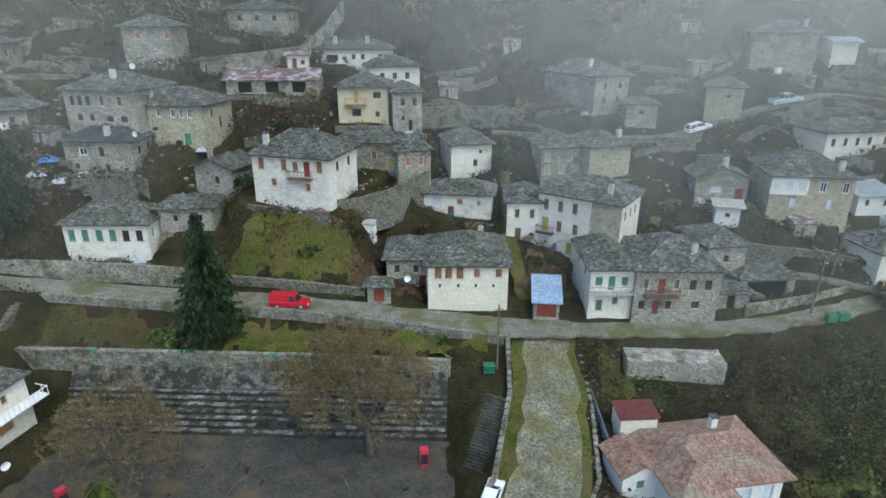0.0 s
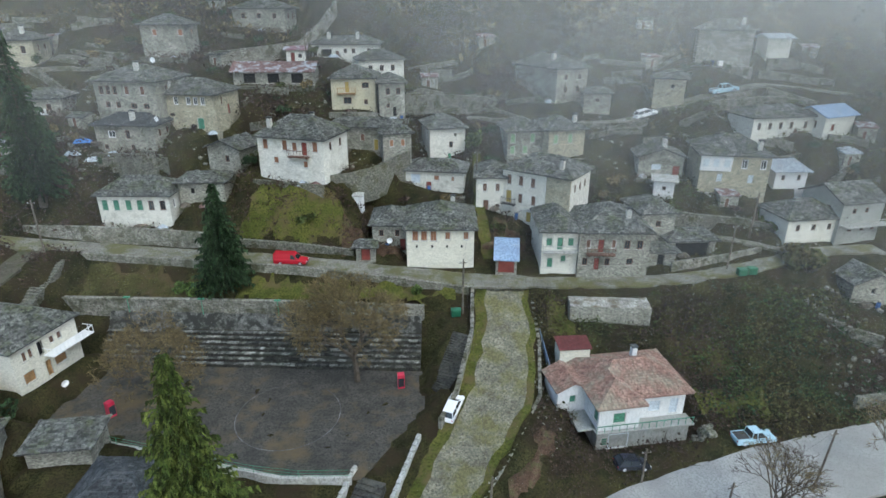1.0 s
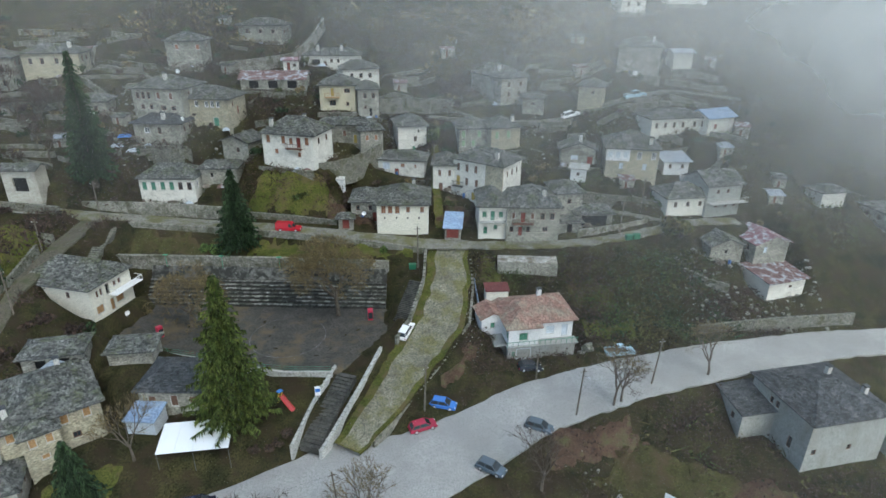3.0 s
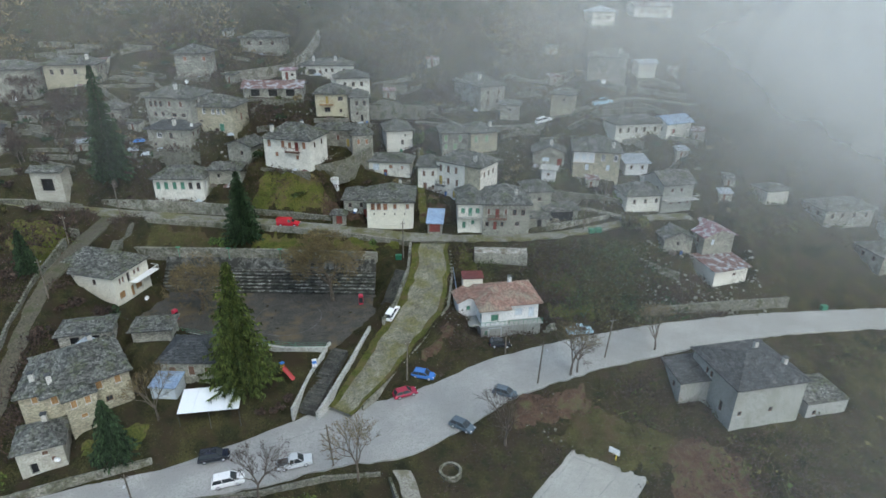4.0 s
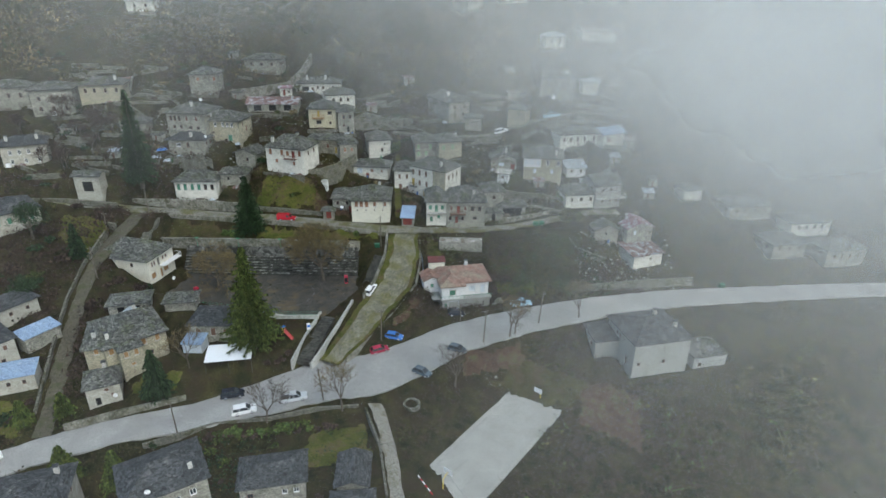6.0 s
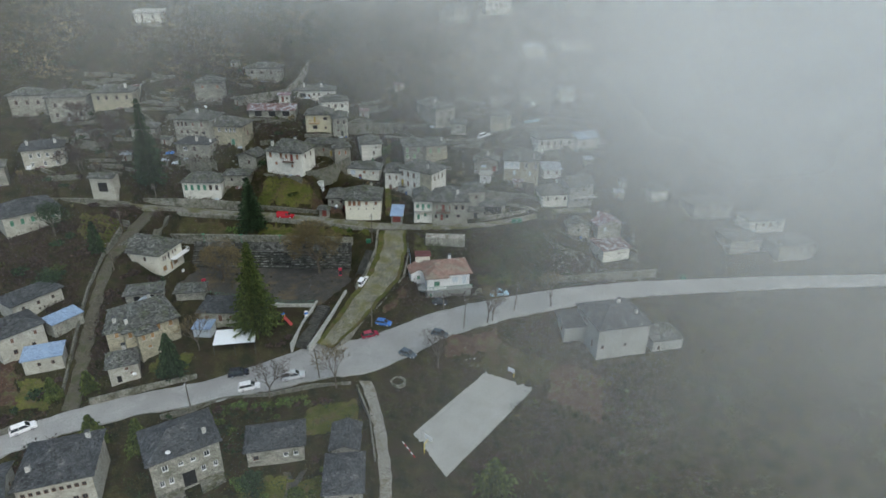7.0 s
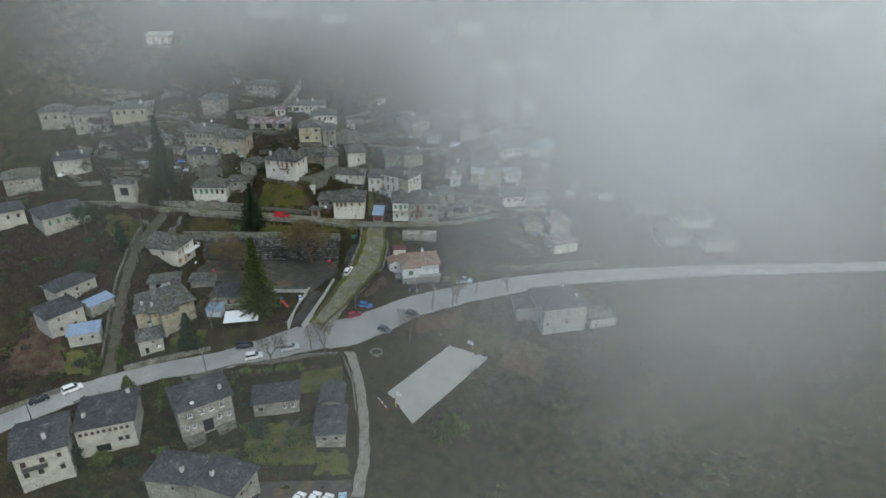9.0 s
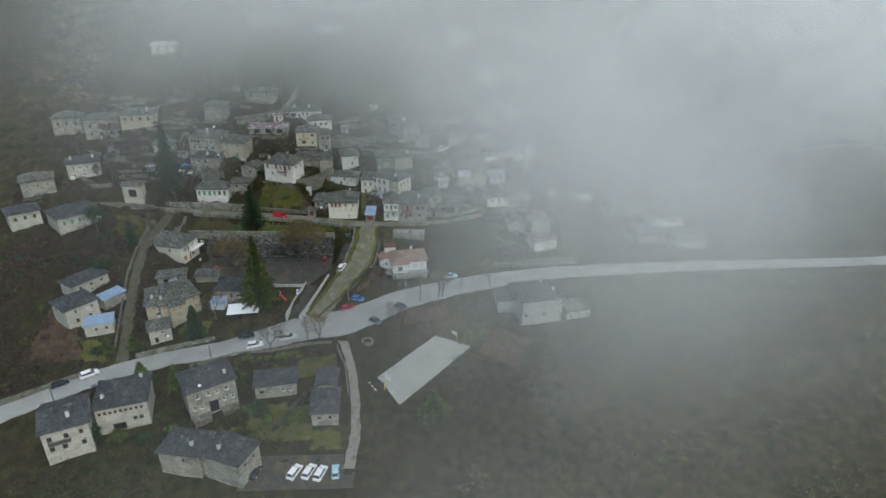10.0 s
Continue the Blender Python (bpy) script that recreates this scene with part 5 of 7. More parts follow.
long_wall("bent yard wall below the slate-roofed wing", [(-16.2, 78.2, 26.6), (-12, 79.0, 26.9), (-8, 81.4, 27.4), (-5.0, 84.4, 28.2), (-2.6, 86.6, 29.0)], 0.55, 5.5)
long_wall("stone wall below the upper lane", [(10.5, 98.5, 32.6), (20, 96, 32.4), (30, 95, 32.2), (40, 94.6, 32.4)], 0.5, 3.5)
long_wall("stone wall behind white houses", [(-4, 101, 36.2), (4, 102, 36.4), (11, 102, 36.0)], 0.5, 3.5)
long_wall("stone wall along the east lane", [(36, 77.5, 22.0), (44, 75.5, 21.2), (52, 75, 20.6), (58, 73.5, 19.6)], 0.5, 3.0)
long_wall("low yard wall by the east lane", [(38, 66.6, 16.6), (46, 68.2, 17.0), (53, 70.0, 17.6)], 0.45, 2.4, PALEWALL)
long_wall("terrace wall on the east side", [(62, 86, 28.0), (70, 88, 28.8), (78, 90, 29.0)], 0.5, 3.0)
long_wall("stone wall above the main road", [(57, 48.2, 5.6), (72, 50.8, 5.6), (88, 52.6, 5.6)], 0.5, 3.2)
long_wall("crumbling stone wall on the scrub slope", [(58, 60.5, 11.2), (62, 58.5, 9.8), (66, 57.5, 9.0)], 0.6, 2.5)
long_wall("stone wall along the west lane", [(-61.8, 55, 18.2), (-62, 44, 15.0), (-61.2, 33, 11.0), (-59, 22, 6.6), (-56, 8, 0.6)], 0.4, 2.0)
long_wall("garden wall beside the main road", [(-49.0, 4.6, 0.2), (-40, 9.0, 0.1), (-29.5, 12.6, 0.4)], 0.4, 1.6, PALEWALL)
long_wall("low stone wall along the lower side of the road", [(-33, 0.6, -0.9), (-22, 6.0, -0.9), (-12, 7.4, -0.8), (-3.5, 9.6, -0.4), (4.8, 10.4, -0.5)], 0.35, 1.8)
long_wall("stone wall beside the pale path", [(6.2, 9.6, -0.5), (9.6, 1.0, -2.2), (11.4, -9, -4.0)], 0.35, 1.6)
long_wall("grey wall under the arched gate", [(-86, 66.4, 22.4), (-76, 66.6, 22.2), (-64, 66.8, 21.0)], 0.5, 3.0)
long_wall("terrace wall west of the square", [(-72, 60.0, 19.6), (-66, 59.2, 19.0), (-61, 58.6, 18.4)], 0.5, 2.6)
long_wall("stone wall west of the main road", [(-84, -19.6, -0.6), (-72, -12.0, -0.2), (-58, -1.6, 0.0)], 0.4, 2.0)
t = empty("stone_platform", pose(27.2, 59.0, 10.0, 0, 0, -4), "low stone cistern with a pale flagstone top", "platform", "", "structure")
b = Bag()
b.block(-5.7, 5.7, 0, 5.2, -2.0, 2.9, 0.05)
b.out("body", STONE, t)
PADS.append((27.2, 59.0, 1.0, -0.07, 11.4, 5.2, 10.0))
PALESTONE = mat("pale_flagstone", (0.3, 0.285, 0.24), (0.56, 0.54, 0.49), 0.9, 0.9, 0.4, 6, random_by="object", stain=((0.17, 0.14, 0.095), 0.6, 0.48, 0.62), vary=(0.7, 1.2))
for i in range(12):
    for j in range(6):
        b = Bag()
        b.block(0, 0.93 + rnd.uniform(-0.05, 0.02), 0, 0.84, 0, 0.08 + rnd.uniform(0, 0.06), 0.02)
        b.out("flagstone", PALESTONE, t, m=Matrix.Translation((-5.7 + i * 0.95, 0.02 + j * 0.87, 2.88)))


def stair(label, a, b, w, n, material=CONCRETE):
    """A flight from the foot a to the head b."""
    a, b = Vector(a), Vector(b)
    run = Vector((b.x - a.x, b.y - a.y))
    m = Matrix.Translation(a) @ pose(0, 0, 0, 0, 0, math.degrees(math.atan2(run.y, run.x)) - 90)
    t = empty("staircase", m, label, "staircase", "stone stairs", "structure")
    L, r = run.length / n, (b.z - a.z) / n
    for i in range(n):
        k = Bag()
        k.block(-w / 2, w / 2, i * L, (i + 1) * L + 0.25, i * r - 0.9, (i + 1) * r, 0.02)
        k.out("stair_tread", material, t)


stair("dark stone steps beside the ramp", (3.1, 49.6, 5.4), (6.0, 55.3, 10.7), 2.8, 24, STEP)
stair("dark concrete steps down from the square", (-8.2, 22.4, 1.2), (-4.2, 33.8, 5.4), 3.0, 20, STEP)
stair("stone steps at the head of the lane", (-54.6, 57.5, 14.0), (-53.2, 66.0, 18.2), 2.2, 18, DRYSTONE)

# ---- the ground sheet ----


def steps_of(lo, hi, fine, far):
    inner = list(np.arange(lo, hi + 0.01, fine))
    k, s, left, right = fine, 0, [], []
    a, b = lo, hi
    while b < far:
        k *= 1.35
        a, b = a - k, b + k
        left.append(a)
        right.append(b)
    return np.array(left[::-1] + inner + right)


gx, gy = steps_of(-112, 132, 1.0, 1600), steps_of(-62, 132, 1.0, 1600)
mx, my = np.meshgrid(gx, gy)
mz = np.concatenate([height(r, s) for r, s in zip(mx, my)])
mz += 0.12 * np.array([noise.noise((x * 0.4, y * 0.4, 0)) for x, y in zip(mx.ravel(), my.ravel())]) * (np.abs(mx.ravel()) < 140)
mz += np.array([60 * noise.noise((x * 0.006, y * 0.006, 3)) if max(abs(x), abs(y)) > 260 else 0 for x, y in zip(mx.ravel(), my.ravel())])
nx, ny = len(gx), len(gy)
gv = np.stack([mx.ravel(), my.ravel(), mz], 1)
gf = [(j * nx + i, j * nx + i + 1, (j + 1) * nx + i + 1, (j + 1) * nx + i) for j in range(ny - 1) for i in range(nx - 1)]
tagged(raw("ground", [tuple(p) for p in gv], gf, GROUND, smooth=True), "winter hillside of olive grass, brown scrub and earth", "ground", "", "structure")


def lawn(label, pts, material=GRASS, step=0.7, lift=0.34):
    """A patch that follows the ground, with a ragged rim."""
    x0, x1, y0, y1 = min(p[0] for p in pts), max(p[0] for p in pts), min(p[1] for p in pts), max(p[1] for p in pts)
    nx2, ny2 = int((x1 - x0) / step) + 2, int((y1 - y0) / step) + 2
    X, Y = np.meshgrid(x0 + step * np.arange(nx2), y0 + step * np.arange(ny2))
    out = poly_out(pts, X.ravel(), Y.ravel())
    out = out + 1.6 * np.array([noise.fractal((a * 0.3, c * 0.3, 5), 1.0, 2.0, 3) for a, c in zip(X.ravel(), Y.ravel())])
    Z = np.concatenate([height(a, c) for a, c in zip(X, Y)]) + lift - 1.5 * np.clip(out + 0.25, 0, 0.6)
    fs = [(j * nx2 + i, j * nx2 + i + 1, (j + 1) * nx2 + i + 1, (j + 1) * nx2 + i) for j in range(ny2 - 1) for i in range(nx2 - 1) if out[j * nx2 + i] < 0.35]
    tagged(raw("lawn", list(zip(X.ravel().tolist(), Y.ravel().tolist(), Z.tolist())), fs, material, smooth=True), label, "grass", "", "stuff")


lawn("short yellow-green grass of the long terrace", [(-27, 61.2), (0.5, 60.3), (5.0, 62.8), (-27, 65.0)], lift=0.5)
lawn("dull brown winter turf of the long terrace", [(-50, 61.9), (-27, 61.2), (-27, 65.0), (-50, 66.0)], DULL, lift=0.45)
lawn("rough grass slope between garden walls", [(-29, 71.6), (-10.5, 70.6), (-14.5, 76), (-28, 77.5)])
lawn("playground lawn below the road", [(-4.5, -3), (8.4, -3), (6.6, 7), (-4, 7)])
lawn("lawn of the school garden", [(-12, -24), (4, -24), (3, -13), (-14, -13)])
lawn("worn grass bank above the sports court", [(32, 21), (48, 13), (54, 21), (40, 27)], DULL)
lawn("garden lawn beside the stone house", [(-41, 12), (-31, 13.5), (-33, 18.5), (-37.5, 18)])

EARTH = mat("red_brown_earth", (0.075, 0.045, 0.03), (0.13, 0.085, 0.058), 0.5, 0.95, 0.7, 10, stain=((0.08, 0.078, 0.035), 0.5, 0.5, 0.66), spec=0.1)
lawn("dull olive turf on the slope beside the cistern", [(34, 54), (42, 50), (44, 56), (36, 61)], DULL)
lawn("grassy bank beside the red-roofed house", [(36, 45.5), (46, 46.5), (46, 50), (36, 50)])
lawn("grass verge above the cistern", [(17.5, 56.5), (22, 56.5), (21, 62.5), (17.5, 62.5)])
lawn("bare red-brown yard between walls", [(-12.5, 69.8), (-2.8, 69.4), (-3.2, 71.6), (-12.5, 74)], EARTH)
lawn("bare red-brown yard below the arched house", [(9.6, 72.5), (16.5, 70), (17.5, 75), (12, 78)], EARTH)
lawn("bare reddish earth beside the ramp", [(10.5, 33), (14, 36), (17.5, 42), (15, 42.5)], EARTH)
lawn("reddish bracken ground beside the sports court", [(49, 9), (60, 3), (65, 18), (57, 23), (50, 18)], EARTH, 1.2)
lawn("reddish bracken bank below the road bend", [(26, 21), (33, 23), (43, 25.5), (39, 29.5), (27, 25.5)], EARTH, 1.0)
lawn("dark garden soil on the west slope", [(-78, 2), (-62, 2), (-66, 10), (-80, 24)], EARTH, 1.2)
lawn("garden grass below the huts", [(-64, 1.5), (-56.5, 3.5), (-58, 10), (-66, 9)])
lawn("grass bank at the lane junction", [(-72, 51), (-62.8, 48), (-62.5, 59.6), (-74, 60.5)])
lawn("olive lawn before the schoolhouse", [(-31, -29), (-16, -25.5), (-14, -19.5), (-29, -21.5)])
lawn("yellow-green lawn along the pale path", [(3.5, -26), (11.5, -26), (10.5, -21), (3.5, -21)])

# ---- trees and scrub ----


def spruce(label, x, y, h, r, material=NEEDLE, levels=26, seed=1, z=None):
    g = random.Random(seed)
    z = ground(x, y) if z is None else z
    t = empty("spruce", pose(x, y, z), label, "tree", "conifers")
    b = Bag()
    b.tube((0, 0, -0.5), (0, 0, h * 0.5), 0.025 * h, 0.014 * h, 8)
    b.tube((0, 0, h * 0.5), (0, 0, h * 0.97), 0.014 * h, 0.004 * h, 6)
    b.out("trunk", BARK, t)
    c = Bag()
    for i in range(levels):
        f = (i + 0.5) / levels
        zz = h * (0.07 + 0.92 * f)
        reach = r * (1 - f) ** 0.8 * g.uniform(0.8, 1.12) + 0.18
        n = max(5, int(13 * (1 - f) + 5))
        for k in range(n):
            a = 2 * math.pi * (k + g.random() * 0.8) / n + i
            L = reach * g.uniform(0.65, 1.15)
            d = Vector((math.cos(a), math.sin(a), 0))
            s = Vector((-d.y, d.x, 0))
            seg = max(4, int(L / 0.32))
            for q in range(seg):
                u = (q + 0.4) / seg
                p = d * (L * u) + Vector((0, 0, zz + 0.12 * h / levels * 6 * (0.25 - u * u) + g.uniform(-0.1, 0.1)))
                wd = (0.34 + 0.34 * (1 - u)) * (0.5 + 0.12 * L) * g.uniform(0.7, 1.3)
                for e in (-1, 1):
                    tip = p + d * g.uniform(0.25, 0.5) + s * e * wd - Vector((0, 0, g.uniform(0.15, 0.5) * (0.6 + u)))
                    c.add([p - d * 0.16, p + d * 0.26 + Vector((0, 0, 0.06)), tip], [(0, 1, 2)])
                c.add([p - s * 0.16, p + s * 0.16, p + d * g.uniform(0.2, 0.5) - Vector((0, 0, g.uniform(0.25, 0.6)))], [(0, 1, 2)])
    tagged(c.out("crown", material, t), kind="stuff")
    return t


def bare_tree(label, x, y, h, spread, seed, twig=TWIG, depth=6, twigs=5, z=None, fork=0.22):
    g = random.Random(seed)
    z = ground(x, y) if z is None else z
    t = empty("bare_tree", pose(x, y, z), label, "tree", "bare trees")
    b, c, w = Bag(), Bag(), Bag()

    def grow(p, d, L, r, k):
        bend = Vector((g.uniform(-1, 1), g.uniform(-1, 1), g.uniform(-0.4, 0.7))) * 0.18
        mid = p + d * L * 0.5
        d2 = (d + bend).normalized()
        end = mid + d2 * L * 0.5
        bag = b if k >= depth - 1 else c
        bag.tube(p, mid, r, r * 0.82, 6 if k > 3 else 4, False)
        bag.tube(mid, end, r * 0.82, r * 0.62, 6 if k > 3 else 4, False)
        if k <= 2:
            for _ in range(twigs):
                q = mid.lerp(end, g.uniform(-0.8, 1))
                v = (d2 + Vector((g.uniform(-1, 1), g.uniform(-1, 1), g.uniform(-0.7, 0.9))) * 0.9).normalized() * L * g.uniform(0.5, 1.1)
                o = v.orthogonal().normalized() * 0.03
                w.add([q - o, q + o, q + v], [(0, 1, 2)])
                for _ in range(2):
                    q2 = q + v * g.uniform(0.3, 0.9)
                    v2 = (v.normalized() + Vector((g.uniform(-1, 1), g.uniform(-1, 1), g.uniform(-1, 0.6))) * 0.8).normalized() * L * g.uniform(0.3, 0.7)
                    w.add([q2 - o * 0.7, q2 + o * 0.7, q2 + v2], [(0, 1, 2)])
        if k == 0:
            return
        n = 3 if g.random() < 0.6 else 2
        if k == depth:
            n = 4
        a0 = g.random() * 6.3
        for i in range(n):
            a = a0 + 6.283 * i / n + g.uniform(-0.4, 0.4)
            side = d2.orthogonal().normalized()
            side = side * math.cos(a) + d2.cross(side) * math.sin(a)
            up = Vector((0, 0, 0.12))
            nd = (d2 * g.uniform(0.7, 1.0) + side * spread * g.uniform(0.6, 1.1) + up).normalized()
            grow(end, nd, L * g.uniform(0.66, 0.86), r * 0.58, k - 1)

    grow(Vector((0, 0, -0.3)), Vector((g.uniform(-0.05, 0.05), g.uniform(-0.05, 0.05), 1)), h * fork, h * 0.019, depth)
    b.out("trunk", BARK, t)
    c.out("branchwork", BARK, t)
    tagged(w.out("twig_mass", twig, t), kind="stuff")
    return t


def bush(label, x, y, r, h, material, seed, n=260, z=None):
    g = random.Random(seed)
    z = ground(x, y) if z is None else z
    t = empty("shrub", pose(x, y, z), label, "shrub", "shrubs")
    b = Bag()
    for k in range(5):
        a = k * 1.3
        b.tube((0, 0, -0.2), (0.5 * r * math.cos(a), 0.5 * r * math.sin(a), h * 0.6), 0.05, 0.02, 4)
    b.out("stems", BARK, t)
    c = Bag()
    lumps = [(g.uniform(-0.6, 0.6) * r, g.uniform(-0.6, 0.6) * r, g.uniform(0.35, 0.75) * h, g.uniform(0.3, 0.55)) for _ in range(7)]
    for _ in range(n):
        lx, ly, lz, s = g.choice(lumps)
        d = Vector((g.gauss(0, 1), g.gauss(0, 1), g.gauss(0, 0.8))).normalized() * g.uniform(0.6, 1.0)
        p = Vector((lx + d.x * s * r, ly + d.y * s * r, max(0.05, lz + d.z * s * h * 0.7)))
        leaf(c, g, p, 0.1 + 0.11 * r)
    tagged(c.out("foliage", material, t), kind="stuff")
    return t


def leaf(bag, g, p, s):
    a = Vector((g.gauss(0, 1), g.gauss(0, 1), g.gauss(0, 1))).normalized()
    b = a.orthogonal().normalized()
    k = s * g.uniform(0.6, 1.4)
    bag.add([p - a * k, p + b * k * 0.6, p + a * k, p - b * k * 0.6], [(0, 1, 2, 3)])


spruce("tall dark green spruce in front of the square", -18.6, 24.4, 24.2, 5.8, NEEDLE, 48, 3)
spruce("dark spruce on the grass terrace by the upper road", -28.7, 63.6, 16.5, 4.3, NEEDLE_FAR, 34, 5)
spruce("very tall dark fir above the lane junction", -59.6, 73.6, 26.5, 4.6, NEEDLE_FAR, 44, 7)
spruce("small dark spruce beside the west lane", -63.6, 45.0, 9.0, 2.0, NEEDLE_FAR, 20, 9)
spruce("dark conifer in the garden by the road", -34.6, 12.4, 11.0, 3.0, NEEDLE_FAR, 26, 11)
spruce("small conifer at the lane's foot", -56.8, 5.8, 5.5, 2.0, NEEDLE, 14, 13)
spruce("small conifer at the lane's foot", -51.0, 8.6, 5.0, 1.8, NEEDLE, 14, 15)
spruce("bushy conifer beside the white hall", -33.8, -7.2, 8.0, 2.6, NEEDLE, 18, 17)
spruce("broad conifer below the sports court", 34.0, -14.0, 8.0, 4.2, NEEDLE, 16, 23)
bare_tree("large spreading bare tree on the village square", -8.2, 52.0, 25.0, 0.8, 4, TWIG, 7, 6, 5.4, 0.17)
bare_tree("broad bare tree with brown twigs on the square", -33.5, 48.0, 19.0, 0.95, 6, TWIG, 7, 4, 5.4, 0.17)
for i, (x, y, h) in enumerate(((37.0, 30.4, 8.5), (38.4, 31.2, 8.0), (54.4, 37.4, 8.0), (-12.4, 7.0, 8.5), (1.6, 9.6, 8.5), (24.2, 17.8, 8.5), (-30.5, 18.5, 7.5))):
    bare_tree("bare pollarded roadside tree with upright branches", x, y, h * 1.45, 0.5, 20 + i, TWIGRED if i % 2 else TWIG, 5, 2, None, 0.24)
bush("yellow-green evergreen shrub on the terrace", -32.0, 62.6, 1.9, 1.9, LEAF, 31, 420)
bush("yellow-green evergreen shrub on the terrace", -34.6, 63.0, 1.6, 1.5, LEAF, 32, 360)
bush("bright green shrub by the road wall", -0.6, 61.6, 1.2, 1.9, LEAF, 33, 300)
bush("bright green shrub by the road wall", -14.5, 63.0, 1.6, 1.0, LEAF, 34, 300)
bush("broad green ivy bush below the stone house", 58.0, 76.0, 4.0, 2.6, LEAF, 35, 700)
bush("brown rounded bush beside the road", 58.5, 66.0, 4.2, 3.4, BRUSH, 36, 800)
bush("dark green shrub beside a house", 9.0, 92.0, 1.8, 4.5, NEEDLE, 37, 500)
bush("clipped green garden shrub below the road", -18.0, 4.4, 1.6, 1.3, LEAF, 38, 260)
bush("clipped green garden shrub below the road", -9.0, 5.2, 1.8, 1.5, LEAF, 39, 260)
bush("garden shrub by the school", -13.0, -15.5, 2.0, 2.4, LEAF, 40, 400)
bush("garden shrub by the school", -8.0, -18.0, 1.6, 2.0, LEAF, 41, 300)
bush("garden shrub by the school", -30.5, -20.5, 1.8, 1.6, LEAF, 42, 300)


def scrub(label, n, box, size, material, seed, name="scrub", bare=0.5, keep=lambda x, y: True):
    """Brush that nobody could count: tufts of blades and leaves scattered on the ground."""
    g = random.Random(seed)
    xs = np.array([g.uniform(box[0], box[1]) for _ in range(n)])
    ys = np.array([g.uniform(box[2], box[3]) for _ in range(n)])
    zs = height(xs, ys)
    clear = np.ones(n, bool)
    for pts, _ in STRIPS:
        clear &= strip_at(pts, xs, ys)[0] > 0.4
    for pts, _, _ in FIELDS[:5]:
        clear &= poly_out(pts, xs, ys) > 0.2
    for cx, cy, c, s, w, d, zb in PADS:
        u, v = (xs - cx) * c + (ys - cy) * s, -(xs - cx) * s + (ys - cy) * c
        clear &= ~((np.abs(u) < w / 2 + 0.6) & (v > -0.6) & (v < d + 0.6))
    bag = Bag()
    for x, y, z, ok in zip(xs, ys, zs, clear):
        m = noise.noise((x * 0.07, y * 0.07, seed))
        if not ok or m < -0.15 or not keep(x, y):
            continue
        s = size * g.uniform(0.5, 1.4) * (0.8 + 0.8 * max(m, 0))
        p = Vector((x, y, z))
        for _ in range(9):
            d = Vector((g.gauss(0, 0.6), g.gauss(0, 0.6), abs(g.gauss(0.6, 0.4))))
            q = p + Vector((g.gauss(0, 0.35), g.gauss(0, 0.35), 0)) * s
            if g.random() < bare:
                o = d.orthogonal().normalized() * 0.05 * s
                bag.add([q - o, q + o, q + d * s * 1.2], [(0, 1, 2)])
            else:
                leaf(bag, g, q + d * s * 0.7, 0.2 * s)
    tagged(bag.out(name, material), label, "scrub", "", "stuff")


scrub("brown and olive winter brush on the east slope", 3000, (17, 64, 44, 64), 1.0, BRUSH, 51)
scrub("dark brambles on the east slope", 650, (36, 64, 44, 64), 1.2, NEEDLE_FAR, 65, "scrub", 0.4)
scrub("rough green grass tufts on the east slope", 1300, (17, 60, 42, 64), 0.45, BRUSH, 66, "scrub", 0.85)
scrub("reddish bramble canes on the east slope", 2600, (17, 74, 44, 64), 1.0, TWIGRED, 67, "scrub", 0.75)
scrub("dark reddish brambles between houses", 6000, (-66, 24, 70, 124), 1.1, TWIGRED, 52)
scrub("dull olive grass tufts and weeds between houses", 6000, (-66, 70, 70, 124), 0.7, BRUSH, 61)
scrub("grey-green scrub among eastern houses", 4500, (20, 110, 66, 125), 1.1, BRUSH, 53)
scrub("bare thickets on the upper mountain", 5200, (-130, 150, 112, 200), 1.9, TWIG, 54, "thicket")
scrub("dark green thickets on the upper mountain", 2600, (-130, 150, 116, 210), 1.8, NEEDLE_FAR, 57, "thicket", 0.15)
scrub("brown bracken below the road", 2600, (12, 80, -30, 36), 0.8, TWIGRED, 55)
scrub("red-brown brambles beside the ramp", 1500, (8, 34, 24, 46), 0.8, TWIGRED, 63)
scrub("russet bracken beside the sports court", 2400, (30, 80, -10, 34), 0.9, TWIGRED, 64)
scrub("dry garden growth below the road", 1500, (-60, 14, -46, 8), 0.7, BRUSH, 56)
scrub("dark low shrubs in the gardens below the road", 2600, (-60, 12, -46, 6), 0.9, NEEDLE_FAR, 68, "scrub", 0.3)
scrub("dark brambles on the western slope", 8500, (-110, -46, -10, 72), 1.2, TWIGRED, 58)
scrub("brown brush on the far lower hillside", 2600, (40, 190, -80, 50), 1.7, BRUSH, 59)
scrub("dry weeds along the terrace steps", 700, (-45, 2, 57.5, 60.5), 0.4, BRUSH, 60)


def rubble(label, n, box, size, seed):
    g = random.Random(seed)
    bag = Bag()
    xs = np.array([g.uniform(box[0], box[1]) for _ in range(n)])
    ys = np.array([g.uniform(box[2], box[3]) for _ in range(n)])
    zs = height(xs, ys)
    for x, y, z in zip(xs, ys, zs):
        s = size * g.uniform(0.4, 1.5)
        m = pose(x, y, z + 0.1 * s, g.uniform(-25, 25), g.uniform(-25, 25), g.uniform(0, 180))
        bag.block(-s * 0.6, s * 0.6, -s * 0.4, s * 0.4, -s * 0.3, s * 0.3, s * 0.12, m)
    tagged(bag.out("rubble", PALEWALL), label, "stones", "", "stuff")


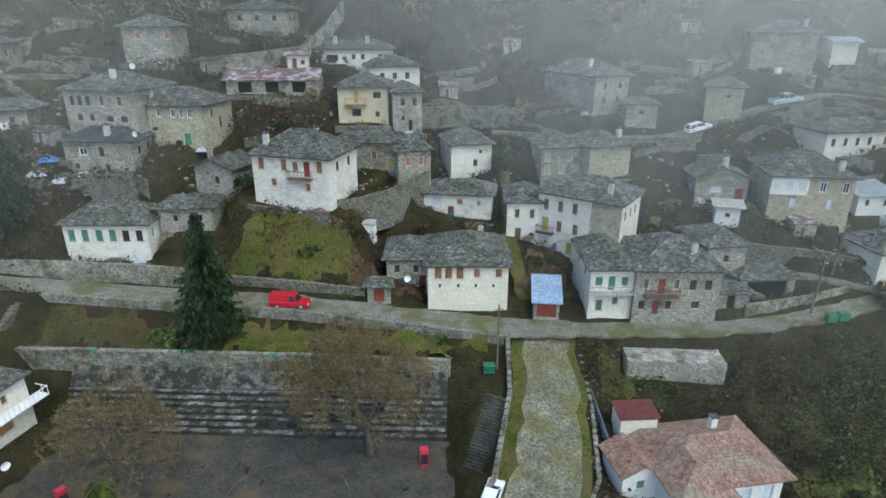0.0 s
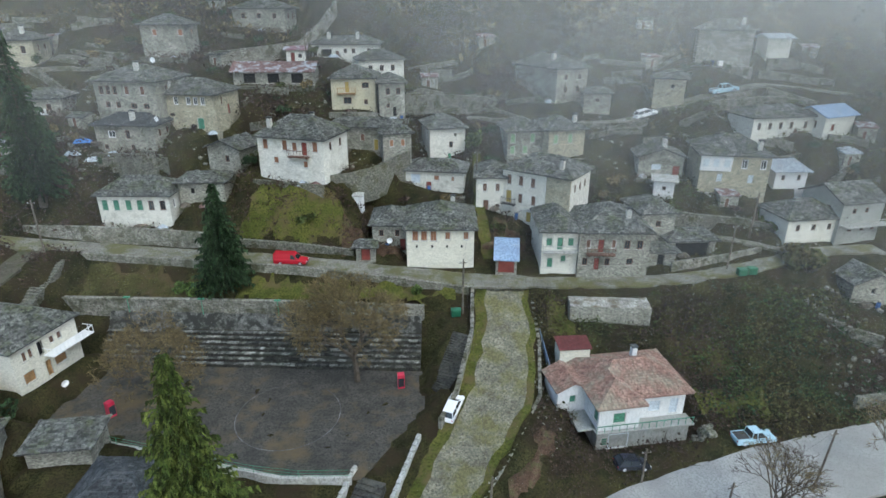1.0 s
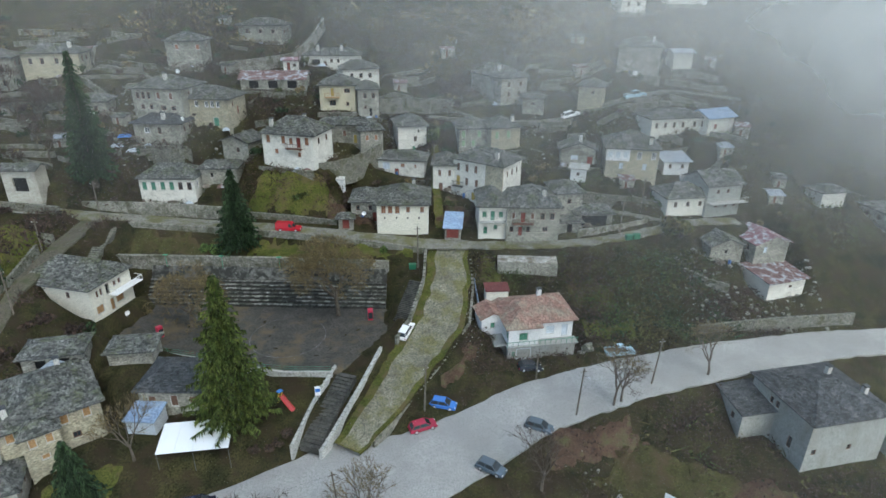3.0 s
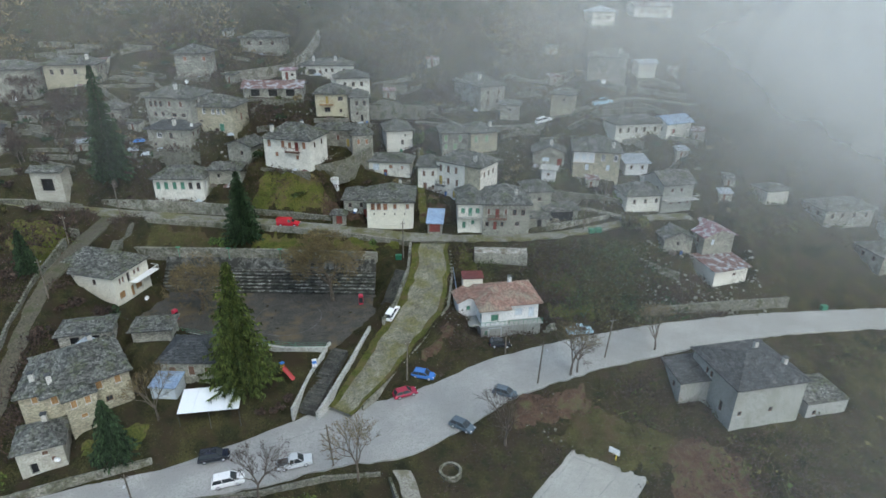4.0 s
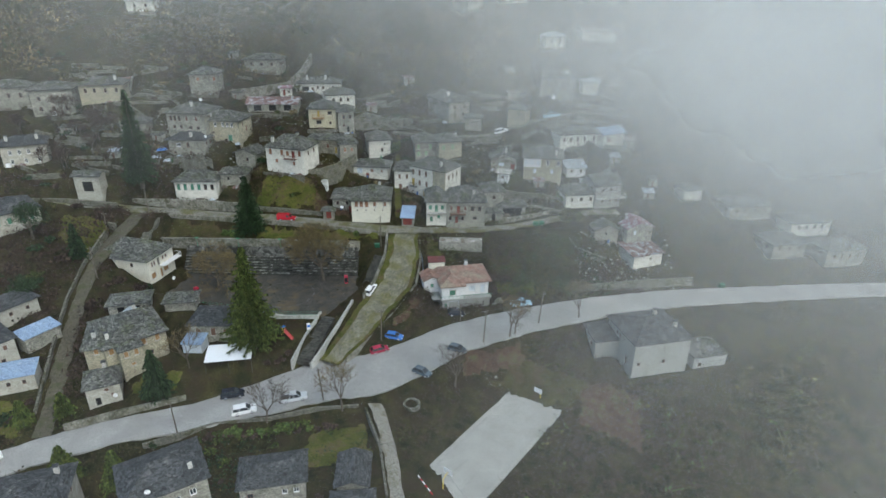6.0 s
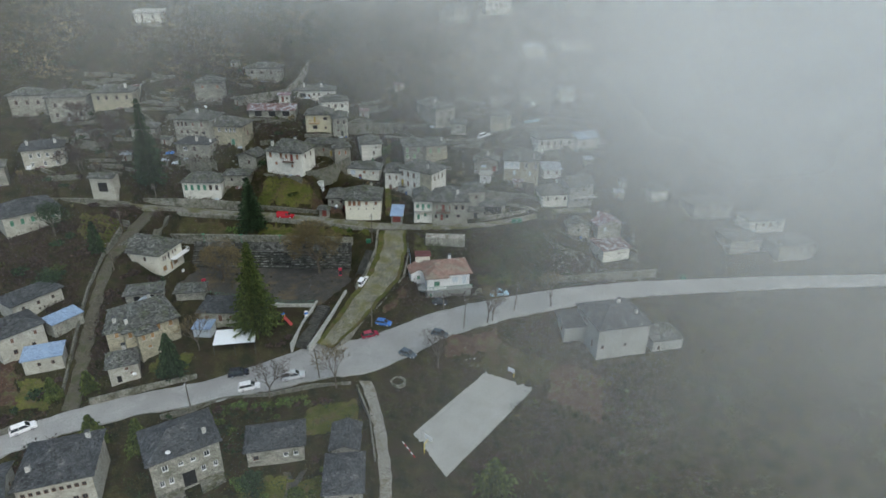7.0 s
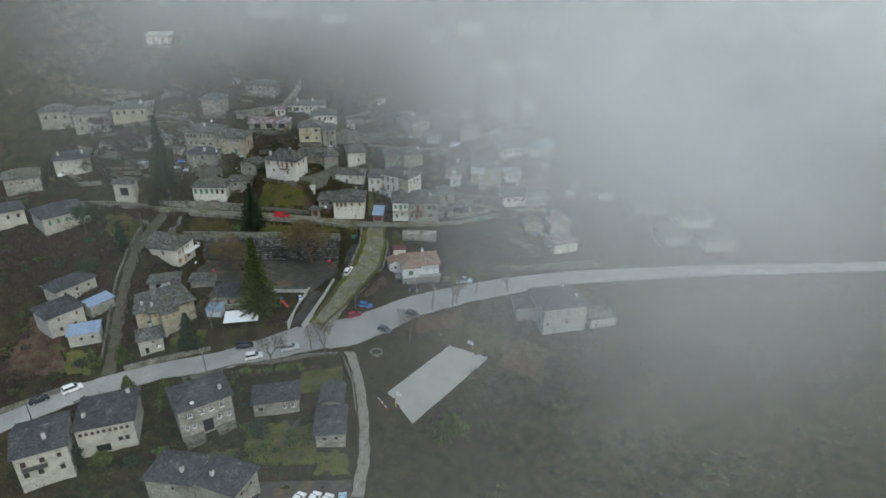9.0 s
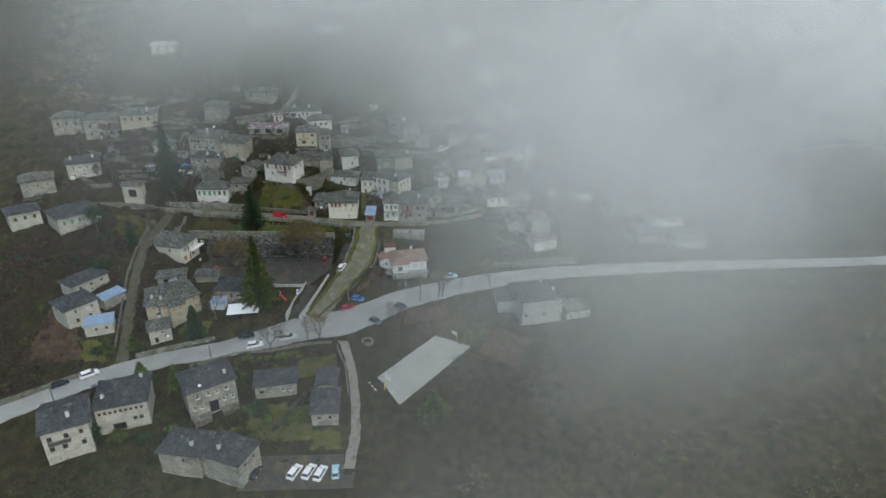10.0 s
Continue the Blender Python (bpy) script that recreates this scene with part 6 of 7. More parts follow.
rubble("fallen pale stones by the ramp's edge", 70, (14.5, 17.5, 38, 60), 0.22, 71)
rubble("fallen stones round the ruined houses", 260, (56, 84, 50, 64), 0.5, 72)
rubble("loose stones among the western terraces", 260, (-60, -30, 78, 92), 0.45, 73)
rubble("loose stones among the upper yards", 260, (-28, 8, 84, 100), 0.4, 74)
rubble("pale stones scattered on the east slope", 120, (17, 60, 44, 64), 0.2, 78)
rubble("scattered stones below the road", 26, (28, 40, 20, 28), 0.3, 75)
rubble("loose stones among the eastern lanes", 260, (30, 66, 70, 100), 0.4, 76)



def free_of_houses(x, y, gap):
    for cx, cy, c, q, w, d, zb in PADS:
        u, v = (x - cx) * c + (y - cy) * q, -(x - cx) * q + (y - cy) * c
        if abs(u) < w / 2 + gap and -gap < v < d + gap:
            return False
    ax, ay = np.array([x]), np.array([y])
    return all(strip_at(pts, ax, ay)[0][0] > gap for pts, _ in STRIPS) and all(poly_out(pts, ax, ay)[0] > gap for pts, _, _ in FIELDS)


# old terrace walls that step up the slope between the houses
tw = random.Random(91)
for _ in range(330):
    x, y = tw.uniform(-96, 80), tw.uniform(71, 114)
    L, a = tw.uniform(4, 11), tw.uniform(-16, 16)
    dx, dy = L / 2 * math.cos(radians(a)), L / 2 * math.sin(radians(a))
    ends = [(x - dx, y - dy), (x - dx / 2, y - dy / 2), (x, y), (x + dx / 2, y + dy / 2), (x + dx, y + dy)]
    if (-31 < x < -9 and y < 79) or not all(free_of_houses(px, py, 0.7) for px, py in ends):
        continue
    up = tw.uniform(0.5, 1.2)
    long_wall("old dry stone terrace wall on the slope", [(px, py, ground(px, py) + up) for px, py in ends[::2]], 0.5, up + 1.6, DRYSTONE, 0.14, 0.7, "terrace_wall")
for i in range(60):
    x, y = tw.uniform(-96, 86), tw.uniform(72, 120)
    if not (-31 < x < -9 and y < 79) and free_of_houses(x, y, 2.4):
        roofing = tw.choice((TIN, RUST, SLATE, SLATE, RUST))
        word = {TIN: "grey tin", RUST: "rusty tin", SLATE: "slate"}[roofing]
        house(f"small stone outhouse with {word} roof", x, y, ground(x, y) - 0.2, tw.uniform(-25, 25), tw.uniform(2.4, 4.0), tw.uniform(2.2, 3.2), tw.uniform(1.9, 2.5), STONE, 0.5, "shed", " f,0.4,0.1,0.8,1.7,d", roof=roofing, over=0.2, name="outhouse", category="outhouse", group="outhouses", drop=2.0, pad=False)
        PADS.append((x, y, 1.0, 0.0, 3.5, 3.0, ground(x, y)))
for i in range(330):
    x, y = tw.uniform(-100, 90), tw.uniform(69, 118)
    if free_of_houses(x, y, 0.9):
        bush(tw.choice(("dark bramble bush in a yard", "brown leafless bush in a yard", "dull green bush in a yard")), x, y, tw.uniform(0.7, 1.7), tw.uniform(0.8, 2.2), tw.choice((TWIGRED, BRUSH, BRUSH, NEEDLE_FAR, TWIG)), 1300 + i, 120)

# yard walls that hold up the narrow terraces before the houses
for i, (cx, cy, c, q, w, d, zb) in enumerate(list(PADS)):
    if cy < 66 or w < 4 or cx > 90:
        continue
    edge = [(cx + u * c + (YARD - 0.15) * q, cy + u * q - (YARD - 0.15) * c) for u in np.linspace(-w / 2 - 0.5, w / 2 + 0.5, 4)]
    beyond = [ground(px + 2.0 * q, py - 2.0 * c) for px, py in edge]
    others = [o for j, o in enumerate(PADS) if j != i]
    hit = any(abs((px - o[0]) * o[2] + (py - o[1]) * o[3]) < o[4] / 2 + 0.3 and -0.3 < -(px - o[0]) * o[3] + (py - o[1]) * o[2] < o[5] + 0.3 for px, py in edge for o in others)
    road = min(strip_at(pts, np.array([px]), np.array([py]))[0][0] for pts, _ in STRIPS for px, py in edge)
    if not hit and road > 0.5 and zb - sum(beyond) / 4 > 0.9:
        long_wall("rough stone wall holding up a house yard", [(px, py, zb + 0.1) for px, py in edge], 0.45, min(zb - min(beyond) + 0.8, 5.5), (DRYSTONE, PALEWALL)[i % 2], 0.12, 0.7, "yard_wall")


def evergreen_tree(label, x, y, h, r, material, seed):
    """A broad leafy tree: trunk, limbs and clumps of leaves with gaps."""
    g = random.Random(seed)
    t = empty("evergreen_tree", pose(x, y, ground(x, y)), label, "tree", "broad evergreen trees")
    b, c = Bag(), Bag()
    b.tube((0, 0, -0.4), (0.1, 0, h * 0.45), 0.03 * h, 0.02 * h, 8)
    for k in range(11):
        a, f = k * 2.4, g.uniform(0.25, 0.95)
        p = Vector((0.1, 0, h * g.uniform(0.2, 0.45)))
        e = Vector((math.cos(a) * r * 0.75 * (1.1 - f), math.sin(a) * r * 0.75 * (1.1 - f), h * (0.35 + 0.6 * f)))
        b.tube(p, e, 0.009 * h, 0.004 * h, 5, False)
        for _ in range(7):
            m = e + Vector((g.gauss(0, 0.3) * r * 0.7, g.gauss(0, 0.3) * r * 0.7, g.gauss(0, 0.09) * h))
            for _ in range(34):
                v = Vector((g.gauss(0, 1), g.gauss(0, 1), g.gauss(0, 0.7))) * r * 0.12
                leaf(c, g, m + v, 0.17)
    b.out("trunk", BARK, t)
    tagged(c.out("crown", material, t), kind="stuff")


evergreen_tree("broad dark evergreen tree below the green-shuttered house", -76.5, 50.0, 9.0, 4.6, NEEDLE_FAR, 121)
for k, (px, py, ph, pr) in enumerate(((-47.6, -24.6, 5.0, 3.0), (-41.4, -24.4, 3.6, 2.4), (-10.2, -16.2, 4.2, 2.6), (-2.0, -18.6, 3.8, 2.2), (-35.0, -25.0, 3.4, 2.0))):
    evergreen_tree("rounded dark evergreen in a garden below the road", px, py, ph, pr, NEEDLE if k % 2 else NEEDLE_FAR, 130 + k)
spruce("bushy conifer between the white hall and the road", -42.4, -6.8, 7.5, 2.9, NEEDLE, 20, 25)
evergreen_tree("dark evergreen tree in a garden on the west slope", -70.0, 33.5, 7.0, 3.4, NEEDLE_FAR, 122)
wg = random.Random(33)
made = 0
while made < 22:
    x, y = wg.uniform(-97, -62), wg.uniform(74, 96)
    if free_of_houses(x, y, 1.2):
        bare_tree("slim leafless tree in the wood above the lane", x, y, wg.uniform(7, 10), 0.6, 400 + made, TWIGRED, 4, 5)
        made += 1

# ---- vehicles ----


def car(label, x, y, rot, colour, kind="hatch", z=None, name="car"):
    """kinds: hatch, suv, pickup, van; the nose points to +x."""
    L, W, hb, ht = {"hatch": (4.1, 1.7, 0.86, 1.46), "suv": (4.45, 1.84, 1.0, 1.66), "pickup": (5.15, 1.8, 1.02, 1.74), "truck": (5.0, 1.75, 0.95, 1.8)}[kind]
    p0 = z if z is not None else None
    c, s = math.cos(radians(rot)), math.sin(radians(rot))

    def zz(u):
        if p0 is not None:
            return p0
        d = [(strip_at(q, np.array([x + c * u]), np.array([y + s * u]))) for q, _ in STRIPS]
        k = min(range(len(d)), key=lambda i: d[i][0][0])
        return float(d[k][1][0]) if d[k][0][0] < 1.0 else ground(x + c * u, y + s * u)

    za, zb = zz(-1.3), zz(1.3)
    t = empty(name, Matrix.Translation((x, y, (za + zb) / 2)) @ pose(0, 0, 0, 0, 0, rot) @ pose(0, 0, 0, 0, -math.degrees(math.atan2(zb - za, 2.6)), 0), label, "car", "parked cars")
    h = L / 2
    side = [(-h, 0.35), (-h, hb - 0.08), (-h + 0.06, hb), (h * 0.42, hb), (h * 0.93, hb - 0.14), (h, hb - 0.3), (h, 0.32), (h - 0.1, 0.24), (-h + 0.1, 0.24)]
    b = Bag()
    n = len(side)
    vs = []
    for yy, k in ((-W / 2, 0.05), (-W / 2 + 0.08, 0), (W / 2 - 0.08, 0), (W / 2, 0.05)):
        vs += [(px * (1 - k * 0.4), yy, pz - (k if pz > 0.5 else -k)) for px, pz in side]
    fs = [tuple(range(n)), tuple(range(4 * n - 1, 3 * n - 1, -1))]
    for r in range(3):
        fs += [(r * n + (i + 1) % n, r * n + i, (r + 1) * n + i, (r + 1) * n + (i + 1) % n) for i in range(n)]
    b.add(vs, fs)
    if kind == "pickup":
        cab = [(-0.75, hb - 0.02), (-0.6, ht), (0.55, ht), (1.35, hb - 0.02)]
    elif kind == "truck":
        cab = [(-h + 0.02, hb - 0.02), (-h + 0.06, ht), (0.55, ht), (1.25, hb - 0.02)]
    elif kind == "suv":
        cab = [(-h + 0.08, hb - 0.02), (-h + 0.4, ht - 0.05), (0.45, ht), (1.25, hb - 0.02)]
    else:
        cab = [(-h + 0.1, hb - 0.02), (-h + 0.55, ht - 0.05), (0.35, ht), (1.15, hb - 0.02)]
    body = b.out("body", colour, t, smooth=False)
    k = 0.16
    g = Bag()
    vs = [(px, yy * (W / 2 - 0.07 - (k if i in (1, 2) else 0)), pz) for yy in (-1, 1) for i, (px, pz) in enumerate(cab)]
    g.add(vs, [(0, 3, 2, 1), (4, 5, 6, 7), (0, 1, 5, 4), (2, 3, 7, 6)])
    g.out("glazing", GLASS if kind != "truck" else colour, t)
    rf = Bag()
    (x1, z1), (x2, z2) = cab[1], cab[2]
    rf.block(x1 - 0.02, x2 + 0.03, -W / 2 + 0.2, W / 2 - 0.2, min(z1, z2) - 0.03, max(z1, z2) + 0.03, 0.04)
    for i, j in ((0, 1), (3, 2)):
        for e in (-1, 1):
            a = Vector((cab[i][0], e * (W / 2 - 0.07), cab[i][1]))
            q = Vector((cab[j][0], e * (W / 2 - 0.23), cab[j][1]))
            rf.tube(a, q, 0.05, 0.05, 4)
    mx2 = (cab[1][0] + cab[2][0]) / 2
    for e in (-1, 1):
        rf.tube((mx2, e * (W / 2 - 0.06), hb), (mx2, e * (W / 2 - 0.22), ht - 0.03), 0.05, 0.05, 4)
    rf.out("roof", colour, t)
    if kind == "truck":
        ws = Bag()
        ws.add([(1.28, -0.72, hb + 0.03), (1.28, 0.72, hb + 0.03), (0.62, 0.6, ht - 0.12), (0.62, -0.6, ht - 0.12)], [(0, 1, 2, 3)])
        for e in (-1, 1):
            ws.add([(0.1, e * 0.82, hb + 0.06), (0.95, e * 0.82, hb + 0.06), (0.5, e * 0.68, ht - 0.16), (0.1, e * 0.68, ht - 0.16)], [(0, 1, 2, 3)])
        ws.out("windscreen", GLASS, t)
    if kind == "pickup":
        bed = Bag()
        bed.box(-h + 0.12, -0.85, -W / 2 + 0.14, W / 2 - 0.14, hb - 0.005, hb + 0.012)
        bed.out("load_bed", IRON, t)
        for e in (-1, 1):
            r2 = Bag()
            r2.block(-h + 0.05, -0.8, e * (W / 2 - 0.08) - 0.05, e * (W / 2 - 0.08) + 0.05, hb - 0.02, hb + 0.1, 0.02)
            r2.out("bed_rail", colour, t)
    for ux in (-L * 0.3, L * 0.31):
        for e in (-1, 1):
            w2 = Bag()
            w2.tube((0, -0.1, 0), (0, 0.1, 0), 0.33, 0.33, 14)
            wh = w2.out("wheel", RUBBER, t, m=Matrix.Translation((ux, e * (W / 2 - 0.1), 0.33)))
            w3 = Bag()
            w3.tube((0, e * 0.1, 0), (0, e * 0.115, 0), 0.2, 0.18, 10)
            w3.out("rim", RIM, wh)
    for e in (-1, 1):
        q = Bag()
        q.block(h - 0.06, h + 0.015, e * W * 0.36 - 0.16, e * W * 0.36 + 0.16, hb - 0.34, hb - 0.2, 0.02)
        q.out("headlight", LAMPWHITE, t)
        q = Bag()
        q.block(-h - 0.015, -h + 0.04, e * W * 0.41 - 0.08, e * W * 0.41 + 0.08, hb - 0.34, hb - 0.1, 0.02)
        q.out("tail_light", LAMPRED, t)
    for e, nm in ((h, "front_bumper"), (-h, "rear_bumper")):
        q = Bag()
        q.block(e - 0.1, e + 0.06, -W / 2 + 0.05, W / 2 - 0.05, 0.3, 0.5, 0.03)
        q.out(nm, IRON if kind in ("pickup", "truck") else colour, t)
    return t


RED, CRIMSON = paint("red_car_paint", (0.42, 0.015, 0.03)), paint("crimson_car_paint", (0.3, 0.02, 0.05))
BLUE, NAVY = paint("blue_car_paint", (0.05, 0.17, 0.5)), paint("navy_car_paint", (0.012, 0.016, 0.03))
SILVER, GREYC = paint("silver_car_paint", (0.5, 0.52, 0.54)), paint("slate_car_paint", (0.09, 0.12, 0.15))
SKYC = paint("pale_blue_car_paint", (0.4, 0.58, 0.68))
car("red canopied pickup truck parked on the upper road", -19.6, 66.8, -3, RED, "truck", 16.2, "pickup_truck")
car("white car parked on the cobbled ramp", 4.6, 44.6, 68, WHITEP, "hatch")
car("blue car parked below the ramp", 10.8, 30.8, -14, BLUE, "hatch", 1.6)
car("crimson car parked by the ramp's foot", 7.8, 27.2, 20, CRIMSON, "hatch")
car("dark navy car parked below the red-roofed house", 25.2, 38.6, 8, NAVY, "hatch")
car("pale blue pickup with white load parked on the roadside", 41.4, 43.0, 8, SKYC, "pickup", 3.0, "pickup_truck")
car("slate grey car parked on the road bend", 17.2, 18.6, -33, GREYC, "hatch", 0.7)
car("dark grey car parked under a bare tree", 24.9, 26.1, -25, GREYC, "hatch", 1.3)
car("white SUV parked by the roadside wall", -17.0, 8.8, 15, WHITEP, "suv")
car("silver pickup parked on the roadside", -8.0, 11.8, 14, SILVER, "pickup", None, "pickup_truck")
car("black SUV parked beside the garden wall", -20.6, 13.5, 14, NAVY, "suv", -0.6)
car("white car parked on the western road", -58.0, -3.0, 39, WHITEP, "suv")
car("dark car parked on the western road", -63.6, -7.0, 40, NAVY, "hatch")
for i, (x, y, r, c, w) in enumerate(((1.2, -32.8, 68, WHITEP, "white"), (4.5, -32.8, 70, WHITEP, "white"), (7.2, -33.4, 72, WHITEP, "white"), (10.6, -33.0, 96, SKYC, "pale blue"), (-8.0, -32.6, 80, NAVY, "black"))):
    car(f"{w} car standing on the dark parking place", x, y, r, c, "suv" if i < 3 else "hatch", -7.84)
car("pale blue pickup standing on the upper lane", 57.6, 101.6, 2, SKYC, "pickup", None, "pickup_truck")
car("white car standing on the upper lane", 41.4, 96.6, 10, WHITEP, "hatch")

# ---- poles and small things ----


def pole(x, y, h, lean=0.0, rot=0.0, lamp=False, z=None):
    z = ground(x, y) if z is None else z
    t = empty("utility_pole", pose(x, y, z, 0, lean, rot), "weathered wooden utility pole" + (" with street lamp" if lamp else ""), "utility pole", "utility poles")
    b = Bag()
    b.tube((0, 0, -0.6), (0, 0, h), 0.15, 0.1, 8)
    b.out("shaft", WOOD, t)
    b = Bag()
    b.block(-0.55, 0.55, -0.05, 0.05, h - 0.6, h - 0.5, 0.01)
    b.out("crossarm", WOOD, t)
    for k in (-0.45, 0.0, 0.45):
        b = Bag()
        b.tube((k, 0, h - 0.5), (k, 0, h - 0.36), 0.04, 0.03, 6)
        b.out("insulator", LAMPWHITE, t)
    if lamp:
        b = Bag()
        b.tube((0, 0, h - 1.2), (0, -1.2, h - 0.8), 0.03, 0.03, 6)
        arm = b.out("lamp_arm", IRON, t)
        b = Bag()
        b.block(-0.12, 0.12, -1.6, -1.1, h - 0.85, h - 0.72, 0.03)
        b.out("lamp_head", RIM, arm)
    return Vector((x, y, z + h - 0.4))


tops = [pole(6.2, 59.8, 8.5, 0, 10), pole(8.0, 29.6, 8.0, 2, 40), pole(30.9, 28.6, 8.5, 3, 20, True), pole(44.4, 35.2, 8.5, 5, 20), pole(-27.8, 3.4, 8.5, -1, 20, True), pole(-2.2, 11.4, 8.0, -4, 20), pole(26.2, 37.4, 5.0, 0, 10), pole(-55.0, 64.6, 8.0, 0, 0), pole(-62.6, 57.0, 8.0, 1, 0), pole(52.2, 72.6, 7.5, 2, 15), pole(46.5, 66.6, 7.5, 1, 10), pole(-57.6, 40.0, 7.5, 0, 10), pole(-61.5, -13.8, 7.0, 0, 0), pole(-24.0, 108.4, 9.0, 0, 0), pole(9.2, 84.2, 7.5, 0, 0)]


def cable(a, b, sag=0.5):
    c = Bag()
    n = 10
    q = [a.lerp(b, i / n) - Vector((0, 0, 4 * sag * (i / n) * (1 - i / n))) for i in range(n + 1)]
    for p, r in zip(q, q[1:]):
        c.tube(p, r, 0.012, 0.012, 3, False)
    tagged(c.out("cable", IRON), "thin dark overhead cable strung between poles", "cable", "overhead cables")


for i, j in ((4, 5), (2, 3), (1, 0), (0, 14), (10, 9), (7, 8), (8, 11)):
    cable(tops[i], tops[j], 0.7)


def dish(x, y, z, rot, r=0.45):
    t = empty("satellite_dish", pose(x, y, z, 0, 0, rot), "white satellite dish on a short mast", "satellite dish", "satellite dishes")
    b = Bag()
    rings = [(0, 0.0), (r * 0.5, 0.05), (r, 0.18)]
    for (r0, d0), (r1, d1) in zip(rings, rings[1:]):
        for k in range(14):
            a, c = k * 2 * math.pi / 14, (k + 1) * 2 * math.pi / 14
            b.add([(r0 * math.cos(a), -d0, r0 * math.sin(a) + 1), (r0 * math.cos(c), -d0, r0 * math.sin(c) + 1), (r1 * math.cos(c), -d1, r1 * math.sin(c) + 1), (r1 * math.cos(a), -d1, r1 * math.sin(a) + 1)], [(0, 1, 2, 3)])
    b.out("reflector", WHITEP, t)
    b = Bag()
    b.tube((0, 0.02, 0), (0, 0.02, 1), 0.03, 0.03, 6)
    b.tube((0, -0.1, 0.75), (0, -0.5, 0.95), 0.015, 0.015, 4)
    b.out("mast", IRON, t)


for q in ((-4.8, 68.6, 18.3, 10), (-44.0, 83.4, 34.0, -20), (-47.0, 92.0, 42.6, 0), (-42.8, 45.2, 8.8, 60), (34.6, 75.0, 21.2, 0), (-42.0, 11.0, 1.0, 10), (-24.2, -15.4, 3.6, 20)):
    dish(*q)


def bin_(label, x, y, z, rot, material):
    t = empty("waste_bin", pose(x, y, z, 0, 0, rot), label, "waste bin", "waste bins")
    b = Bag()
    b.block(-0.65, 0.65, -0.45, 0.45, 0.15, 1.05, 0.05)
    b.out("tub", material, t)
    b = Bag()
    b.block(-0.7, 0.7, -0.5, 0.5, 1.05, 1.2, 0.07)
    b.out("lid", material, t)
    for i in (-0.5, 0.5):
        for j in (-0.35, 0.35):
            b = Bag()
            b.tube((i, j - 0.04, 0.08), (i, j + 0.04, 0.08), 0.08, 0.08, 8)
            b.out("castor", RUBBER, t)


BINGREEN = paint("bin_green", (0.015, 0.13, 0.065), 0.5)
bin_("green wheeled waste bin by the upper road", 47.8, 64.6, ground(47.8, 64.6), 5, BINGREEN)
bin_("green wheeled waste bin by the upper road", 49.4, 64.9, ground(49.4, 64.9), 5, BINGREEN)
bin_("green wheeled waste bin above the steps", 5.2, 59.2, ground(5.2, 59.2), 5, BINGREEN)
bin_("green wheeled waste bin beside the main road", 96.0, 52.4, ground(96.0, 52.4), 5, BINGREEN)


def kiosk(label, x, y, z, rot):
    t = empty("drinks_cooler", pose(x, y, z, 0, 0, rot), label, "cooler", "drinks coolers")
    b = Bag()
    b.block(-0.45, 0.45, -0.4, 0.4, 0, 2.1, 0.04)
    b.out("cabinet", paint("cooler_red", (0.5, 0.02, 0.06), 0.35), t)
    b = Bag()
    b.block(-0.38, 0.38, -0.43, -0.4, 0.3, 1.6, 0.005)
    b.out("glass_door", GLASS, t)


kiosk("red drinks cooler standing on the square", -2.2, 50.6, 5.42, 10)
kiosk("red drinks cooler beside the plaza house", -37.6, 44.6, 5.42, 60)

# village gate of the cream house's yard
t = house("small slate-roofed yard gate with dark red doors", -8.6, 68.9, 15.8, 0, 3.0, 1.6, 2.3, STONE, 0.9, "hip", " f,0.5,0.0,1.4,1.9,r", name="yard_gate", category="gate", group="", drop=1.5, pad=False)
house("little white hut with slate slab roof in the yard", -10.8, 78.0, ground(-10.8, 78.0), -10, 1.6, 1.2, 1.5, PLASTER, 0.3, "shed", "", roof=CONCRETE, over=0.1, name="hut", category="hut", group="", drop=1.5, pad=False)
t = empty("canopy", pose(-22.6, 20.4, 2.4, 0, 0, 8), "white plastic canopy over a cafe terrace", "canopy", "")
AWNING = paint("awning_white", (0.78, 0.8, 0.82), 0.5)
for i in range(4):
    x0, x1 = -4.6 + i * 2.3, -4.62 + (i + 1) * 2.3
    b = Bag()
    b.add([(x0, -2.6, 2.5), (x1, -2.6, 2.5), (x1, 2.6, 3.2), (x0, 2.6, 3.2), (x0, -2.6, 2.44), (x1, -2.6, 2.44), (x1, 2.6, 3.14), (x0, 2.6, 3.14)], [(0, 1, 2, 3), (7, 6, 5, 4), (0, 4, 5, 1), (2, 6, 7, 3), (1, 5, 6, 2), (3, 7, 4, 0)])
    b.out("awning_panel", AWNING, t)
for i in (-4.5, 0, 4.5):
    for j, k in ((-2.5, 2.45), (2.5, 3.1)):
        b = Bag()
        b.tube((i, j, -1.0), (i, j, k), 0.05, 0.05, 6)
        b.out("post", IRON, t)

# square: fence, posts, slide, sign, benches
t = empty("fence", pose(0, 0, 0), "low green mesh fence along the square's front wall", "fence", "", "structure")
fp = [(-40, 40.4), (-34, 38.9), (-28, 37.4), (-22.4, 35.8), (-17, 34.5), (-12, 33.8), (-6.6, 33.9)]
GREENP = paint("fence_green", (0.05, 0.24, 0.13), 0.5)
for (ax, ay), (bx, by) in zip(fp, fp[1:]):
    b = Bag()
    b.tube((ax, ay, 5.8), (ax, ay, 6.9), 0.03, 0.03, 6)
    b.out("fence_post", GREENP, t)
    for zz in (6.1, 6.45, 6.85):
        b = Bag()
        b.tube((ax, ay, zz), (bx, by, zz), 0.018, 0.018, 4)
        b.out("fence_rail", GREENP, t)
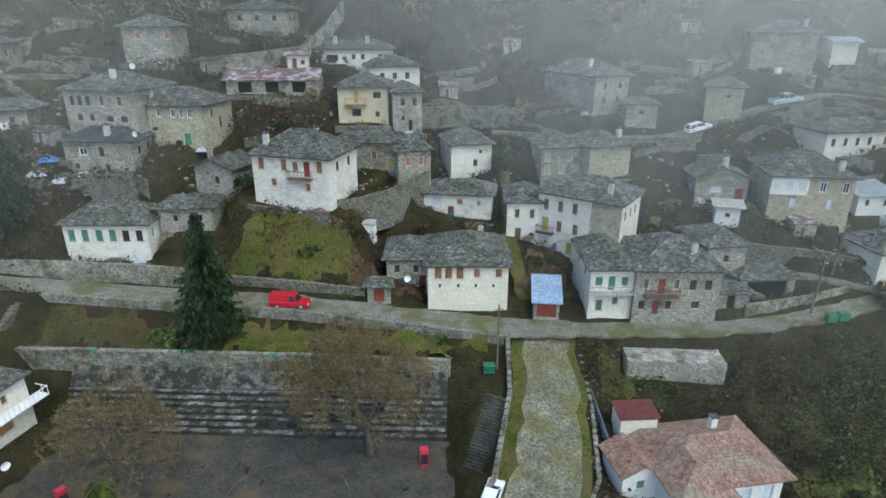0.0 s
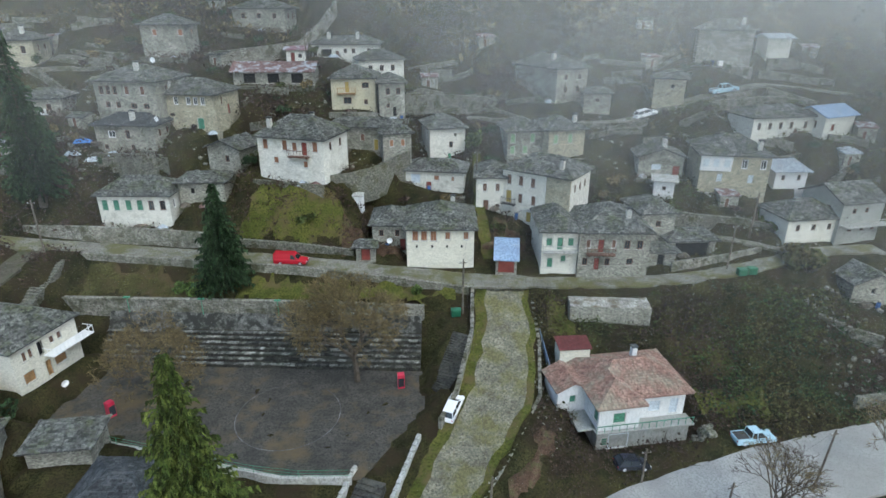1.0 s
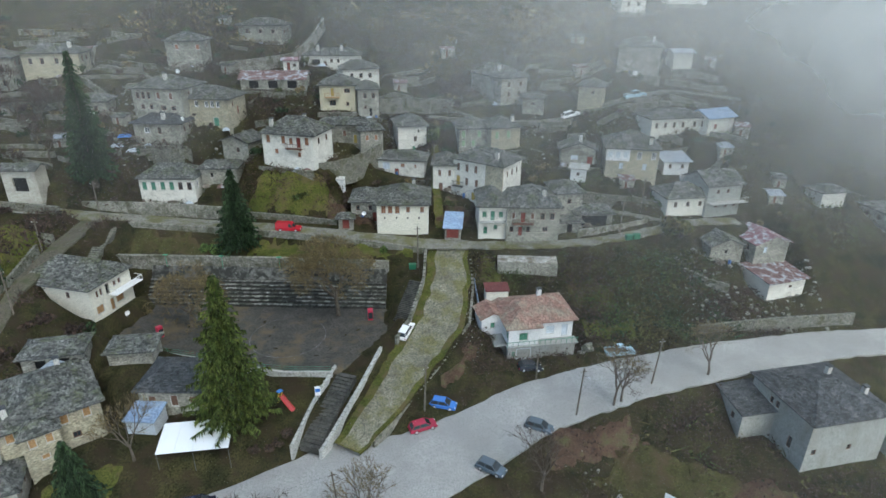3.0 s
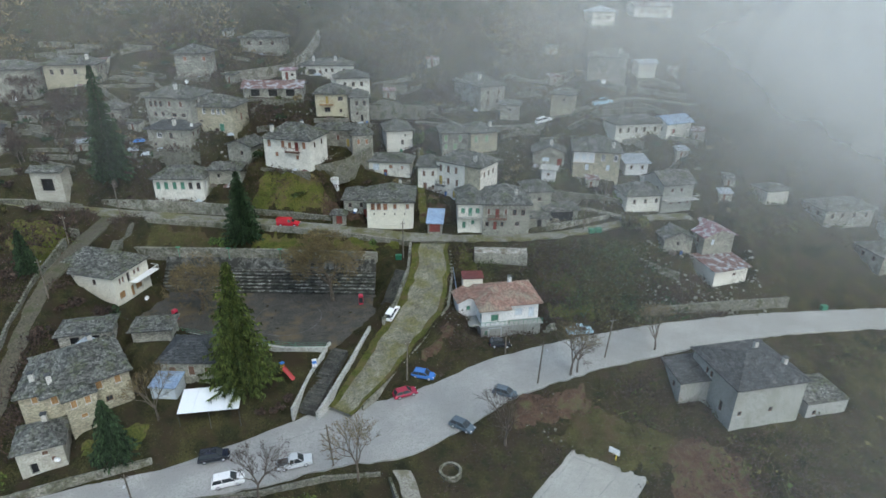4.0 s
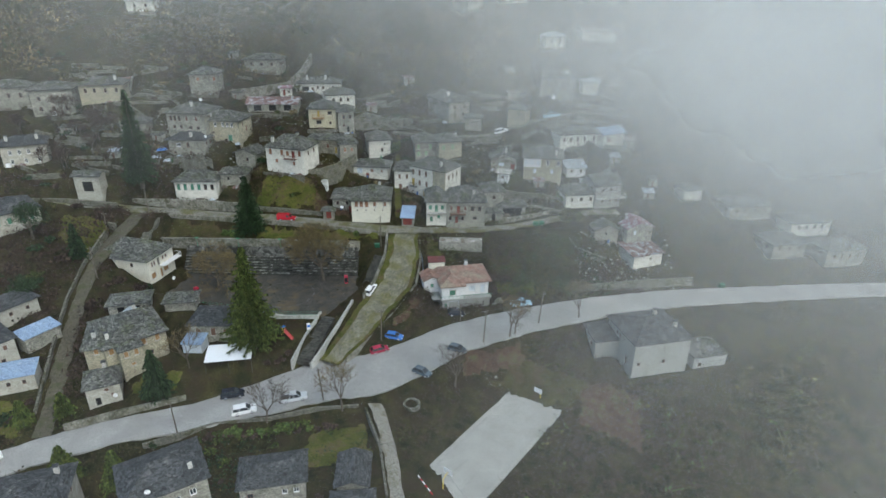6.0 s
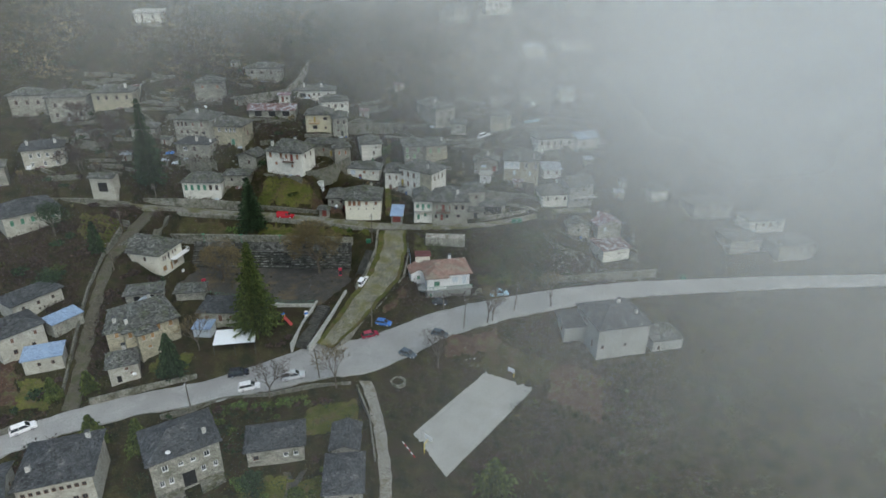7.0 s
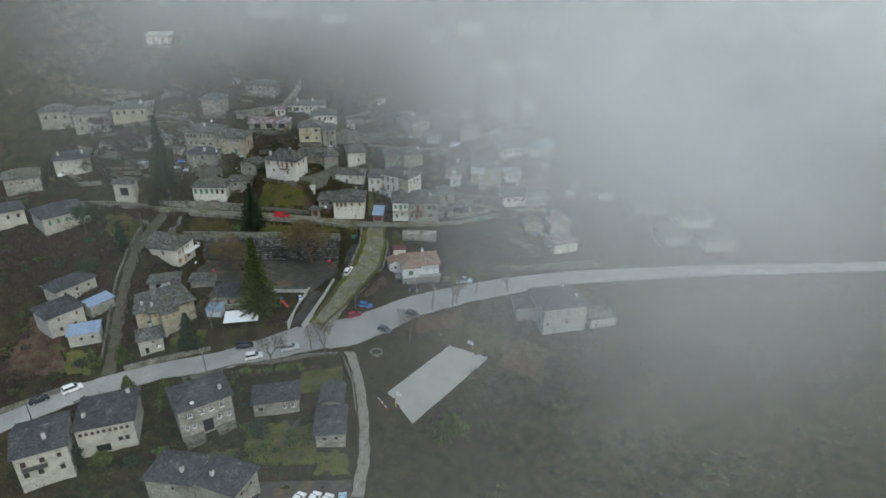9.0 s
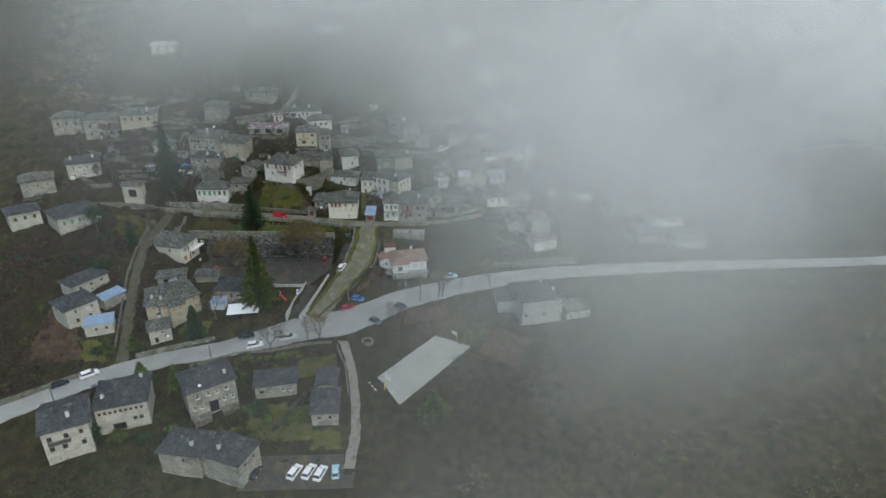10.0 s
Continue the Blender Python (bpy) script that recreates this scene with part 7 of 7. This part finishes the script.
for px, py in ((-42.0, 60.4), (-31.2, 60.0), (-20.2, 59.6)):
    t = empty("lamp_post", pose(px, py, ground(px, py)), "slim light green lamp post above the steps", "lamp post", "green lamp posts")
    b = Bag()
    b.tube((0, 0, -0.6), (0, 0, 3.2), 0.07, 0.05, 8)
    b.out("shaft", GREENP, t)
    b = Bag()
    b.block(-0.45, 0.45, -0.2, 0.2, 3.2, 3.36, 0.04)
    b.out("lamp_head", GREENP, t)
sz = ground(-13.1, 28.6)
t = empty("playground_slide", pose(-13.1, 28.6, sz, 0, 0, -40), "red and white playground slide with yellow ladder", "slide", "")
b = Bag()
b.add([(-0.1, -0.3, 1.5), (-0.1, 0.3, 1.5), (2.6, 0.3, 0.25), (2.6, -0.3, 0.25), (-0.1, -0.3, 1.44), (-0.1, 0.3, 1.44), (2.6, 0.3, 0.19), (2.6, -0.3, 0.19)], [(3, 2, 1, 0), (4, 5, 6, 7), (0, 1, 5, 4), (2, 3, 7, 6), (1, 2, 6, 5), (3, 0, 4, 7)])
b.out("chute", paint("chute_red", (0.4, 0.05, 0.05), 0.4), t)
for e in (-1, 1):
    b = Bag()
    b.tube((-0.1, e * 0.34, 1.66), (2.6, e * 0.34, 0.4), 0.06, 0.06, 6)
    b.out("side_rail", paint("slide_red", (0.5, 0.03, 0.03), 0.4), t)
    b = Bag()
    b.tube((-0.9, e * 0.3, -0.2), (-0.1, e * 0.3, 2.3), 0.04, 0.04, 6)
    b.out("ladder_post", SIGNYEL, t)
for k in range(5):
    b = Bag()
    b.tube((-0.8 + k * 0.15, -0.3, 0.15 + k * 0.46), (-0.8 + k * 0.15, 0.3, 0.15 + k * 0.46), 0.025, 0.025, 5)
    b.out("rung", SIGNYEL, t)
b = Bag()
b.block(-0.6, 0.1, -0.4, 0.4, 2.3, 2.45, 0.05)
b.out("canopy", BLUE, t)
sz = ground(-7.8, 29.0)
t = empty("notice_board", pose(-7.8, 29.0, max(sz, 1.6), 0, 0, 15), "white and blue notice board on a post", "notice board", "")
b = Bag()
b.tube((0, 0, -1.5), (0, 0, 2.4), 0.05, 0.05, 6)
b.out("post", IRON, t)
b = Bag()
b.block(-0.4, 0.4, -0.04, 0.04, 1.6, 3.2, 0.02)
b.out("board", WHITEP, t)
b = Bag()
b.box(-0.36, 0.36, -0.055, -0.043, 2.2, 2.8)
b.out("panel", BLUE, t)


for k, (px, py) in enumerate(((-12.4, 22.6), (-11.4, 24.0), (-13.6, 21.8), (-15.4, 21.2))):
    bush("russet leafless shrub beside the cafe terrace", px, py, 1.0, 1.1, TWIGRED, 640 + k, 160)
t = empty("stone_planter", pose(15.2, 11.6, ground(15.2, 11.6)), "round stone planter ring beside the road", "planter", "")
for k in range(14):
    b = Bag()
    b.block(-0.33, 0.33, -0.22, 0.22, -0.4, 0.5, 0.04, pose(1.5 * math.cos(k * 0.449), 1.5 * math.sin(k * 0.449), 0, 0, 0, math.degrees(k * 0.449) + 90))
    b.out("rim_stone", PALEWALL, t)
t = empty("fence", pose(0, 0, 0), "blue sheet-metal fence beside the red-roofed house", "fence", "", "structure")
fp = [(16.9, 57.0, 10.6), (17.2, 53.5, 9.6), (17.5, 50.0, 8.6), (17.7, 46.6, 7.6)]
for (ax, ay, az), (bx, by, bz) in zip(fp, fp[1:]):
    b = Bag()
    b.add([(ax, ay, az - 2.2), (bx, by, bz - 2.2), (bx, by, bz), (ax, ay, az), (ax + 0.04, ay, az - 2.2), (bx + 0.04, by, bz - 2.2), (bx + 0.04, by, bz), (ax + 0.04, ay, az)], [(3, 2, 1, 0), (4, 5, 6, 7), (3, 7, 6, 2)])
    b.out("fence_panel", TINBLUE, t)
    b = Bag()
    b.tube((ax - 0.05, ay, az - 2.4), (ax - 0.05, ay, az + 0.1), 0.04, 0.04, 6)
    b.out("fence_post", IRON, t)
# rubble sack heap and barrier poles by the court
t = empty("barrier_pole", pose(16.6, -4.6, ground(16.6, -4.6) + 0.3, 0, 4, -58), "red and white striped barrier pole on the ground", "barrier", "")
for k in range(6):
    b = Bag()
    b.tube((k * 0.8, 0, 0), (k * 0.8 + 0.8, 0, 0), 0.09, 0.09, 8)
    b.out("band", RED if k % 2 else WHITEP, t)
rubble("white gravel heap beside the red-roofed house", 60, (34.5, 36.5, 42.8, 44.2), 0.5, 77)
hg = random.Random(5)
for k in range(34):
    x = -26 + k * 0.8
    y = np.interp(x, [-26, -12, -3.5, 4], [4.0, 6.4, 8.2, 8.6]) - hg.uniform(0.8, 3.0)
    bush("mixed green and russet garden hedge bush", x, float(y), hg.uniform(0.7, 1.2), hg.uniform(0.8, 1.6), hg.choice((LEAF, BRUSH, NEEDLE, TWIGRED)), 700 + k, 110)
for k in range(40):
    x, y = hg.uniform(-32, 9), hg.uniform(-27, 2)
    if free_of_houses(x, y, 0.6):
        bush("rounded garden bush below the road", x, y, hg.uniform(0.5, 1.3), hg.uniform(0.7, 1.8), hg.choice((NEEDLE_FAR, NEEDLE, TWIGRED)), 800 + k, 120)
for k in range(130):
    x, y = hg.uniform(-110, -40), hg.uniform(-16, 66)
    if free_of_houses(x, y, 0.9):
        bush("dark leafless bramble thicket on the west slope", x, y, hg.uniform(1.0, 2.4), hg.uniform(1.0, 2.4), hg.choice((TWIGRED, NEEDLE_FAR, BRUSH, TWIGRED)), 900 + k, 150)

# yard clutter: firewood, barrels, tarpaulins and tanks before the houses
BARREL, TARP = paint("barrel_blue", (0.05, 0.12, 0.3), 0.5), paint("tarpaulin_blue", (0.06, 0.2, 0.55), 0.5)


def woodpile(x, y, z, rot):
    t = empty("woodpile", pose(x, y, z, 0, 0, rot), "stack of split grey-brown firewood in a yard", "woodpile", "woodpiles")
    me = None
    for i in range(6):
        for j in range(3):
            m = pose(-0.75 + 0.28 * i + 0.14 * (j % 2), cg.uniform(-0.06, 0.06), 0.12 + 0.23 * j, 0, 0, cg.uniform(-4, 4))
            if me is None:
                b = Bag()
                b.tube((0, -0.45, 0), (0, 0.45, 0), 0.13, 0.12, 6)
                me = b.out("log", WOOD, t, m=m).data
            else:
                ob = new("log", me)
                ob.parent, ob.matrix_basis = t, m


def barrel(x, y, z, material, label):
    t = empty("barrel", pose(x, y, z), label, "barrel", "barrels")
    b = Bag()
    for z0, z1, r0, r1 in ((-0.2, 0.3, 0.27, 0.29), (0.3, 0.62, 0.29, 0.29), (0.62, 0.9, 0.29, 0.27)):
        b.tube((0, 0, z0), (0, 0, z1), r0, r1, 12)
    b.out("drum", material, t)
    b = Bag()
    b.tube((0, 0, 0.9), (0, 0, 0.95), 0.28, 0.26, 12)
    b.out("lid", IRON, t)


def tarpaulin(x, y, z, w, d, rot, material, label):
    """A crumpled sheet drawn over a heap, with thickness."""
    b, n = Bag(), 9
    top = []
    for j in range(n):
        for i in range(n):
            u, v = i / (n - 1) * 2 - 1, j / (n - 1) * 2 - 1
            k = max(0, 1 - max(abs(u), abs(v)) ** 3)
            top.append((u * w / 2 + cg.uniform(-0.05, 0.05), v * d / 2 + cg.uniform(-0.05, 0.05), 0.05 + k * (0.55 + cg.uniform(-0.12, 0.16))))
    fs = [(j * n + i, j * n + i + 1, (j + 1) * n + i + 1, (j + 1) * n + i) for j in range(n - 1) for i in range(n - 1)]
    k = n * n
    fs += [tuple(q + k for q in f[::-1]) for f in fs]
    b.add(top + [(p[0], p[1], p[2] - 0.03) for p in top], fs)
    tagged(b.out("tarpaulin", material, m=pose(x, y, z, 0, 0, rot)), label, "tarpaulin", "tarpaulins")


def tank(x, y, z):
    t = empty("water_tank", pose(x, y, z), "white plastic water tank in a yard", "water tank", "water tanks")
    b = Bag()
    b.block(-0.5, 0.5, -0.45, 0.45, 0.0, 1.0, 0.1)
    b.out("tank_body", WHITEP, t)
    b = Bag()
    b.tube((0, 0, 1.0), (0, 0, 1.08), 0.16, 0.15, 10)
    b.out("tank_cap", IRON, t)


cg = random.Random(77)
for i, (cx, cy, c, q, w, d, zb) in enumerate(list(PADS)):
    if cy < 60 or w < 4.5 or cx > 92:
        continue
    for k in range(2):
        u = cg.uniform(-w / 2, w / 2)
        px, py = cx + u * c + 0.9 * q, cy + u * q - 0.9 * c
        if min(strip_at(pts, np.array([px]), np.array([py]))[0][0] for pts, _ in STRIPS) < 0.8:
            continue
        pz, what = ground(px, py), cg.random()
        if what < 0.4:
            woodpile(px, py, pz, math.degrees(math.atan2(q, c)))
        elif what < 0.65:
            barrel(px, py, pz, cg.choice((BARREL, GREENP, RUST)), "worn metal barrel standing in a yard")
        elif what < 0.93:
            tarpaulin(px, py, pz, cg.uniform(1.4, 2.2), cg.uniform(1.0, 1.5), cg.uniform(0, 90), cg.choice((TIN, RUST, WOOD)), "crumpled weathered sheet over a heap in a yard")
        else:
            tank(px, py, pz)
for px, py, m, word in ((-56.4, 82.0, TARP, "blue"), (-54.8, 81.2, TIN, "pale grey"), (-57.6, 80.6, TIN, "pale grey")):
    tarpaulin(px, py, ground(px, py), 2.6, 1.8, 20, m, f"{word} tarpaulin over a heap beside a stone house")

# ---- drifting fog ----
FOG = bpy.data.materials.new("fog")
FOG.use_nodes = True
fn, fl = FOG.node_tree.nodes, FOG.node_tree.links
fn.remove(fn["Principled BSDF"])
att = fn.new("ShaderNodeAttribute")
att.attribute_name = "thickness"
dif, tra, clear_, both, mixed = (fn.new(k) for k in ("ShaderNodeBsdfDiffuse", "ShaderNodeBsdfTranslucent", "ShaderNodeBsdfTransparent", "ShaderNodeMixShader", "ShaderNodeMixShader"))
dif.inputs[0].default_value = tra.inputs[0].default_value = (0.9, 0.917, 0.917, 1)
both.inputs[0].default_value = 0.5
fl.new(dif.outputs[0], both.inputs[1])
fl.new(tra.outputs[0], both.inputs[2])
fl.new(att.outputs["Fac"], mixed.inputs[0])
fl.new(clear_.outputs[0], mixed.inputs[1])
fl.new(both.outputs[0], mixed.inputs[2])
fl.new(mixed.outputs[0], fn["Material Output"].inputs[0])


def soft(v, a, b):
    k = np.clip((v - a) / (b - a), 0, 1)
    return k * k * (3 - 2 * k)


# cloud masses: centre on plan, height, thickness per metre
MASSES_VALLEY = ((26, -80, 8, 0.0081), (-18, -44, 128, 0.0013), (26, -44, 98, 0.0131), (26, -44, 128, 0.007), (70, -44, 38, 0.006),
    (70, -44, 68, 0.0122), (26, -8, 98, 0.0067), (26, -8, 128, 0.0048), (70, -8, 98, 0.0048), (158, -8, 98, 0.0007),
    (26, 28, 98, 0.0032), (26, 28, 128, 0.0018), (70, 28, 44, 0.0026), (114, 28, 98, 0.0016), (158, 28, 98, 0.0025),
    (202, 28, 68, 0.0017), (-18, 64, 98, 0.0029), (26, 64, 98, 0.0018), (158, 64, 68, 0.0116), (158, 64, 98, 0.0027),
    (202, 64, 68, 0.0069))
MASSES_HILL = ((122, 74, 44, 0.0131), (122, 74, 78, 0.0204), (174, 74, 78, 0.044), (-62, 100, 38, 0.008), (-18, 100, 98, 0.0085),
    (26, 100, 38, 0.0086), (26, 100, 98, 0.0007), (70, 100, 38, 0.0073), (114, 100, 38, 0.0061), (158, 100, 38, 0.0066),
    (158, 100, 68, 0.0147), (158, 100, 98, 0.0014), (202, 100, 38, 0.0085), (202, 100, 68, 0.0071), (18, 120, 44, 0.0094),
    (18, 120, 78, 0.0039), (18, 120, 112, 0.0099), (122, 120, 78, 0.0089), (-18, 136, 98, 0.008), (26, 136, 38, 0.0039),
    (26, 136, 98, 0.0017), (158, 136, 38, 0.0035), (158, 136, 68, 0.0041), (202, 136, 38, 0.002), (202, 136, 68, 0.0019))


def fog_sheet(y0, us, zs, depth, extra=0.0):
    """One translucent sheet in place of a soft slice of fog, standing across the valley; opacity is set per vertex and
    it lies clear of the ground.
    """
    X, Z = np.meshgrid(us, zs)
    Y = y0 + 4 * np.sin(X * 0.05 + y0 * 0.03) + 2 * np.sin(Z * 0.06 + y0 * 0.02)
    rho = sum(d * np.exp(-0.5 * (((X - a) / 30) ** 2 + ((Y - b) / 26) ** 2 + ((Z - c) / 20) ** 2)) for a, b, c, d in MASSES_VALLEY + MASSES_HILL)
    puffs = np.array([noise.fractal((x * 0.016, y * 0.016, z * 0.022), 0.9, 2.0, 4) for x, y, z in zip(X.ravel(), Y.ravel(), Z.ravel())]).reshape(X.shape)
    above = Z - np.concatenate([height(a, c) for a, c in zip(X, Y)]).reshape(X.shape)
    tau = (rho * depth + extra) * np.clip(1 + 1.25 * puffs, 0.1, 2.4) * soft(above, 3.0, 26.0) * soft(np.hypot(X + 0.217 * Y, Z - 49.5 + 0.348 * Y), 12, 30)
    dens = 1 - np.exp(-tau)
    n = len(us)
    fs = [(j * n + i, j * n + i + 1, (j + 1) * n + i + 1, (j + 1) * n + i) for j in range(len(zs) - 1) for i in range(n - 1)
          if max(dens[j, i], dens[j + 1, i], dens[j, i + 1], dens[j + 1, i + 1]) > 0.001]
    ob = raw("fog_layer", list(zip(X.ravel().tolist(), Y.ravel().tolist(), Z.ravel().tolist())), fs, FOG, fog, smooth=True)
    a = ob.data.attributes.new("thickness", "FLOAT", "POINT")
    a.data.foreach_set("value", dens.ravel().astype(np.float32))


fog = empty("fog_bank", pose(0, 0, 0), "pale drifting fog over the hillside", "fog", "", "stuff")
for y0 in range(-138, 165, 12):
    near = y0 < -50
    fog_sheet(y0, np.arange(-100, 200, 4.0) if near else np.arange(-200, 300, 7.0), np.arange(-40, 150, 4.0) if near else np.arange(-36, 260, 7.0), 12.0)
# Far sheets get extra opacity so the ridges behind them don't show.
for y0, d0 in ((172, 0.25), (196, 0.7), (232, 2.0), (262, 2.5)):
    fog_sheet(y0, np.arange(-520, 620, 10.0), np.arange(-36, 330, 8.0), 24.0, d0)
